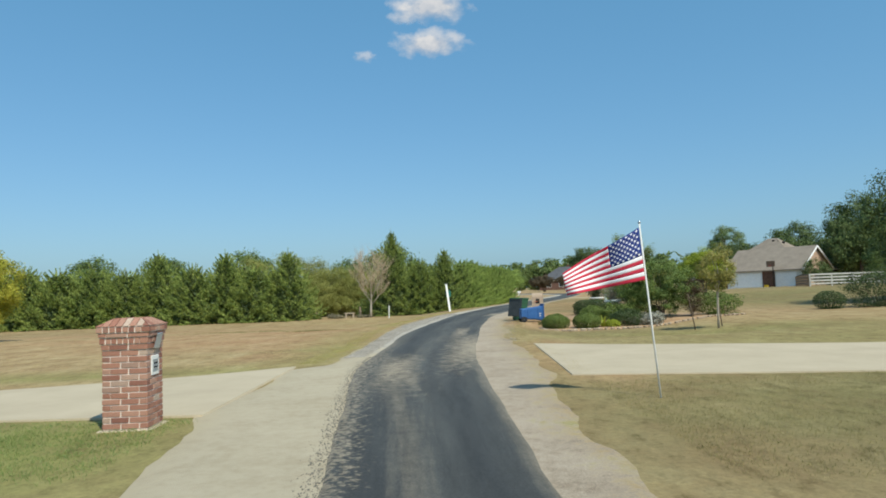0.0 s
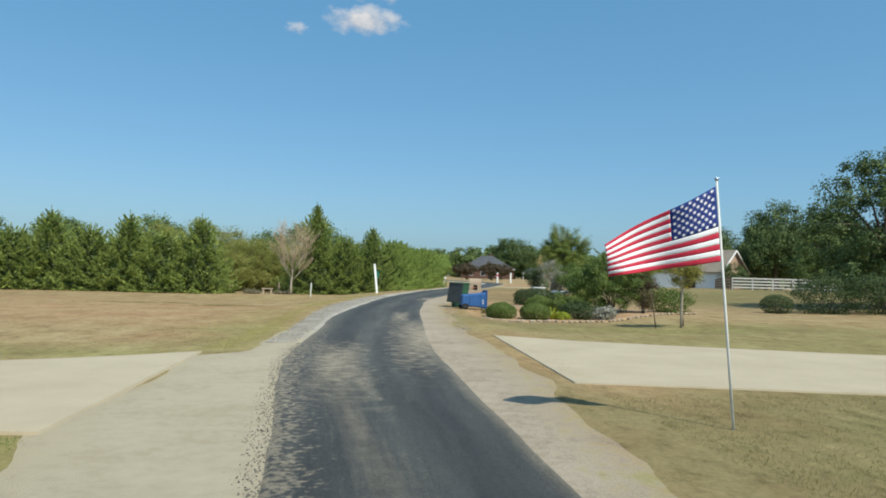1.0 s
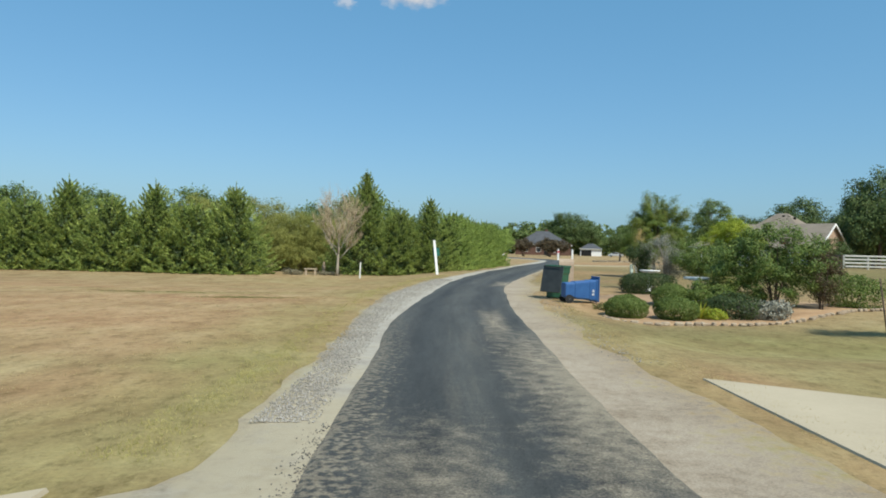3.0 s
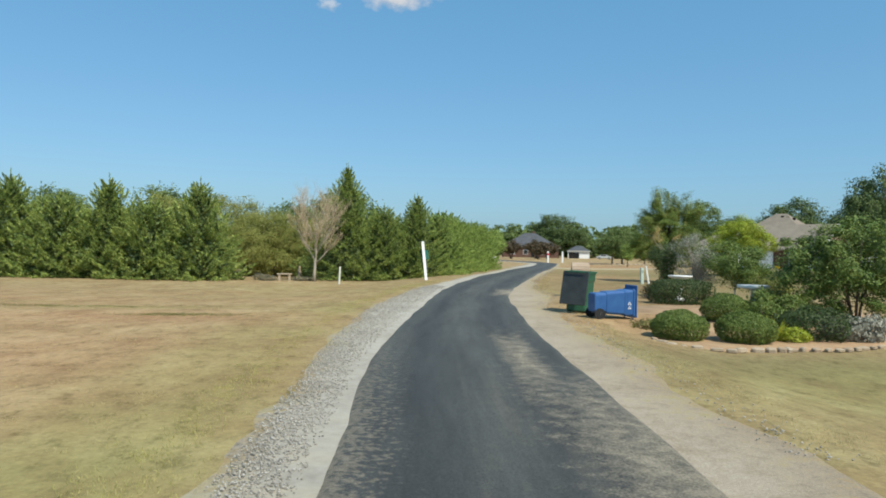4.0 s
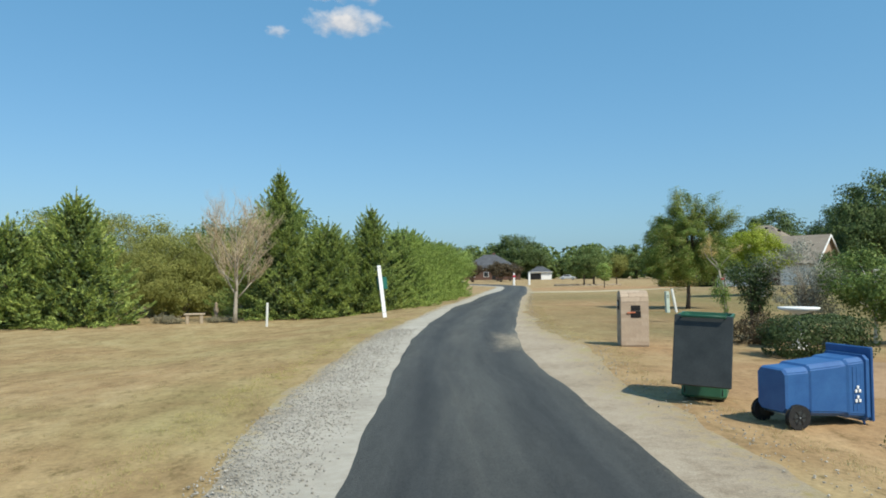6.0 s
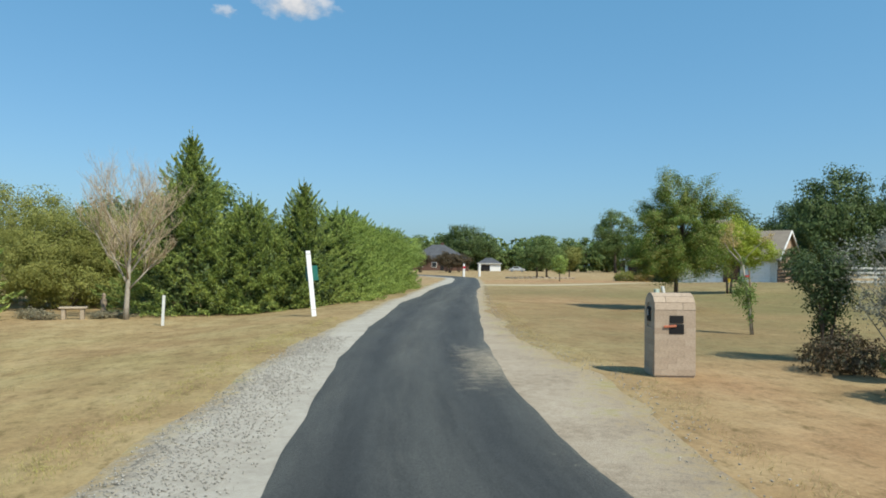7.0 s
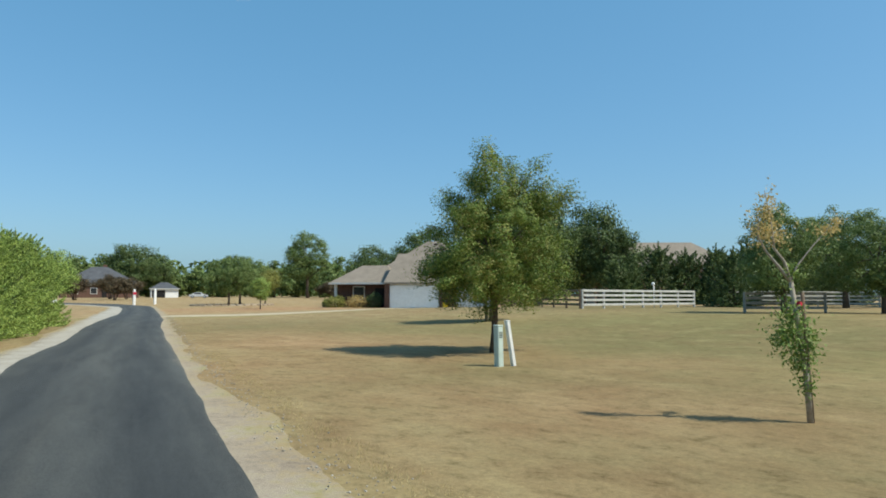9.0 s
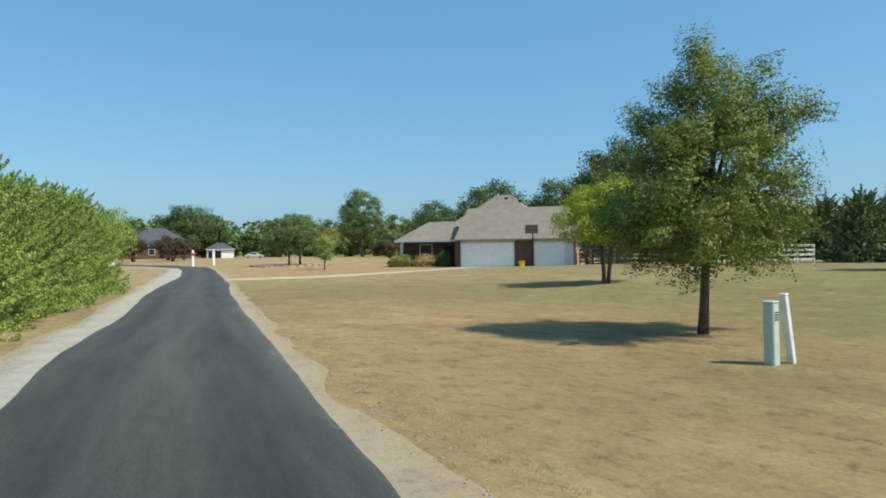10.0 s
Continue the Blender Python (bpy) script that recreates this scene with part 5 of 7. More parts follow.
r1 = broadleaf("reddish crape myrtle before the far house", 4.2, [(0, 0, 2.6, 3.0, 2.4, 1.5), (2.4, 0, 2.3, 2.0, 2.0, 1.2)], 117, L_RED, 120, 55, 0.26, 0.7, 0.1, 0.9, stems=4, name="crape_myrtle", group="crape myrtles")
place(r1, 32.0, 171.0)
repeat(r1, 76.0, 172.0, 120, 0.95)
repeat(r1, 26.5, 175.0, 220, 1.05)
repeat(r1, 34.4, 185.0, 40, 1.1)
repeat(r1, 37.7, 186.0, 160, 1.0)

# woods on the horizon
rng = np.random.default_rng(7)
woods = tagged(new("distant_woods"), "hazy line of green woods on the horizon", "woods", kind="stuff")
pc, pw = [], []
for a in np.linspace(-1.25, 1.35, 240):
    r = 320 + rng.uniform(-30, 60)
    cx, cy, hh = r * math.sin(a), r * math.cos(a) + 20, rng.uniform(9, 15)
    n = 70
    d = rng.normal(0, 1, (n, 3))
    d /= np.linalg.norm(d, axis=1)[:, None]
    pc.append(np.array([cx, cy, hh * 0.5 + 0.4]) + d * np.array([6.5, 5, hh * 0.52]))
    pw.append(d)
leaf_mesh("foliage", np.concatenate(pc), np.concatenate(pw), 2.4, rng, L_FAR, woods, 0.7, 0.6)


# ---------------------------------------------------------------- roadside things
def shared_brick(bevel=0.05):
    """A unit brick with worn edges, scaled where it is laid."""
    bm = box(1, 1, 1, (0, 0, -0.5), bevel)
    for v in bm.verts:
        v.co += Vector((noise.noise(v.co * 3.1), noise.noise(v.co * 3.1 + Vector((5, 0, 0))), noise.noise(v.co * 3.1 + Vector((0, 5, 0))))) * 0.02
    me = bpy.data.meshes.new("brick")
    bm.to_mesh(me)
    bm.free()
    return me


def lay(me, name, parent, at, size, turn=0.0, tilt=0.0):
    ob = new(name, me)
    ob.parent = parent
    ob.matrix_basis = pose(*at, tilt, 0, turn)
    ob.scale = size
    return ob


def brick_pillar():
    """Brick mailbox pillar: 13 plain courses, four corbelled ones, a hipped brick cap."""
    p = empty("brick_mailbox_pillar", "mixed red-brown brick mailbox pillar with corbelled hipped cap", "mailbox pillar")
    W, D, C = 0.56, 0.52, 0.0755
    part("mortar_core", box(W - 0.018, D - 0.018, 1.05, (0, 0, -0.05)), M_MORTAR, p, "pale mortar between the bricks")
    part("footing", box(W + 0.12, D + 0.12, 0.05, (0, 0, -0.04), 0.01), M_CONC, p, "thin concrete footing")
    brick = shared_brick()
    brick.materials.append(M_BRICK)
    rnd = random.Random(4)

    def ring(z, h, w, d, unit, turned, deep=0.1):
        """One course; every other one runs the other way round the corners."""
        for side in range(4):
            ln = (w if side % 2 == 0 else d) - deep
            off = (d if side % 2 == 0 else w) / 2 - deep / 2
            n = max(1, round(ln / unit))
            for k in range(n):
                end = (0.0065 if k == n - 1 else 0.0) if turned else (-0.0065 if k == 0 else 0.0)
                m = (k + 0.5) * ln / n - (ln + deep) / 2 + (deep if turned else 0.0) + end / 2
                x, y = ((m, -off), (off, m), (-m, off), (-off, -m))[side]
                lay(brick, "brick", p, (x + rnd.uniform(-.002, .002), y + rnd.uniform(-.002, .002), z + h / 2), (ln / n - 0.013 + abs(end), deep, h - 0.013), 90 * side + rnd.uniform(-0.6, 0.6))

    for c in range(13):
        ring(c * C + 0.02, C, W, D, 0.225, c % 2)
    z = 13 * C + 0.02
    for grow, h, unit in ((0.02, C, 0.225), (0.04, 0.085, 0.075), (0.07, 0.06, 0.225), (0.10, 0.075, 0.075)):
        ring(z, h, W + grow, D + grow, unit, unit > 0.1)
        part("mortar_bed", box(W + grow - 0.018, D + grow - 0.018, h, (0, 0, z)), M_MORTAR, p)
        z += h
    # hipped cap of bricks laid on a slope, cut to a mitre at the corners
    top, rise = 0.17, 0.095

    def hip(ex, ey, lift):
        bm = bmesh.new()
        low = [bm.verts.new((sx * ex, sy * ey, z)) for sx, sy in ((-1, -1), (1, -1), (1, 1), (-1, 1))]
        high = [bm.verts.new((sx * top, sy * (top + ey - ex), z + rise + lift)) for sx, sy in ((-1, -1), (1, -1), (1, 1), (-1, 1))]
        bm.faces.new(low[::-1])
        bm.faces.new(high)
        for k in range(4):
            bm.faces.new((low[k], low[(k + 1) % 4], high[(k + 1) % 4], high[k]))
        return bm

    ex, ey = W / 2 + 0.055, D / 2 + 0.055
    part("cap_core", hip(ex - 0.012, ey - 0.012, -0.008), M_MORTAR, p)
    n = 8
    for side in range(4):
        E, O = (ex, ey) if side % 2 == 0 else (ey, ex)
        run = ex - top
        for k in range(n):
            a, b = -E + 2 * E * k / n + 0.006, -E + 2 * E * (k + 1) / n - 0.006
            flat = []
            for m, deep in ((a, 0.0), (b, 0.0), (b, min(run, E - abs(b)) - 0.006), (a, min(run, E - abs(a)) - 0.006)):
                if deep >= 0.0:
                    flat.append(((m, deep), rise * deep / run))
            bm = bmesh.new()
            rows = []
            for push in (-0.02, 0.008):
                row = []
                for (m, deep), up in flat:
                    o = -(O - deep)
                    x, y = ((m, o), (-o, m), (-m, -o), (o, -m))[side]
                    row.append(bm.verts.new((x, y, z + 0.004 + max(0.0, up + push))))
                rows.append(row)
            bm.faces.new(rows[1])
            q = len(flat)
            for i in range(q):
                bm.faces.new((rows[0][i], rows[0][(i + 1) % q], rows[1][(i + 1) % q], rows[1][i]))
            part("brick", bm, M_BRICK, p)
    # steel mailbox in the face toward the road
    door = part("mailbox_door", box(0.012, 0.17, 0.2, (0, 0, 0), 0.004, Matrix.Rotation(radians(14), 4, "Y")), M_STEEL, p, "pale steel mailbox door, slightly open")
    door.location = (W / 2 + 0.03, -0.02, 1.0)
    # the mouth's inner shade is a dark slab set on the bricks
    part("mailbox_mouth", box(0.02, 0.16, 0.17, (W / 2 - 0.002, -0.02, 1.01)), M_DARK, p)
    fr = part("plaque", box(0.014, 0.24, 0.25, (W / 2 + 0.006, -0.02, 0.66), 0.004), M_WHITEOLD, p, "cream framed plaque")
    part("plaque_panel", box(0.01, 0.16, 0.15, (W / 2 + 0.012, -0.02, 0.71)), M_STEEL, fr, "grey panel")
    for k in range(2):
        part("bar", box(0.006, 0.11, 0.02, (W / 2 + 0.016, -0.02, 0.75 + 0.05 * k)), M_DARK, fr)
    return p


pil = brick_pillar()
pil.matrix_basis = pose(-4.03, 8.88, 0.0, 0, 0, 2)


def flag_on_pole():
    f = empty("flag_on_pole", "striped flag with starred blue canton on a thin leaning white pole", "flag")
    base, top = Vector((2.99, 9.55, -0.1)), Vector((2.85, 9.68, 2.46))
    tubes("pole", [([base, base.lerp(top, 0.5), top], [0.014, 0.013, 0.011], 10)], M_WHITEOLD, f, "thin weathered white pole")
    bm = bmesh.new()
    bmesh.ops.create_icosphere(bm, subdivisions=2, radius=0.022, matrix=Matrix.Translation(top + Vector((0, 0, 0.015))))
    part("finial", bm, M_STEEL, f, smooth=True)
    hoist, fly = 0.76, 1.25
    way = Vector((-0.965, 0.22, 0.0)).normalized()
    side = Vector((-way.y, way.x, 0))

    def at(s, t):
        """s along the fly 0..1, t down the hoist 0..1."""
        on_pole = base.lerp(top, (2.41 - t * hoist + 0.1) / (top.z - base.z))
        d = s * fly
        wave = 0.10 * math.sin(5.2 * s * 1.5 + 0.9 * t) * min(1, 2.2 * s) + 0.03 * math.sin(13 * s + 3 * t) * s
        sag = -(0.60 - 0.42 * t) * s * (1.12 - 0.12 * s) - 0.03 * math.sin(6.0 * s + 1.2) * s * (1 - t)
        return on_pole + way * d * (0.93 - 0.04 * s) + side * wave + Vector((0, 0, sag))

    def cloth(name, s0, s1, t0, t1, mat, push=0.0, ns=40, n_t=3):
        verts, faces = [], []
        for i in range(ns + 1):
            for j in range(n_t + 1):
                s, t = s0 + (s1 - s0) * i / ns, t0 + (t1 - t0) * j / n_t
                p = at(s, t)
                e, g = at(s + 0.01, t) - p, at(s, t + 0.01) - p
                verts.append(p + e.cross(g).normalized() * push)
        for i in range(ns):
            for j in range(n_t):
                q = i * (n_t + 1) + j
                faces.append((q, q + 1, q + n_t + 2, q + n_t + 1))
        ob = mesh_ob(name, verts, faces, mat, f, True)
        mod = ob.modifiers.new("thick", "SOLIDIFY")
        mod.thickness, mod.offset = 0.003, 0
        return ob

    for k in range(13):
        tagged(cloth("stripe", 0.4 if k < 7 else 0.012, 1.0, k / 13, (k + 1) / 13, M_CLOTH if k % 2 else M_RED), "white cloth stripe" if k % 2 else "red cloth stripe")
    tagged(cloth("canton", 0.012, 0.4, 0, 7 / 13, M_NAVY, 0, 18, 8), "navy blue canton")
    for face in (1, -1):
        verts, faces = [], []
        for row in range(9):
            for c in range(6 if row % 2 == 0 else 5):
                s0 = 0.012 + 0.388 * ((c + 0.5) / 6 if row % 2 == 0 else (c + 1) / 6)
                t0 = 7 / 13 * (row + 0.7) / 9.4
                n = len(verts)
                for k in range(10):
                    r = 0.0235 if k % 2 == 0 else 0.0105
                    a = math.pi / 5 * k
                    s, t = s0 + r * math.sin(a) / fly, t0 - r * math.cos(a) / hoist
                    p = at(s, t)
                    e, g = at(s + 0.01, t) - p, at(s, t + 0.01) - p
                    verts.append(p + e.cross(g).normalized() * (0.004 * face))
                faces.append(tuple(range(n, n + 10)))
        tagged(mesh_ob("stars", verts, faces, M_CLOTH, f), "fifty small white stars", kind="stuff")
    return f


flag_on_pole()


def bin_body(parent, mat, lid_mat, lid_angle, label_lid, axle=-0.275, wheel_r=0.125, track=0.265, foot=0.0):
    """Two-wheeled bin standing on z = 0; its hinge and wheels on the side -y."""
    H = 1.02

    def ring(w, d, z, inset=0.0):
        c = 0.05
        return [Vector((sx * (w / 2 - (c if k else 0) - inset), sy * (d / 2 - (0 if k else c) - inset), z)) for sx, sy, ks in ((-1, -1, (1, 0)), (-1, 1, (0, 1)), (1, 1, (1, 0)), (1, -1, (0, 1))) for k in ks]

    bm = bmesh.new()
    sections = [(0.42 + foot, 0.46 + foot, 0.02), (0.44 + foot, 0.50 + foot, 0.05), (0.46 + foot / 2, 0.52 + foot / 2, 0.3), (0.49 + foot / 3, 0.57, 0.32), (0.52, 0.63, 0.75), (0.55, 0.67, 0.78), (0.57, 0.70, H - 0.05), (0.61, 0.75, H - 0.045), (0.61, 0.75, H), (0.56, 0.68, H), (0.52, 0.62, 0.74), (0.43, 0.48, 0.1)]
    rings = []
    for w, d, z in sections:
        pts = ring(w, d, z)
        rings.append([bm.verts.new(p) for p in pts])
    for a, b in zip(rings, rings[1:]):
        for k in range(8):
            bm.faces.new((a[k], a[(k + 1) % 8], b[(k + 1) % 8], b[k]))
    bm.faces.new(rings[0])
    bm.faces.new(rings[-1])
    bmesh.ops.bevel(bm, geom=[e for e in bm.edges if abs(e.verts[0].co.z - e.verts[1].co.z) > 0.1], offset=0.012, segments=2, affect="EDGES")
    part("body", bm, mat, parent)
    # ribs below the rim
    for s in (-1, 1):
        for k in range(3):
            part("rib", box(0.012, 0.5, 0.018, (s * 0.278, 0, 0.82 + 0.05 * k), 0.003), mat, parent)
    tubes("handle", [([(-0.24, -0.37, H - 0.03), (-0.24, -0.44, H - 0.01), (0.24, -0.44, H - 0.01), (0.24, -0.37, H - 0.03)], [0.016] * 4, 8)], mat, parent)
    tubes("axle", [([(-track - 0.035, axle, wheel_r), (track + 0.035, axle, wheel_r)], [0.012, 0.012], 8)], M_STEEL, parent)
    for s in (-1, 1):
        r = Matrix.Translation((s * track, axle, wheel_r)) @ Matrix.Rotation(radians(90), 4, "Y")
        bmw = disc(wheel_r, 0.055, 28, r)
        bmesh.ops.bevel(bmw, geom=[e for e in bmw.edges if len(e.link_faces) == 2 and any(len(fc.verts) > 4 for fc in e.link_faces)], offset=0.012, segments=2, affect="EDGES")
        wheel = part("wheel", bmw, M_BLACK, parent, "black rubber wheel")
        hub = disc(0.07, 0.062, 20, r)
        part("hub", hub, M_LID, wheel)
        for k in range(6):
            spoke = Matrix.Translation((s * track, axle, wheel_r)) @ Matrix.Rotation(math.pi / 3 * k, 4, "X") @ Matrix.Translation((s * 0.033, 0, 0.045))
            bs = box(0.01, 0.014, 0.07, (0, 0, -0.035))
            bs.transform(spoke)
            part("spoke", bs, M_BLACK, wheel)
    lb = box(0.65, 0.84, 0.03, (0, 0.43, 0), 0.01)
    box(0.52, 0.66, 0.025, (0, 0.43, 0.024), 0.012, None, lb)
    for k in range(3):
        box(0.46, 0.03, 0.02, (0, 0.2 + 0.19 * k, 0.045), 0.006, None, lb)
    lb.transform(Matrix.Translation((0, -0.385, H + 0.012)) @ Matrix.Rotation(radians(lid_angle), 4, "X"))
    part("lid", lb, lid_mat, parent, label_lid)


green = empty("wheeled_bin", "dark green wheeled bin standing with its lid thrown back", "wheeled bin", "wheeled bins")
bin_body(green, M_GREENP, M_LID, 257, "dark glossy lid hanging open", -0.17, 0.10, 0.19, 0.07)
green.matrix_basis = pose(3.80, 33.62, 0.02, 0, 2, -34)
green.scale = (1.08, 1.08, 1.06)
blue = empty("wheeled_bin", "bright blue wheeled bin lying on its side", "wheeled bin", "wheeled bins")
bin_body(blue, M_BLUEP, M_BLUEP, 0, "blue lid")
for k in range(2):
    bm = bmesh.new()
    for i in range(3):
        a = 2 * math.pi * i / 3
        box(0.014, 0.035, 0.028, (0.293, -0.12 + 0.11 * k + 0.028 * math.cos(a), 0.86 + 0.028 * math.sin(a)), 0.004, None, bm)
    part("mark", bm, M_WHITE, blue, "small worn white mark")
# laid over: its base to the west, its back with the wheels underneath
blue.matrix_basis = Matrix.Translation((3.62, 31.95, 0.385)) @ Matrix.Rotation(radians(8), 4, "Z") @ Matrix(((0, 0, 1, 0), (-1, 0, 0, 0), (0, 1, 0, 0), (0, 0, 0, 1))) @ Matrix.Diagonal((0.94, 0.94, 1.02, 1))


def stone_mailbox():
    """Arched sandstone mailbox: coursed faces, a barrel top along x, the mouth to the west."""
    s = empty("stone_mailbox", "tan sandstone arched mailbox standing at the road edge", "mailbox")
    LX, LY, SPR = 0.62, 0.50, 0.98
    R = LY / 2
    core = bmesh.new()
    prof = [(-R + 0.012, -0.05), (-R + 0.012, SPR)] + [((R - 0.012) * -math.cos(math.pi * k / 12), SPR + (R - 0.012) * math.sin(math.pi * k / 12)) for k in range(1, 12)] + [(R - 0.012, SPR), (R - 0.012, -0.05)]
    a = [core.verts.new((-LX / 2 + 0.012, y, z)) for y, z in prof]
    b = [core.verts.new((LX / 2 - 0.012, y, z)) for y, z in prof]
    core.faces.new(a)
    core.faces.new(b)
    for k in range(len(prof)):
        n = (k + 1) % len(prof)
        core.faces.new((a[k], a[n], b[n], b[k]))
    part("core", core, M_STONEJ, s, "recessed joint mortar")
    stone = shared_brick(0.02)
    stone.materials.append(M_STONE)
    rnd = random.Random(9)
    rows = 11
    hgt = SPR / rows
    for r in range(rows):
        z = r * hgt + hgt / 2
        for sy in (-1, 1):
            cut = sorted([-LX / 2, LX / 2, (-0.12 if r % 2 else 0.05) + rnd.uniform(-.03, .03), (0.17 if r % 2 else -0.2) + rnd.uniform(-.03, .03)])
            for p, q in zip(cut, cut[1:]):
                lay(stone, "stone", s, ((p + q) / 2, sy * (R - 0.01), z), (q - p - 0.001, 0.03, hgt - 0.001), rnd.uniform(-0.2, 0.2))
        for sx in (-1, 1):
            if sx < 0 and r in (8, 9):
                cut = [-R + 0.028, -0.1, 0.1, R - 0.028]
            else:
                cut = [-R + 0.028, rnd.uniform(-0.09, 0.09), R - 0.028]
            for p, q in zip(cut, cut[1:]):
                if sx < 0 and r >= 8 and p == -0.1:
                    continue
                lay(stone, "stone", s, (sx * (LX / 2 - 0.01), (p + q) / 2, z), (0.03, q - p - 0.0015, hgt - 0.0015))
    steps = 7
    for k in range(steps):
        t = math.pi * (k + 0.5) / steps
        cut = sorted([-LX / 2, LX / 2, (-0.1 if k % 2 else 0.13) + rnd.uniform(-.04, .04)])
        for p, q in zip(cut, cut[1:]):
            ob = new("stone", stone)
            ob.parent = s
            ob.matrix_basis = Matrix.Translation(((p + q) / 2, -math.cos(t) * (R - 0.012), SPR + math.sin(t) * (R - 0.012))) @ Matrix.Rotation(math.pi / 2 - t, 4, "X")
            ob.scale = (q - p - 0.005, math.pi * R / steps - 0.004, 0.032)
    for sx in (-1, 1):
        for k in range(5):
            t0, t1 = math.pi * k / 5, math.pi * (k + 1) / 5
            bm = bmesh.new()
            r0 = 0.115 if sx < 0 else 0.03
            ring = [(r0, t0 + 0.02), (R - 0.03, t0 + 0.01), (R - 0.03, (t0 + t1) / 2), (R - 0.03, t1 - 0.01), (r0, t1 - 0.02)]
            f = [bm.verts.new((sx * (LX / 2 - 0.014), -r * math.cos(t), SPR + r * math.sin(t))) for r, t in ring]
            g = [bm.verts.new((sx * (LX / 2 + 0.004), -r * math.cos(t), SPR + r * math.sin(t))) for r, t in ring]
            bm.faces.new(f)
            bm.faces.new(g)
            for j in range(5):
                bm.faces.new((f[j], f[(j + 1) % 5], g[(j + 1) % 5], g[j]))
            part("stone", bm, M_STONE, s)
    mb = part("mailbox_mouth", box(0.03, 0.19, 0.22, (-LX / 2 - 0.004, 0, 0.80), 0.02), M_DARK, s, "black metal mailbox door")
    part("door_pull", box(0.014, 0.02, 0.10, (-LX / 2 - 0.026, 0, 0.88), 0.004), M_STEEL, mb, "steel pull")
    for z, w, h in ((0.625, 0.225, 0.145), (0.785, 0.21, 0.115)):
        part("bar", box(w, 0.014, h, (0.02, -R - 0.008, z), 0.003), M_DARK, s, "dark cast bar")
    fl = box(0.19, 0.012, 0.035, (-0.08, -R - 0.024, 0.722), 0.004, Matrix.Rotation(radians(-4), 4, "Y"))
    part("signal_flag", fl, plain("faded_red_paint", (0.42, 0.12, 0.06), (0.52, 0.2, 0.12), 9), s, "faded red signal flag")
    return s


mbx = stone_mailbox()
mbx.matrix_basis = pose(5.61, 40.10, 0.03, 0, 0, -12)


def leaning_post():
    p = empty("marker_post", "square white leaning marker post with a green board", "post")
    b, t = Vector((0.62, 52.96, -0.25)), Vector((0.37, 53.4, 2.08))
    d = (t - b).normalized()
    m = Matrix.Translation(b) @ Vector((0, 0, 1)).rotation_difference(d).to_matrix().to_4x4()
    bm = box(0.15, 0.15, (t - b).length, (0, 0, 0), 0.008)
    bm.transform(m)
    part("post", bm, M_WHITE, p)
    for z in ((t - b).length - 0.12, 0.42):
        bm = box(0.155, 0.155, 0.02, (0, 0, z), 0.002)
        bm.transform(m)
        part("band", bm, M_WOOD, p, "thin grey band")
    bm = box(0.40, 0.03, 0.5, (0.06, 0.10, 1.4), 0.006)
    bm.transform(m)
    part("board", bm, M_SIGN, p, "dark green board behind the post")
    return p


leaning_post()


def peg(name, label, x, y, h, w, mat, lean=(0, 0), group="", sink=0.0):
    ob = empty(name, label, "post", group)
    bm = box(w, w, h + 0.1, (0, 0, -0.1), w * 0.1)
    for v in bm.verts:
        if v.co.z > 0:
            v.co.x += lean[0] * v.co.z
            v.co.y += lean[1] * v.co.z
    part("shaft", bm, mat, ob)
    bm = box(w * 1.12, w * 1.12, 0.03, (lean[0] * h, lean[1] * h, h), w * 0.1)
    part("cap", bm, mat, ob)
    ob.matrix_basis = on_ground(x, y, 0.0, sink)
    return ob


peg("marker_peg", "short white wooden marker peg on the lawn", -4.25, 54.4, 0.96, 0.085, M_WHITEOLD, (0.03, 0))
ped = peg("utility_pedestal", "pale green utility pedestal on the lawn", 12.72, 52.9, 0.96, 0.16, M_PALEGREEN, (-0.03, 0), sink=0.08)
# slots are strips on the shaft, their inner shade put into the colour
for k in range(4):
    part("vent_slot", box(0.10, 0.01, 0.012, (-0.02, -0.082, 0.72 + 0.035 * k)), M_DARK, ped)
peg("leaning_peg", "weathered white peg leaning on the pedestal", 13.1, 52.8, 1.06, 0.095, M_WHITEOLD, (-0.2, 0.02), sink=0.08)


def bench():
    b = empty("stone_bench", "small pale stone bench near the bare tree", "bench")
    part("seat", box(0.9, 0.38, 0.07, (0, 0, 0.38), 0.015), M_EDGE, b)
    for s in (-1, 1):
        part("leg", box(0.14, 0.3, 0.4, (s * 0.3, 0, -0.02), 0.02), M_EDGE, b)
    return b


place(bench(), -7.75, 57.2, 8)


def turned(name, label, category, prof, mat, sides=16):
    bm = bmesh.new()
    rings = [[bm.verts.new((r * math.cos(2 * math.pi * k / sides), r * math.sin(2 * math.pi * k / sides), z)) for k in range(sides)] for r, z in prof]
    for a, b in zip(rings, rings[1:]):
        for k in range(sides):
            bm.faces.new((a[k], a[(k + 1) % sides], b[(k + 1) % sides], b[k]))
    bm.faces.new(rings[0])
    bm.faces.new(rings[-1])
    return tagged(part(name, bm, mat, None, "", True), label, category)


place(turned("garden_statue", "small pale stone garden ornament", "ornament", [(0.14, -0.05), (0.14, 0.1), (0.09, 0.14), (0.08, 0.4), (0.12, 0.5), (0.11, 0.62), (0.05, 0.72), (0.08, 0.8), (0.03, 0.9)], M_EDGE), -7.0, 58.2)
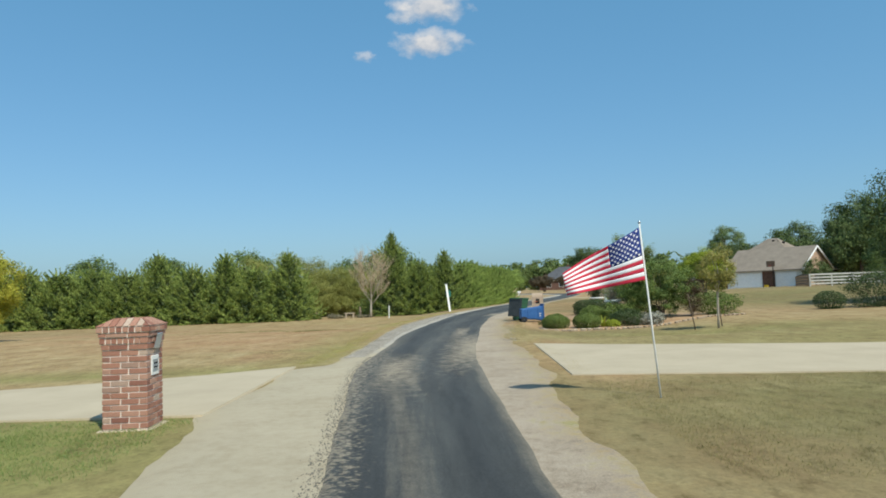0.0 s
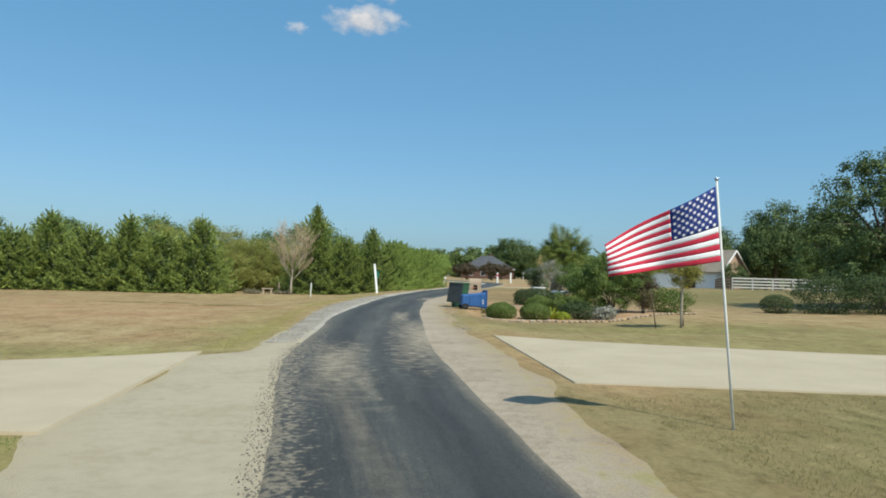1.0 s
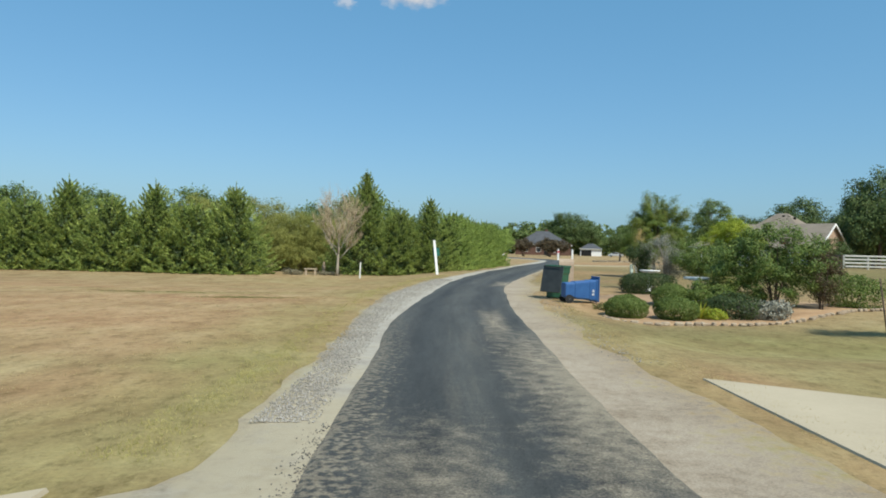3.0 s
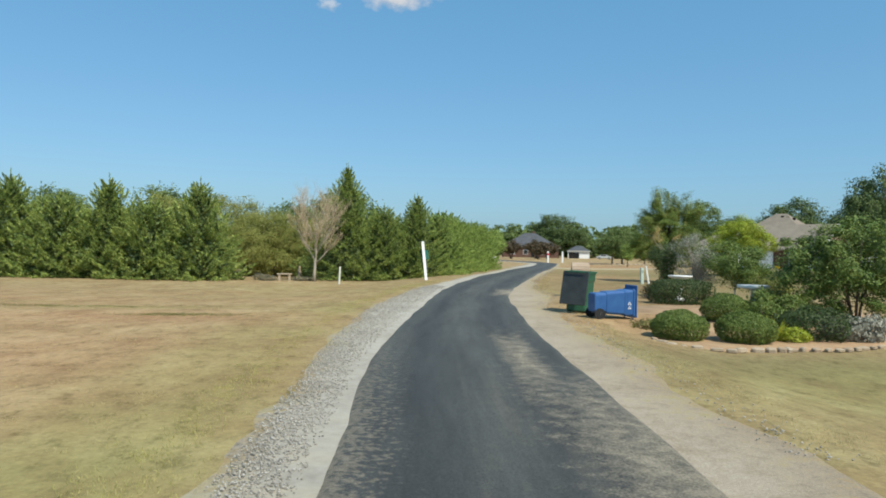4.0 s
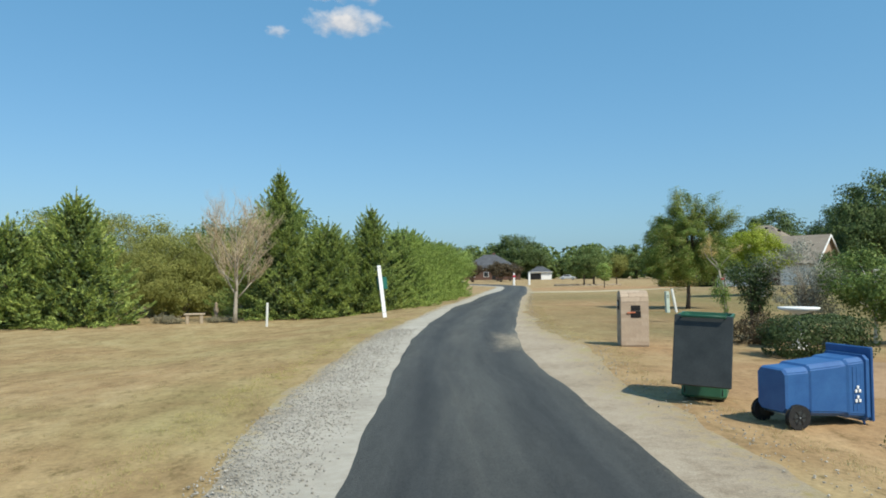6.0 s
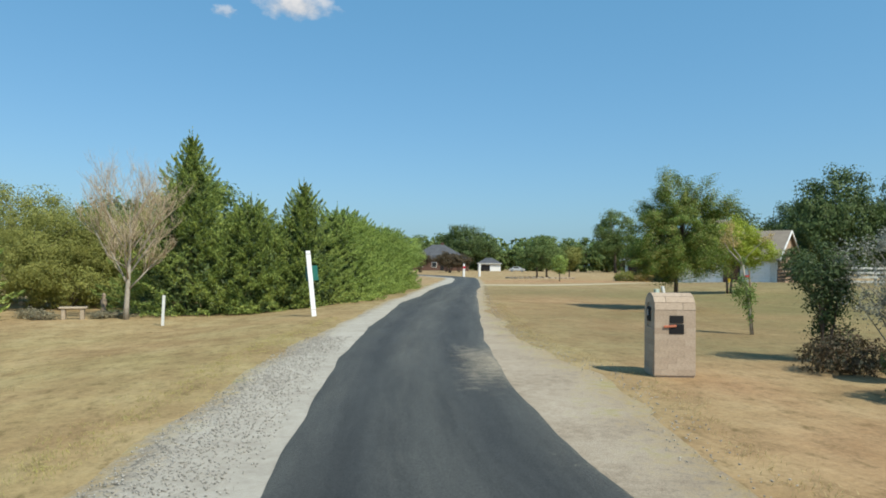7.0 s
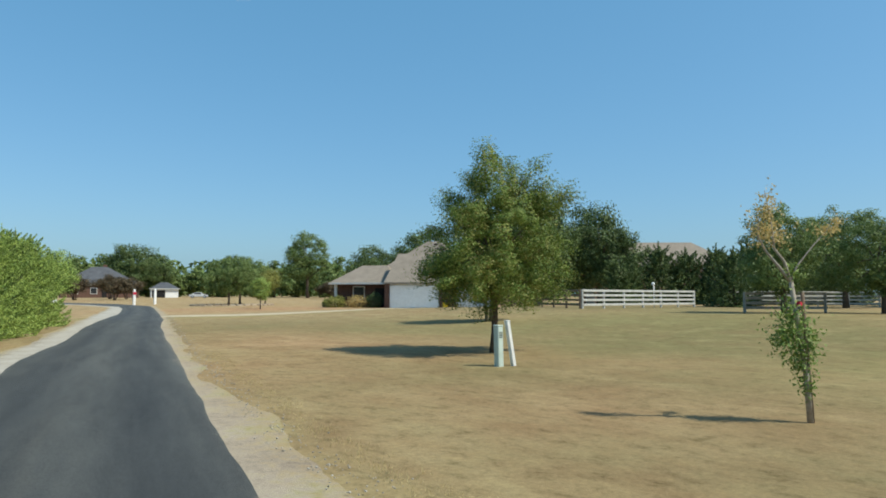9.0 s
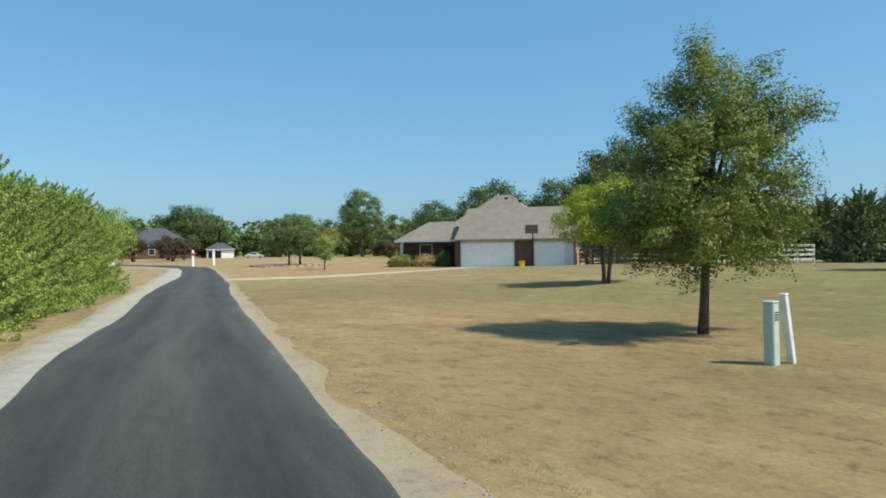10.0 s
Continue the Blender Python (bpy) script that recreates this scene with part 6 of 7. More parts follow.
place(turned("bird_bath", "white stone bird bath with a broad shallow bowl", "bird bath", [(0.2, -0.05), (0.2, 0.06), (0.09, 0.12), (0.08, 0.72), (0.16, 0.78), (0.40, 0.85), (0.42, 0.9), (0.38, 0.9), (0.15, 0.85)], M_WHITE, 24), 8.77, 38.7)
tb = turned("garden_table", "round white stone table among the shrubs", "table", [(0.18, -0.05), (0.18, 0.05), (0.08, 0.1), (0.08, 0.62), (0.5, 0.66), (0.5, 0.72), (0.1, 0.72)], M_WHITEOLD, 24)
place(tb, 8.2, 32.8)
tb.scale = (0.8, 0.8, 1.18)
place(turned("garden_urn", "small white urn at the bed", "urn", [(0.1, 0), (0.05, 0.06), (0.05, 0.12), (0.14, 0.25), (0.16, 0.4), (0.12, 0.4)], M_WHITE, 16), 7.3, 33.0)


# ---------------------------------------------------------------- fence
def fence(name, x0, y0, x1, y1, posts, label, h=1.28, rails=4, mat=None):
    mat = mat or M_FENCE
    f = empty(name, label, "fence")
    for i in range(posts):
        t = i / (posts - 1)
        x, y = x0 + (x1 - x0) * t, y0 + (y1 - y0) * t
        part("post", box(0.13, 0.13, h + 0.15, (x, y, height(x, y) - 0.1), 0.012), mat, f)
    turn = math.atan2(y1 - y0, x1 - x0)
    for i in range(posts - 1):
        ta, tb_ = i / (posts - 1), (i + 1) / (posts - 1)
        a = Vector((x0 + (x1 - x0) * ta, y0 + (y1 - y0) * ta))
        b = Vector((x0 + (x1 - x0) * tb_, y0 + (y1 - y0) * tb_))
        m = (a + b) / 2
        za, zb = height(a.x, a.y), height(b.x, b.y)
        for r in range(rails):
            bm = box((b - a).length - 0.02, 0.035, 0.15, (0, 0, 0), 0.006, Matrix.Rotation(-math.atan2(zb - za, (b - a).length), 4, "Y"))
            bm.transform(Matrix.Translation((m.x, m.y, (za + zb) / 2 + 0.2 + r * (h - 0.3) / (rails - 1))) @ Matrix.Rotation(turn, 4, "Z") @ Matrix.Translation((0, -0.085, 0)))
            part("rail", bm, mat, f)
    return f


fence("board_fence", 39.4, 72.8, 53.6, 72.9, 7, "white four-board fence in full sun")
fence("board_fence", 57.5, 72.5, 88.0, 52.0, 14, "white board fence running on behind the trees")
# this stretch carries the shade of the trees in its dark boards
fence("board_fence", 46.4, 89.0, 39.3, 72.9, 9, "board fence whose dark tone stands in for tree shade", mat=M_STAKE)
fence("board_fence", 43.2, 58.5, 39.0, 61.0, 3, "short weathered board fence on the east lawn", h=1.1, mat=M_WOOD)


def lamp_post():
    p = empty("lamp_post", "slim white lamp post behind the fence", "lamp post")
    tubes("pole", [([(0, 0, -0.1), (0, 0, 1.75)], [0.05, 0.045], 8)], M_WHITEOLD, p)
    bm = bmesh.new()
    bmesh.ops.create_uvsphere(bm, u_segments=12, v_segments=8, radius=0.13, matrix=Matrix.Translation((-0.1, 0, 1.82)))
    part("lantern", bm, M_WHITE, p, "white globe lantern", True)
    return p


place(lamp_post(), 48.0, 72.9)


# ---------------------------------------------------------------- houses
def hip_roof(parent, x0, y0, x1, y1, eave, peak, mat, over=0.4, ridge=0.35, along="x", name="roof", thick=0.18, label=""):
    """A hip roof over a rectangle; ridge: share of the long side that stays level."""
    a, b, c, d = x0 - over, y0 - over, x1 + over, y1 + over
    mx, my = (a + c) / 2, (b + d) / 2
    if along == "x":
        r0, r1 = (mx - (c - a) * ridge / 2, my), (mx + (c - a) * ridge / 2, my)
    else:
        r0, r1 = (mx, my - (d - b) * ridge / 2), (mx, my + (d - b) * ridge / 2)
    v = [(a, b, eave), (c, b, eave), (c, d, eave), (a, d, eave), (*r0, peak), (*r1, peak)]
    if along == "x":
        fs = [(0, 1, 5, 4), (1, 2, 5), (2, 3, 4, 5), (3, 0, 4)]
    else:
        fs = [(0, 1, 4), (1, 2, 5, 4), (2, 3, 5), (3, 0, 4, 5)]
    fs.append((3, 2, 1, 0))
    ob = mesh_ob(name, v, fs, mat, parent)
    bm = bmesh.new()
    for p, q in ((v[0], v[1]), (v[1], v[2]), (v[2], v[3]), (v[3], v[0])):
        l = (Vector(q) - Vector(p)).length
        e = box(l, 0.05, thick, (0, 0, 0))
        e.transform(Matrix.Translation(((p[0] + q[0]) / 2, (p[1] + q[1]) / 2, eave - thick + 0.02)) @ Matrix.Rotation(math.atan2(q[1] - p[1], q[0] - p[0]), 4, "Z"))
        tmp = bpy.data.meshes.new("tmp")
        e.to_mesh(tmp)
        e.free()
        bm.from_mesh(tmp)
        bpy.data.meshes.remove(tmp)
    part("fascia", bm, M_WHITEOLD, ob)
    return tagged(ob, label) if label else ob


def garage_door(parent, x, w, h, y):
    d = part("garage_door", box(w, 0.06, h, (x + w / 2, y, 0), 0.01), M_WHITE, parent, "white panelled garage door")
    rows, cols = 4, max(4, round(w / 0.62))
    for r in range(rows):
        for c in range(cols):
            part("panel", box(w / cols - 0.12, 0.02, h / rows - 0.14, (x + (c + 0.5) * w / cols, y - 0.034, r * h / rows + 0.07), 0.008), M_WHITE, d)
    return d


def main_house():
    h = empty("brick_house", "low brick house with grey hipped roof and white garage doors", "house")
    # garage block, doors in the shaded front (-y), gable to +x
    EV, RG = 2.6, 5.75
    gx0, gx1, gd = -0.45, 10.9, 8.6
    part("wall", box(gx1 - gx0, gd, EV + 0.05, ((gx0 + gx1) / 2, gd / 2 + 0.02, -0.1)), M_WHITEOLD, h, "pale painted front wall")
    part("pier", box(0.5, 0.3, EV, (-0.2, -0.02, -0.05), 0.01), M_HBRICK, h, "brown brick pier")
    garage_door(h, 0.08, 5.25, 2.35, -0.02)
    part("pier", box(1.75, 0.14, EV, (6.3, -0.02, -0.05), 0.01), M_HBRICK, h, "brown brick pier between the doors")
    garage_door(h, 7.3, 2.9, 2.35, -0.02)
    v = [(gx0, -0.4, EV - 0.1), (gx1 + 0.3, -0.4, EV - 0.1), (gx1 + 0.3, gd + 0.4, EV - 0.1), (gx0, gd + 0.4, EV - 0.1), (gx0, gd / 2, RG), (gx1 + 0.3, gd / 2, RG)]
    up = [(a, b, c + 0.16) for a, b, c in v]
    rf = mesh_ob("roof", v + up, [(6, 7, 11, 10), (9, 10, 11, 8), (0, 4, 5, 1), (3, 2, 5, 4), (0, 1, 7, 6), (2, 3, 9, 8), (1, 5, 11, 7), (5, 2, 8, 11), (0, 6, 10, 4), (4, 10, 9, 3)], M_ROOF, h)
    tagged(rf, "grey-brown shingle roof with a gable end")
    mesh_ob("gable", [(gx1, 0.05, EV - 0.12), (gx1, gd - 0.05, EV - 0.12), (gx1, gd / 2, RG - 0.05), (gx1 - 0.2, 0.05, EV - 0.12), (gx1 - 0.2, gd - 0.05, EV - 0.12), (gx1 - 0.2, gd / 2, RG - 0.05)], [(0, 1, 2), (5, 4, 3), (0, 3, 4, 1), (1, 4, 5, 2), (2, 5, 3, 0)], M_TANBRICK, h)
    part("end_wall", box(0.12, gd - 0.1, EV, (gx1 + 0.06, gd / 2, -0.1)), M_TANBRICK, h, "tan brick end wall")
    for s in (-1, 1):
        ln = math.hypot(gd / 2 + 0.4, RG - EV + 0.1)
        bm = box(0.07, ln, 0.26, (0, 0, -0.13), 0.01)
        bm.transform(Matrix.Translation((gx1 + 0.36, gd / 2 + s * (gd / 4 + 0.2), (RG + EV) / 2 - 0.02)) @ Matrix.Rotation(-s * math.atan2(RG - EV + 0.1, gd / 2 + 0.4), 4, "X"))
        part("rake_board", bm, M_WHITE, rf, "white rake board")
    w = part("window", box(0.1, 1.2, 1.2, (gx1 + 0.1, 6.4, 0.95), 0.01), M_WHITE, h)
    part("pane", box(0.02, 1.0, 1.0, (gx1 + 0.16, 6.4, 1.05)), M_GLASS, w)
    # main block under the high hip
    part("wall", box(13.5, 11.6, EV, (2.0, 10.4, -0.1)), M_HBRICK, h)
    hip_roof(h, -4.8, 4.2, 8.8, 16.2, EV, 7.7, M_ROOF, 0.4, 0.1, label="high grey-brown hipped shingle roof")
    for k in range(3):
        part("roof_vent", box(0.34, 0.34, 0.3, (2.4 + 0.75 * k, 9.7, 7.1 - 0.16 * k), 0.04), M_DARK, h, "small dark roof vent")
    # left wing with the porch
    part("wall", box(6.6, 6.5, EV, (-3.8, 6.4, -0.1)), M_HBRICK, h)
    hip_roof(h, -7.2, 2.0, -0.3, 9.8, EV + 0.05, 4.7, M_ROOF, 0.35, 0.4, label="lower grey-brown hipped roof over the porch")
    part("porch_post", box(0.24, 0.24, EV, (-6.9, 2.1, -0.05), 0.01), M_WHITEOLD, h, "pale porch post")
    part("pier", box(0.6, 0.5, EV, (-0.75, 2.0, -0.05), 0.01), M_HBRICK, h)
    w = part("window", box(1.4, 0.1, 1.5, (-4.6, 3.12, 0.8), 0.01), M_WHITEOLD, h)
    part("pane", box(1.2, 0.02, 1.3, (-4.6, 3.06, 0.9)), M_GLASS, w)
    part("door", box(1.0, 0.08, 2.1, (-2.2, 3.12, 0), 0.01), M_DARK, h, "dark front door")
    return h


TURN_H = math.degrees(math.atan2(-0.8, 0.6))
house = main_house()
house.matrix_basis = pose(42.4, 101.0, height(44, 100) + 0.02, 0, 0, TURN_H)
hm = house.matrix_basis


def by_house(ob, x, y, turn=0.0):
    p = hm @ Vector((x, y, 0))
    ob.matrix_basis = on_ground(p.x, p.y, turn)
    return ob


HB_ = "shrubs at the house"
by_house(shrub("dry straw-coloured shrub before the porch", 1.2, 0.8, 1.2, 121, L_OLIVE, 0.14, 1800, group=HB_, rough=0.3), -6.4, 0.9)
by_house(shrub("orange-tinged shrub before the porch", 1.3, 0.8, 1.2, 122, L_GOLD, 0.13, 1500, group=HB_, rough=0.35), -3.9, 0.9)
by_house(shrub("dark shrub at the porch corner", 0.9, 0.8, 1.6, 123, L_DARK, 0.12, 1800, group=HB_), -1.8, 0.6)
by_house(shrub("dark low shrub at the porch corner", 0.6, 0.5, 0.8, 124, L_DARK, 0.12, 900, group=HB_), -7.6, 1.4)
by_house(broadleaf("dark green tree at the gable end", 3.6, [(0, 0, 2.2, 1.8, 1.6, 1.5)], 125, L_OAK, 90, 50, 0.16, 0.5, 0.09, 0.8), 12.6, 0.2)
by_house(shrub("dark hedge mass at the gable end", 2.0, 1.2, 1.8, 126, L_DARK, 0.16, 2600, "hedge", "hedge", 0.2), 14.5, 0.5)
hyd = turned("yellow_bucket", "bright yellow plastic bucket by the garage pier", "bucket", [(0.22, 0), (0.24, 0.1), (0.3, 0.55), (0.32, 0.56), (0.27, 0.54)], M_YELLOW, 20)
by_house(hyd, 6.2, -0.6)


def basketball_hoop():
    p = empty("basketball_hoop", "dark basketball hoop on a pole by the garage", "basketball hoop")
    tubes("pole", [([(0, 0, -0.1), (0, 0, 3.1), (0, -0.5, 3.4)], [0.07, 0.06, 0.05], 8)], M_BLACK, p)
    part("backboard", box(1.2, 0.05, 0.8, (0, -0.55, 3.05), 0.01), M_STAKE, p, "dark backboard")
    part("hoop", disc(0.22, 0.03, 16, Matrix.Translation((0, -0.85, 3.15))), M_RED, p)
    return p


by_house(basketball_hoop(), 7.25, -0.55, TURN_H)


def far_house():
    h = empty("far_house", "dark-roofed brick house beyond the bend", "house")
    part("wall", box(17, 10, 3.3, (0, 5, -0.2)), M_HBRICK, h)
    hip_roof(h, -8.5, 0, 8.5, 10, 3.2, 7.6, M_SLATE, 0.5, 0.2, label="dark slate-coloured hipped roof")
    part("chimney", box(0.9, 0.9, 2.2, (1.2, 6.0, 6.0), 0.02), M_HBRICK, h)
    for x in (-5.5, -1.5, 3.0):
        w = part("window", box(1.5, 0.12, 1.5, (x, -0.02, 0.9), 0.01), M_WHITEOLD, h)
        part("pane", box(1.3, 0.02, 1.3, (x, -0.09, 1.0)), M_GLASS, w)
    part("door", box(1.1, 0.1, 2.2, (0.8, -0.02, 0)), M_DARK, h)
    return h


fh = far_house()
fh.matrix_basis = pose(40.6, 222.0, height(40, 222), 0, 0, -8)


def far_garage():
    g = empty("detached_garage", "white detached garage with one open dark bay", "garage")
    part("wall", box(9.6, 7, 2.9, (0, 3.6, -0.2)), M_WHITE, g)
    # no room behind: the bay's inner shade is a dark panel
    part("bay", box(4.6, 0.1, 2.2, (-2.1, 0.07, 0), 0.01), M_DARK, g, "dark panel standing in for the unlit open bay")
    part("lintel", box(9.8, 0.14, 0.5, (0, 0.02, 2.2), 0.01), M_WHITE, g)
    hip_roof(g, -4.8, 0, 4.8, 7.2, 2.75, 4.7, M_SLATE, 0.45, 0.25, label="dark hipped garage roof")
    return g


fg = far_garage()
fg.matrix_basis = pose(57.3, 228.0, height(57, 228), 0, 0, -14)
fg.scale = (0.7, 0.86, 0.86)


def back_house(x, y, turn, w, d, ev, pk, roof, wall, label, chimney):
    h = empty("back_house", label, "house")
    part("wall", box(w, d, ev + 0.2, (0, d / 2, -0.2)), wall, h)
    hip_roof(h, -w / 2, 0, w / 2, d, ev, pk, roof, 0.4, 0.5)
    if chimney:
        part("chimney", box(1.3, 0.9, pk - ev + 1.2, (-w * 0.34, d / 2, ev + 0.2), 0.02), M_HBRICK, h, "brown brick chimney")
    for k in (-0.3, 0.05, 0.3):
        wn_ = part("window", box(1.5, 0.12, 1.5, (k * w, -0.02, ev - 1.9), 0.01), M_WHITEOLD, h)
        part("pane", box(1.3, 0.02, 1.3, (k * w, -0.09, ev - 1.8)), M_GLASS, wn_)
    h.matrix_basis = pose(x, y, height(x, y), 0, 0, turn)
    return h


back_house(97.0, 104.0, -42, 22, 11, 6.2, 10.2, M_ROOF, M_TANBRICK, "two-storey tan house showing over the trees", True)
back_house(90.0, 170.0, -20, 12, 8, 2.6, 4.6, M_SLATE, M_HBRICK, "small grey-roofed house among the trees", False)


def gate_post(label, x, y, sign):
    g = empty("gate_post", label, "gate post", "white gate posts")
    part("shaft", box(0.3, 0.3, 1.8, (0, 0, -0.1), 0.015), M_WHITE, g)
    part("cap", box(0.36, 0.36, 0.1, (0, 0, 1.7), 0.02), M_WHITE, g)
    bm = bmesh.new()
    bmesh.ops.create_uvsphere(bm, u_segments=12, v_segments=8, radius=0.15, matrix=Matrix.Translation((0, 0, 1.92)))
    part("ball", bm, M_WHITE, g, "", True)
    if sign:
        part("board", box(0.42, 0.03, 0.34, (0, -0.18, 1.35), 0.01), M_RED, g, "small red board")
    return place(g, x, y)


gate_post("white gate post with a small red board", 26.6, 137.0, True)
gate_post("white gate post with a ball top", 29.6, 138.4, False)


def parked_car():
    c = empty("parked_car", "pale silver saloon parked before the trees", "car")
    prof = [(-2.2, 0.35), (-2.25, 0.75), (-1.5, 0.88), (-0.9, 1.36), (0.5, 1.4), (1.1, 0.95), (2.1, 0.8), (2.25, 0.5), (2.2, 0.35)]
    bm = bmesh.new()
    a = [bm.verts.new((x, -0.85 + (0.12 if z > 1.2 else 0), z)) for x, z in prof]
    b = [bm.verts.new((x, 0.85 - (0.12 if z > 1.2 else 0), z)) for x, z in prof]
    bm.faces.new(a)
    bm.faces.new(b)
    for k in range(len(prof)):
        n = (k + 1) % len(prof)
        bm.faces.new((a[k], a[n], b[n], b[k]))
    bmesh.ops.bevel(bm, geom=bm.edges[:], offset=0.05, segments=2, affect="EDGES")
    part("body", bm, M_CARP, c)
    for s in (-1, 1):
        part("side_window", box(1.5, 0.02, 0.34, (-0.25, s * 0.83, 0.95), 0.005), M_GLASS, c)
        for x in (-1.4, 1.35):
            wl = part("wheel", disc(0.32, 0.2, 20, Matrix.Translation((x, s * 0.78, 0.32)) @ Matrix.Rotation(radians(90), 4, "X")), M_BLACK, c)
            part("rim", disc(0.19, 0.21, 14, Matrix.Translation((x, s * 0.78, 0.32)) @ Matrix.Rotation(radians(90), 4, "X")), M_STEEL, wl)
    return c


car = parked_car()
place(car, 59.0, 207.0, -18)


def white_box():
    b = empty("white_mailbox", "white metal mailbox on a post by the hedge", "mailbox")
    part("post", box(0.1, 0.1, 1.1, (0, 0, -0.1), 0.01), M_WHITEOLD, b)
    bm = bmesh.new()
    prof = [(-0.1, 1.0), (-0.1, 1.15)] + [(-0.1 * math.cos(math.pi * k / 6), 1.15 + 0.1 * math.sin(math.pi * k / 6)) for k in range(1, 6)] + [(0.1, 1.15), (0.1, 1.0)]
    a = [bm.verts.new((x, -0.27, z)) for x, z in prof]
    c = [bm.verts.new((x, 0.27, z)) for x, z in prof]
    bm.faces.new(a)
    bm.faces.new(c)
    for k in range(len(prof)):
        n = (k + 1) % len(prof)
        bm.faces.new((a[k], a[n], c[n], c[k]))
    part("box", bm, M_WHITE, b)
    return b


place(white_box(), 11.0, 97.5, 70)


# ---------------------------------------------------------------- sky
def cloud(x, y, z, w, h, seed, soft):
    """A small fair-weather cloud, a plain distant backdrop with a broken soft outline."""
    m, nt, p = material("cloud_vapour", 1.0)
    co = nt.nodes.new("ShaderNodeTexCoord")
    ln = nt.nodes.new("ShaderNodeVectorMath")
    ln.operation = "LENGTH"
    nt.links.new(co.outputs["Object"], ln.inputs[0])
    mp = nt.nodes.new("ShaderNodeMapping")
    mp.inputs["Location"].default_value = (seed, seed * 0.7, 0)
    mp.inputs["Scale"].default_value = (1.0, h / w * 1.3, 1)
    nt.links.new(co.outputs["Object"], mp.inputs[0])
    n = nt.nodes.new("ShaderNodeTexNoise")
    n.inputs["Scale"].default_value, n.inputs["Detail"].default_value, n.inputs["Roughness"].default_value = 2.6, 5, 0.55
    nt.links.new(mp.outputs[0], n.inputs["Vector"])
    f = maths(nt, "SUBTRACT", maths(nt, "ADD", 1.0, maths(nt, "MULTIPLY", maths(nt, "SUBTRACT", n.outputs["Fac"], 0.5), 1.45)), maths(nt, "MULTIPLY", ln.outputs["Value"], 1.3))
    f = maths(nt, "MULTIPLY", maths(nt, "MULTIPLY", f, 1.5, True), soft)
    em = nt.nodes.new("ShaderNodeEmission")
    sepz = nt.nodes.new("ShaderNodeSeparateXYZ")
    nt.links.new(co.outputs["Object"], sepz.inputs[0])
    # sunlit top and greyer underside are painted into the glowing colour
    tone = maths(nt, "ADD", maths(nt, "MULTIPLY", sepz.outputs[1], 0.35), n.outputs["Fac"])
    nt.links.new(ramp(nt, tone, [(0.25, (0.46, 0.52, 0.60)), (0.62, (0.80, 0.79, 0.78))]), em.inputs[0])
    tr = nt.nodes.new("ShaderNodeBsdfTransparent")
    mx = nt.nodes.new("ShaderNodeMixShader")
    nt.links.new(f, mx.inputs[0])
    nt.links.new(tr.outputs[0], mx.inputs[1])
    nt.links.new(em.outputs[0], mx.inputs[2])
    nt.links.new(mx.outputs[0], nt.nodes["Material Output"].inputs[0])
    ob = mesh_ob("cloud", [(-1, -1, 0), (1, -1, 0), (1, 1, 0), (-1, 1, 0)], [(0, 1, 2, 3)], m)
    ob.matrix_basis = look((x, y, z), (0, 0, 0)) @ Matrix.Rotation(math.pi, 4, "Y") @ Matrix.Diagonal((w / 2, h / 2, 1, 1))
    ob.visible_shadow = False
    return tagged(ob, "small white fair-weather cloud", "cloud", "clouds", "structure")


# two clouds ahead, one farther to the right, at about two kilometres
CLOUDS = [
    (-7, 2062, 768, 315, 123, 1.3, 0.95),
    (0, 2022, 868, 346, 131, 4.1, 0.95),
    (-210, 2064, 732, 100, 50, 7.7, 0.50),
    (725, 1889, 865, 169, 65, 9.2, 0.70),
    (-92, 2033, 836, 131, 54, 3.3, 0.50),
]
for c in CLOUDS:
    cloud(*c)


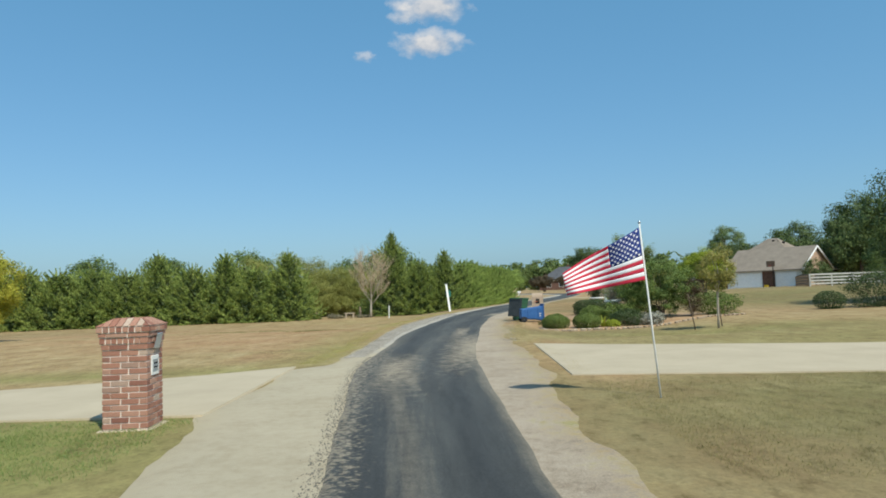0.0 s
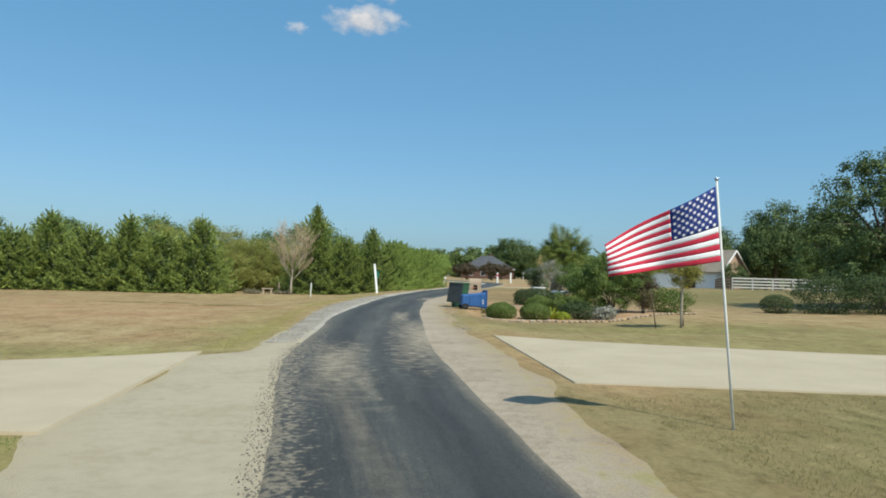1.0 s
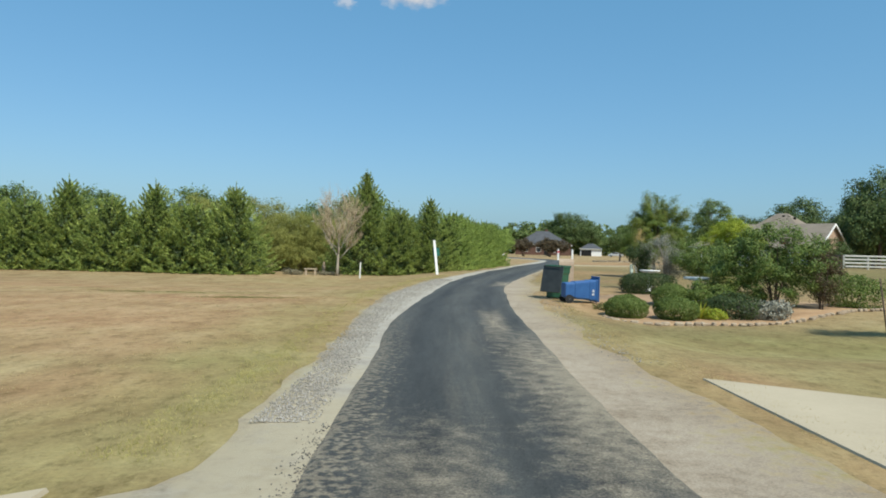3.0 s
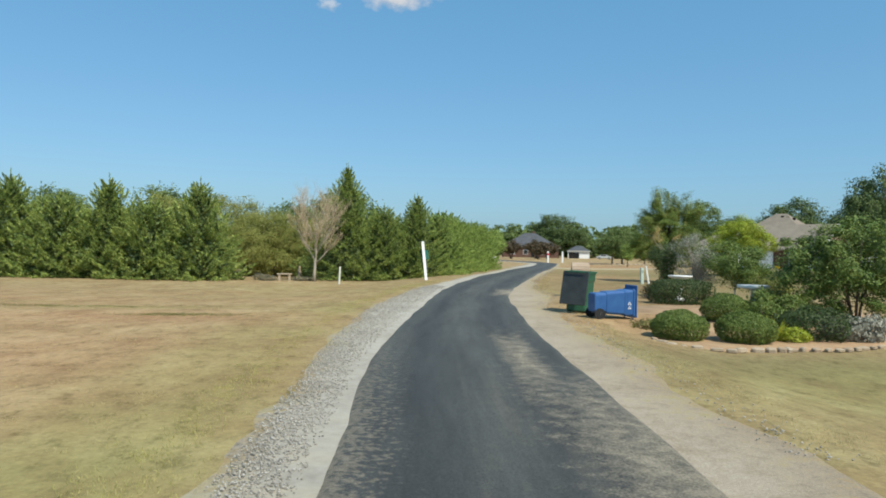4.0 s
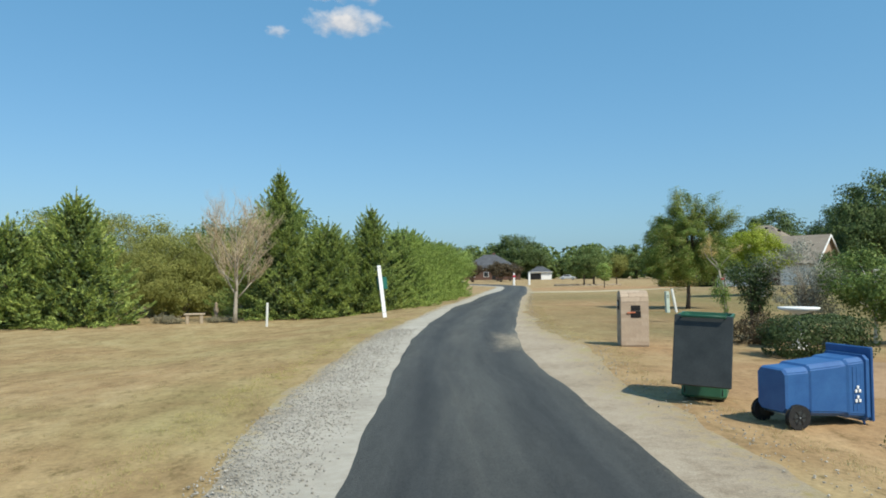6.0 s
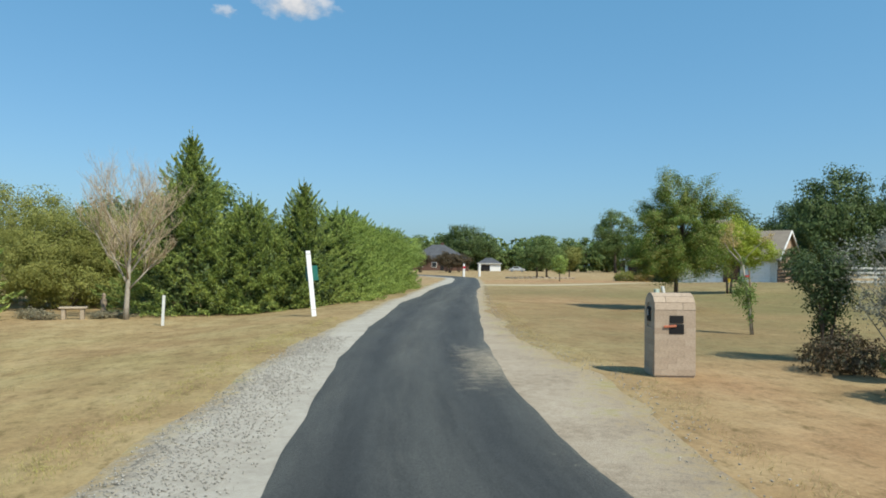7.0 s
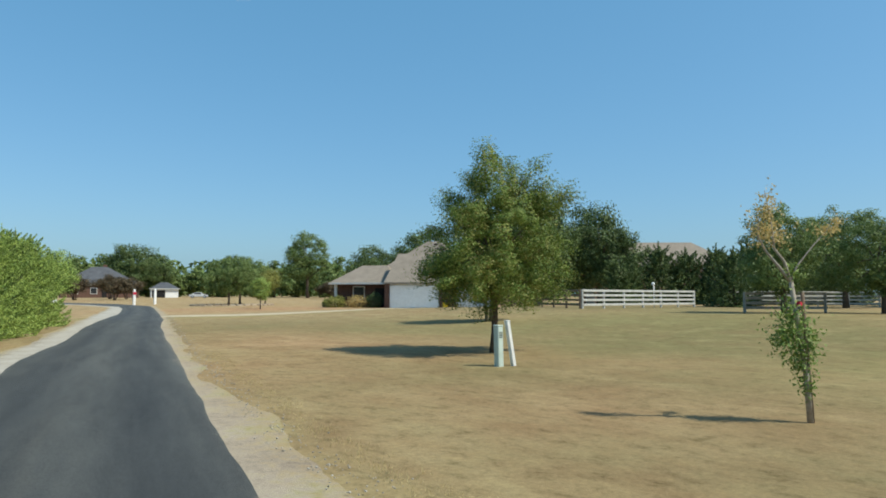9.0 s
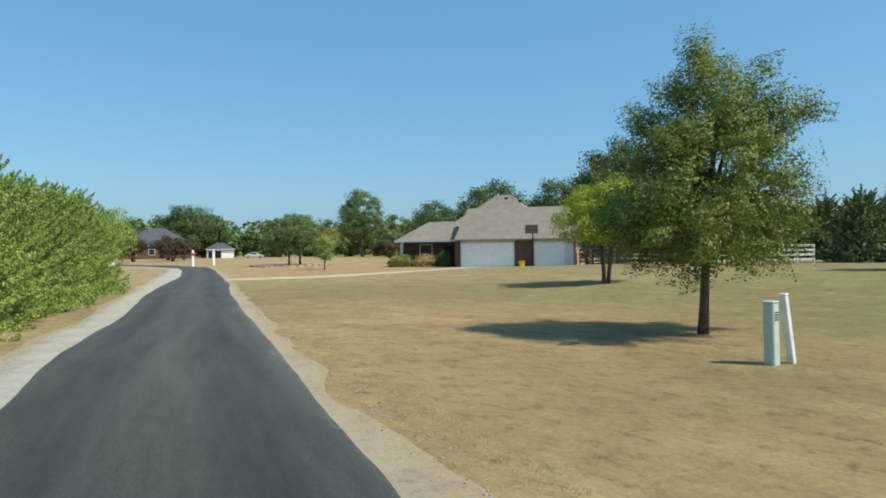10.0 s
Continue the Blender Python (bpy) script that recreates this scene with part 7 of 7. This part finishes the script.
# ---------------------------------------------------------------- garden bed edging, ring of stones, gravel, grass
def bed():
    edge = [(4.4, 30.6), (4.15, 29.4), (4.4, 28.6), (5.2, 28.0), (6.3, 28.2), (7.6, 28.3), (9.0, 28.9), (10.5, 29.8), (12.0, 30.6), (13.8, 31.4)]
    back = [(5.2, 34.6), (6.2, 36.0), (7.4, 36.6), (9.6, 36.0), (12.0, 35.0), (14.0, 33.0)]
    verts = [(x, y, height(x, y) + 0.03) for x, y in edge + back[::-1]]
    n = len(verts)
    cx, cy = 8.8, 32.0
    rows = [[(x + (cx - x) * k, y + (cy - y) * k, height(x + (cx - x) * k, y + (cy - y) * k) + (-0.06 if j == 0 else 0.03 + 0.03 * k)) for x, y, _ in verts] for j, k in enumerate((0, 0.03, 0.3, 0.6, 0.9))]
    flat = [p for r in rows for p in r] + [(cx, cy, height(cx, cy) + 0.06)]
    fs = [(j * n + i, j * n + (i + 1) % n, (j + 1) * n + (i + 1) % n, (j + 1) * n + i) for j in range(4) for i in range(n)] + [(4 * n + i, 4 * n + (i + 1) % n, 5 * n) for i in range(n)]
    ob = mesh_ob("garden_bed", flat, fs, M_MULCH, None, True)
    tagged(ob, "bare soil garden bed edged with rough pale stones", "garden bed", kind="structure")
    stone = shared_brick(0.2)
    stone.materials.append(M_EDGE)
    rnd = random.Random(3)
    for a, b in zip(edge[1:], edge[2:]):
        a, b = Vector(a), Vector(b)
        d = b - a
        s = 0.0
        while s < d.length - 0.1:
            l = rnd.uniform(0.16, 0.38)
            p = a + d.normalized() * (s + l / 2)
            lay(stone, "edging_stone", ob, (p.x + rnd.uniform(-.05, .05), p.y + rnd.uniform(-.05, .05), height(p.x, p.y) + 0.04), (l * 0.66, rnd.uniform(0.08, 0.16), rnd.uniform(0.06, 0.11)), math.degrees(math.atan2(d.y, d.x)) + rnd.uniform(-30, 30), rnd.uniform(-12, 12))
            s += l
    return stone


edge_stone = bed()
rnd = random.Random(12)
ring = tagged(new("stone_ring"), "ring of pale stones round the pair of trees", "edging")
for k in range(34):
    a = 2 * math.pi * k / 34
    x, y = 35.0 + 5.0 * math.cos(a), 124.6 + 3.4 * math.sin(a)
    lay(edge_stone, "edging_stone", ring, (x, y, height(x, y) + 0.06), (0.8, 0.35, 0.24), math.degrees(a) + 90)
rocks = [(8.5, 93.5, 0.6), (10.8, 97.2, 0.7), (9.3, 95.2, 0.4), (6.2, 79.8, 0.3)]
for x, y, s in rocks:
    r = new("rock", edge_stone)
    r.matrix_basis = on_ground(x, y, rnd.uniform(0, 180)) @ Matrix.Translation((0, 0, 0.1 * s))
    r.scale = (s, s * 0.6, s * 0.4)
    tagged(r, "rough pale rock on the verge", "rock", "rocks on the verge")


def scatter_stones(name, label, n, seed, span, where, size, mat):
    """Loose stones, each a squashed octahedron, strewn over a strip."""
    rng = np.random.default_rng(seed)
    y = span[0] + (span[1] - span[0]) * rng.uniform(0, 1, n) ** 1.2
    x = np.array([where(t, rng) for t in y])
    s = size * rng.uniform(0.4, 1.5, n)
    z = np.array([height(a, b) for a, b in zip(x, y)]) + 0.03 + s * 0.15
    unit = np.array([(1, 0, 0), (0, 1, 0), (-1, 0, 0), (0, -1, 0), (0, 0, 0.6), (0, 0, -0.6)], float)
    tri = np.array([(0, 1, 4), (1, 2, 4), (2, 3, 4), (3, 0, 4), (1, 0, 5), (2, 1, 5), (3, 2, 5), (0, 3, 5)])
    a = rng.uniform(0, 6.28, n)
    jit = 1 + rng.normal(0, 0.22, (n, 6, 1))
    v = unit[None] * jit * s[:, None, None]
    c, sn = np.cos(a)[:, None], np.sin(a)[:, None]
    v = np.stack([v[..., 0] * c - v[..., 1] * sn * 0.7, v[..., 0] * sn + v[..., 1] * c * 0.7, v[..., 2]], -1) + np.stack([x, y, z], -1)[:, None]
    f = (tri[None] + (np.arange(n) * 6)[:, None, None]).reshape(-1, 3)
    me = bpy.data.meshes.new(name)
    me.vertices.add(6 * n)
    me.vertices.foreach_set("co", v.ravel())
    me.loops.add(len(f) * 3)
    me.loops.foreach_set("vertex_index", f.ravel())
    me.polygons.add(len(f))
    me.polygons.foreach_set("loop_start", np.arange(len(f)) * 3)
    me.polygons.foreach_set("loop_total", np.full(len(f), 3))
    me.update()
    me.materials.append(mat)
    return tagged(new(name, me), label, "gravel", kind="stuff")


M_LOOSE = leaves("loose_stone", [(0.20, 0.183, 0.155), (0.31, 0.287, 0.245), (0.45, 0.42, 0.37)], 0.9, 0.0)
scatter_stones("loose_gravel", "loose pale crushed stone on the west shoulder", 17000, 201, (17, 46), lambda y, r: lerp(y, S_L) + 0.4 + (lerp(y, A_L) - lerp(y, S_L) - 0.4) * r.beta(1.6, 1.9), 0.0115, M_LOOSE)
scatter_stones("loose_gravel", "small pale stones strewn along the east shoulder edge", 2600, 202, (20.5, 90), lambda y, r: lerp(y, S_R) - 0.3 + r.normal(0, 0.16), 0.012, M_LOOSE)

M_CRUMB = leaves("asphalt_crumbs", [(0.10, 0.095, 0.085), (0.165, 0.155, 0.135), (0.26, 0.235, 0.195)], 0.9, 0.0)
scatter_stones("asphalt_crumbs", "dark crumbs broken from the west edge of the asphalt", 3000, 203, (4.0, 17.0), lambda y, r: lerp(y, A_L) + 0.02 + 0.006 * y + r.normal(0, 0.085), 0.0075, M_CRUMB)


def grass(name, label, n, seed, where, tall, mat, tuft=14):
    """Short grass in tufts; where gives the place of a tuft."""
    rng = np.random.default_rng(seed)
    spots = np.array([where(rng) for _ in range(n // tuft)])
    xy = np.repeat(spots, tuft, 0) + rng.normal(0, 0.07, (len(spots) * tuft, 2))
    size = tall * np.repeat(rng.uniform(0.5, 1.5, len(spots)), tuft)
    z = np.array([height(x, y) for x, y in xy]) + 0.35 * size
    d = rng.normal(0, 0.55, (len(xy), 3)) + np.array([0, 0, 1.0])
    ob = blades(name, np.column_stack([xy, z]), d, rng.normal(0, 1, (len(xy), 3)), tall, rng, mat, None, 0.13)
    return tagged(ob, label, "grass", kind="stuff")


def fringe(table, off, wide, y0, y1):
    def where(r):
        y = y0 + (y1 - y0) * r.uniform(0, 1) ** 1.25
        return lerp(y, table) + off + r.normal(0, wide), y
    return where


L_STRAW = leaves("straw_blades", [(0.36, 0.275, 0.125), (0.46, 0.365, 0.17), (0.56, 0.47, 0.24)], light=0.35)
L_TURF = leaves("green_turf", [(0.13, 0.19, 0.05), (0.20, 0.27, 0.078), (0.31, 0.34, 0.12)], light=0.35)
L_ROUGH = leaves("rough_turf", [(0.15, 0.15, 0.05), (0.23, 0.21, 0.08), (0.34, 0.28, 0.125)], light=0.3)
L_FRINGE = leaves("yellow_green_blades", [(0.30, 0.27, 0.085), (0.42, 0.38, 0.13), (0.54, 0.47, 0.19)], light=0.35)
grass("grass_fringe", "yellow-green grass fringe along the west shoulder", 16000, 301, fringe(S_L, -0.2, 0.2, 16, 52), 0.036, L_FRINGE)
grass("grass_fringe", "dry straw fringe along the east shoulder", 12000, 302, fringe(S_R, 0.15, 0.14, 12.5, 60), 0.04, L_STRAW)
grass("dry_grass", "dry straw tufts over the west lawn", 20000, 303, lambda r: (-3.6 - 13 * r.uniform(0, 1) ** 1.4, r.uniform(16.5, 46)), 0.035, L_STRAW)
grass("rough_grass", "rough green-brown grass beside the concrete driveway", 34000, 304, lambda r: (2.4 + 9 * r.uniform(0, 1) ** 1.3, r.uniform(5.5, 11.4)), 0.034, L_ROUGH, 7)
grass("rough_grass", "green grass round the foot of the brick pillar", 16000, 305, lambda r: (-3.4 - 4 * r.uniform(0, 1), r.uniform(6.3, 9.3)), 0.045, L_TURF)
grass("weed_streak", "dull green weeds in a streak across the west lawn", 2600, 306, lambda r: (-6.0 + r.normal(0, 0.75), 31.4 + r.normal(0, 0.16)), 0.05, L_ROUGH, 20)
grass("weed_streak", "dull green weeds in a streak across the west lawn", 1800, 307, lambda r: (-9.5 + r.normal(0, 1.2), 34.0 + r.normal(0, 0.2)), 0.05, L_ROUGH, 20)
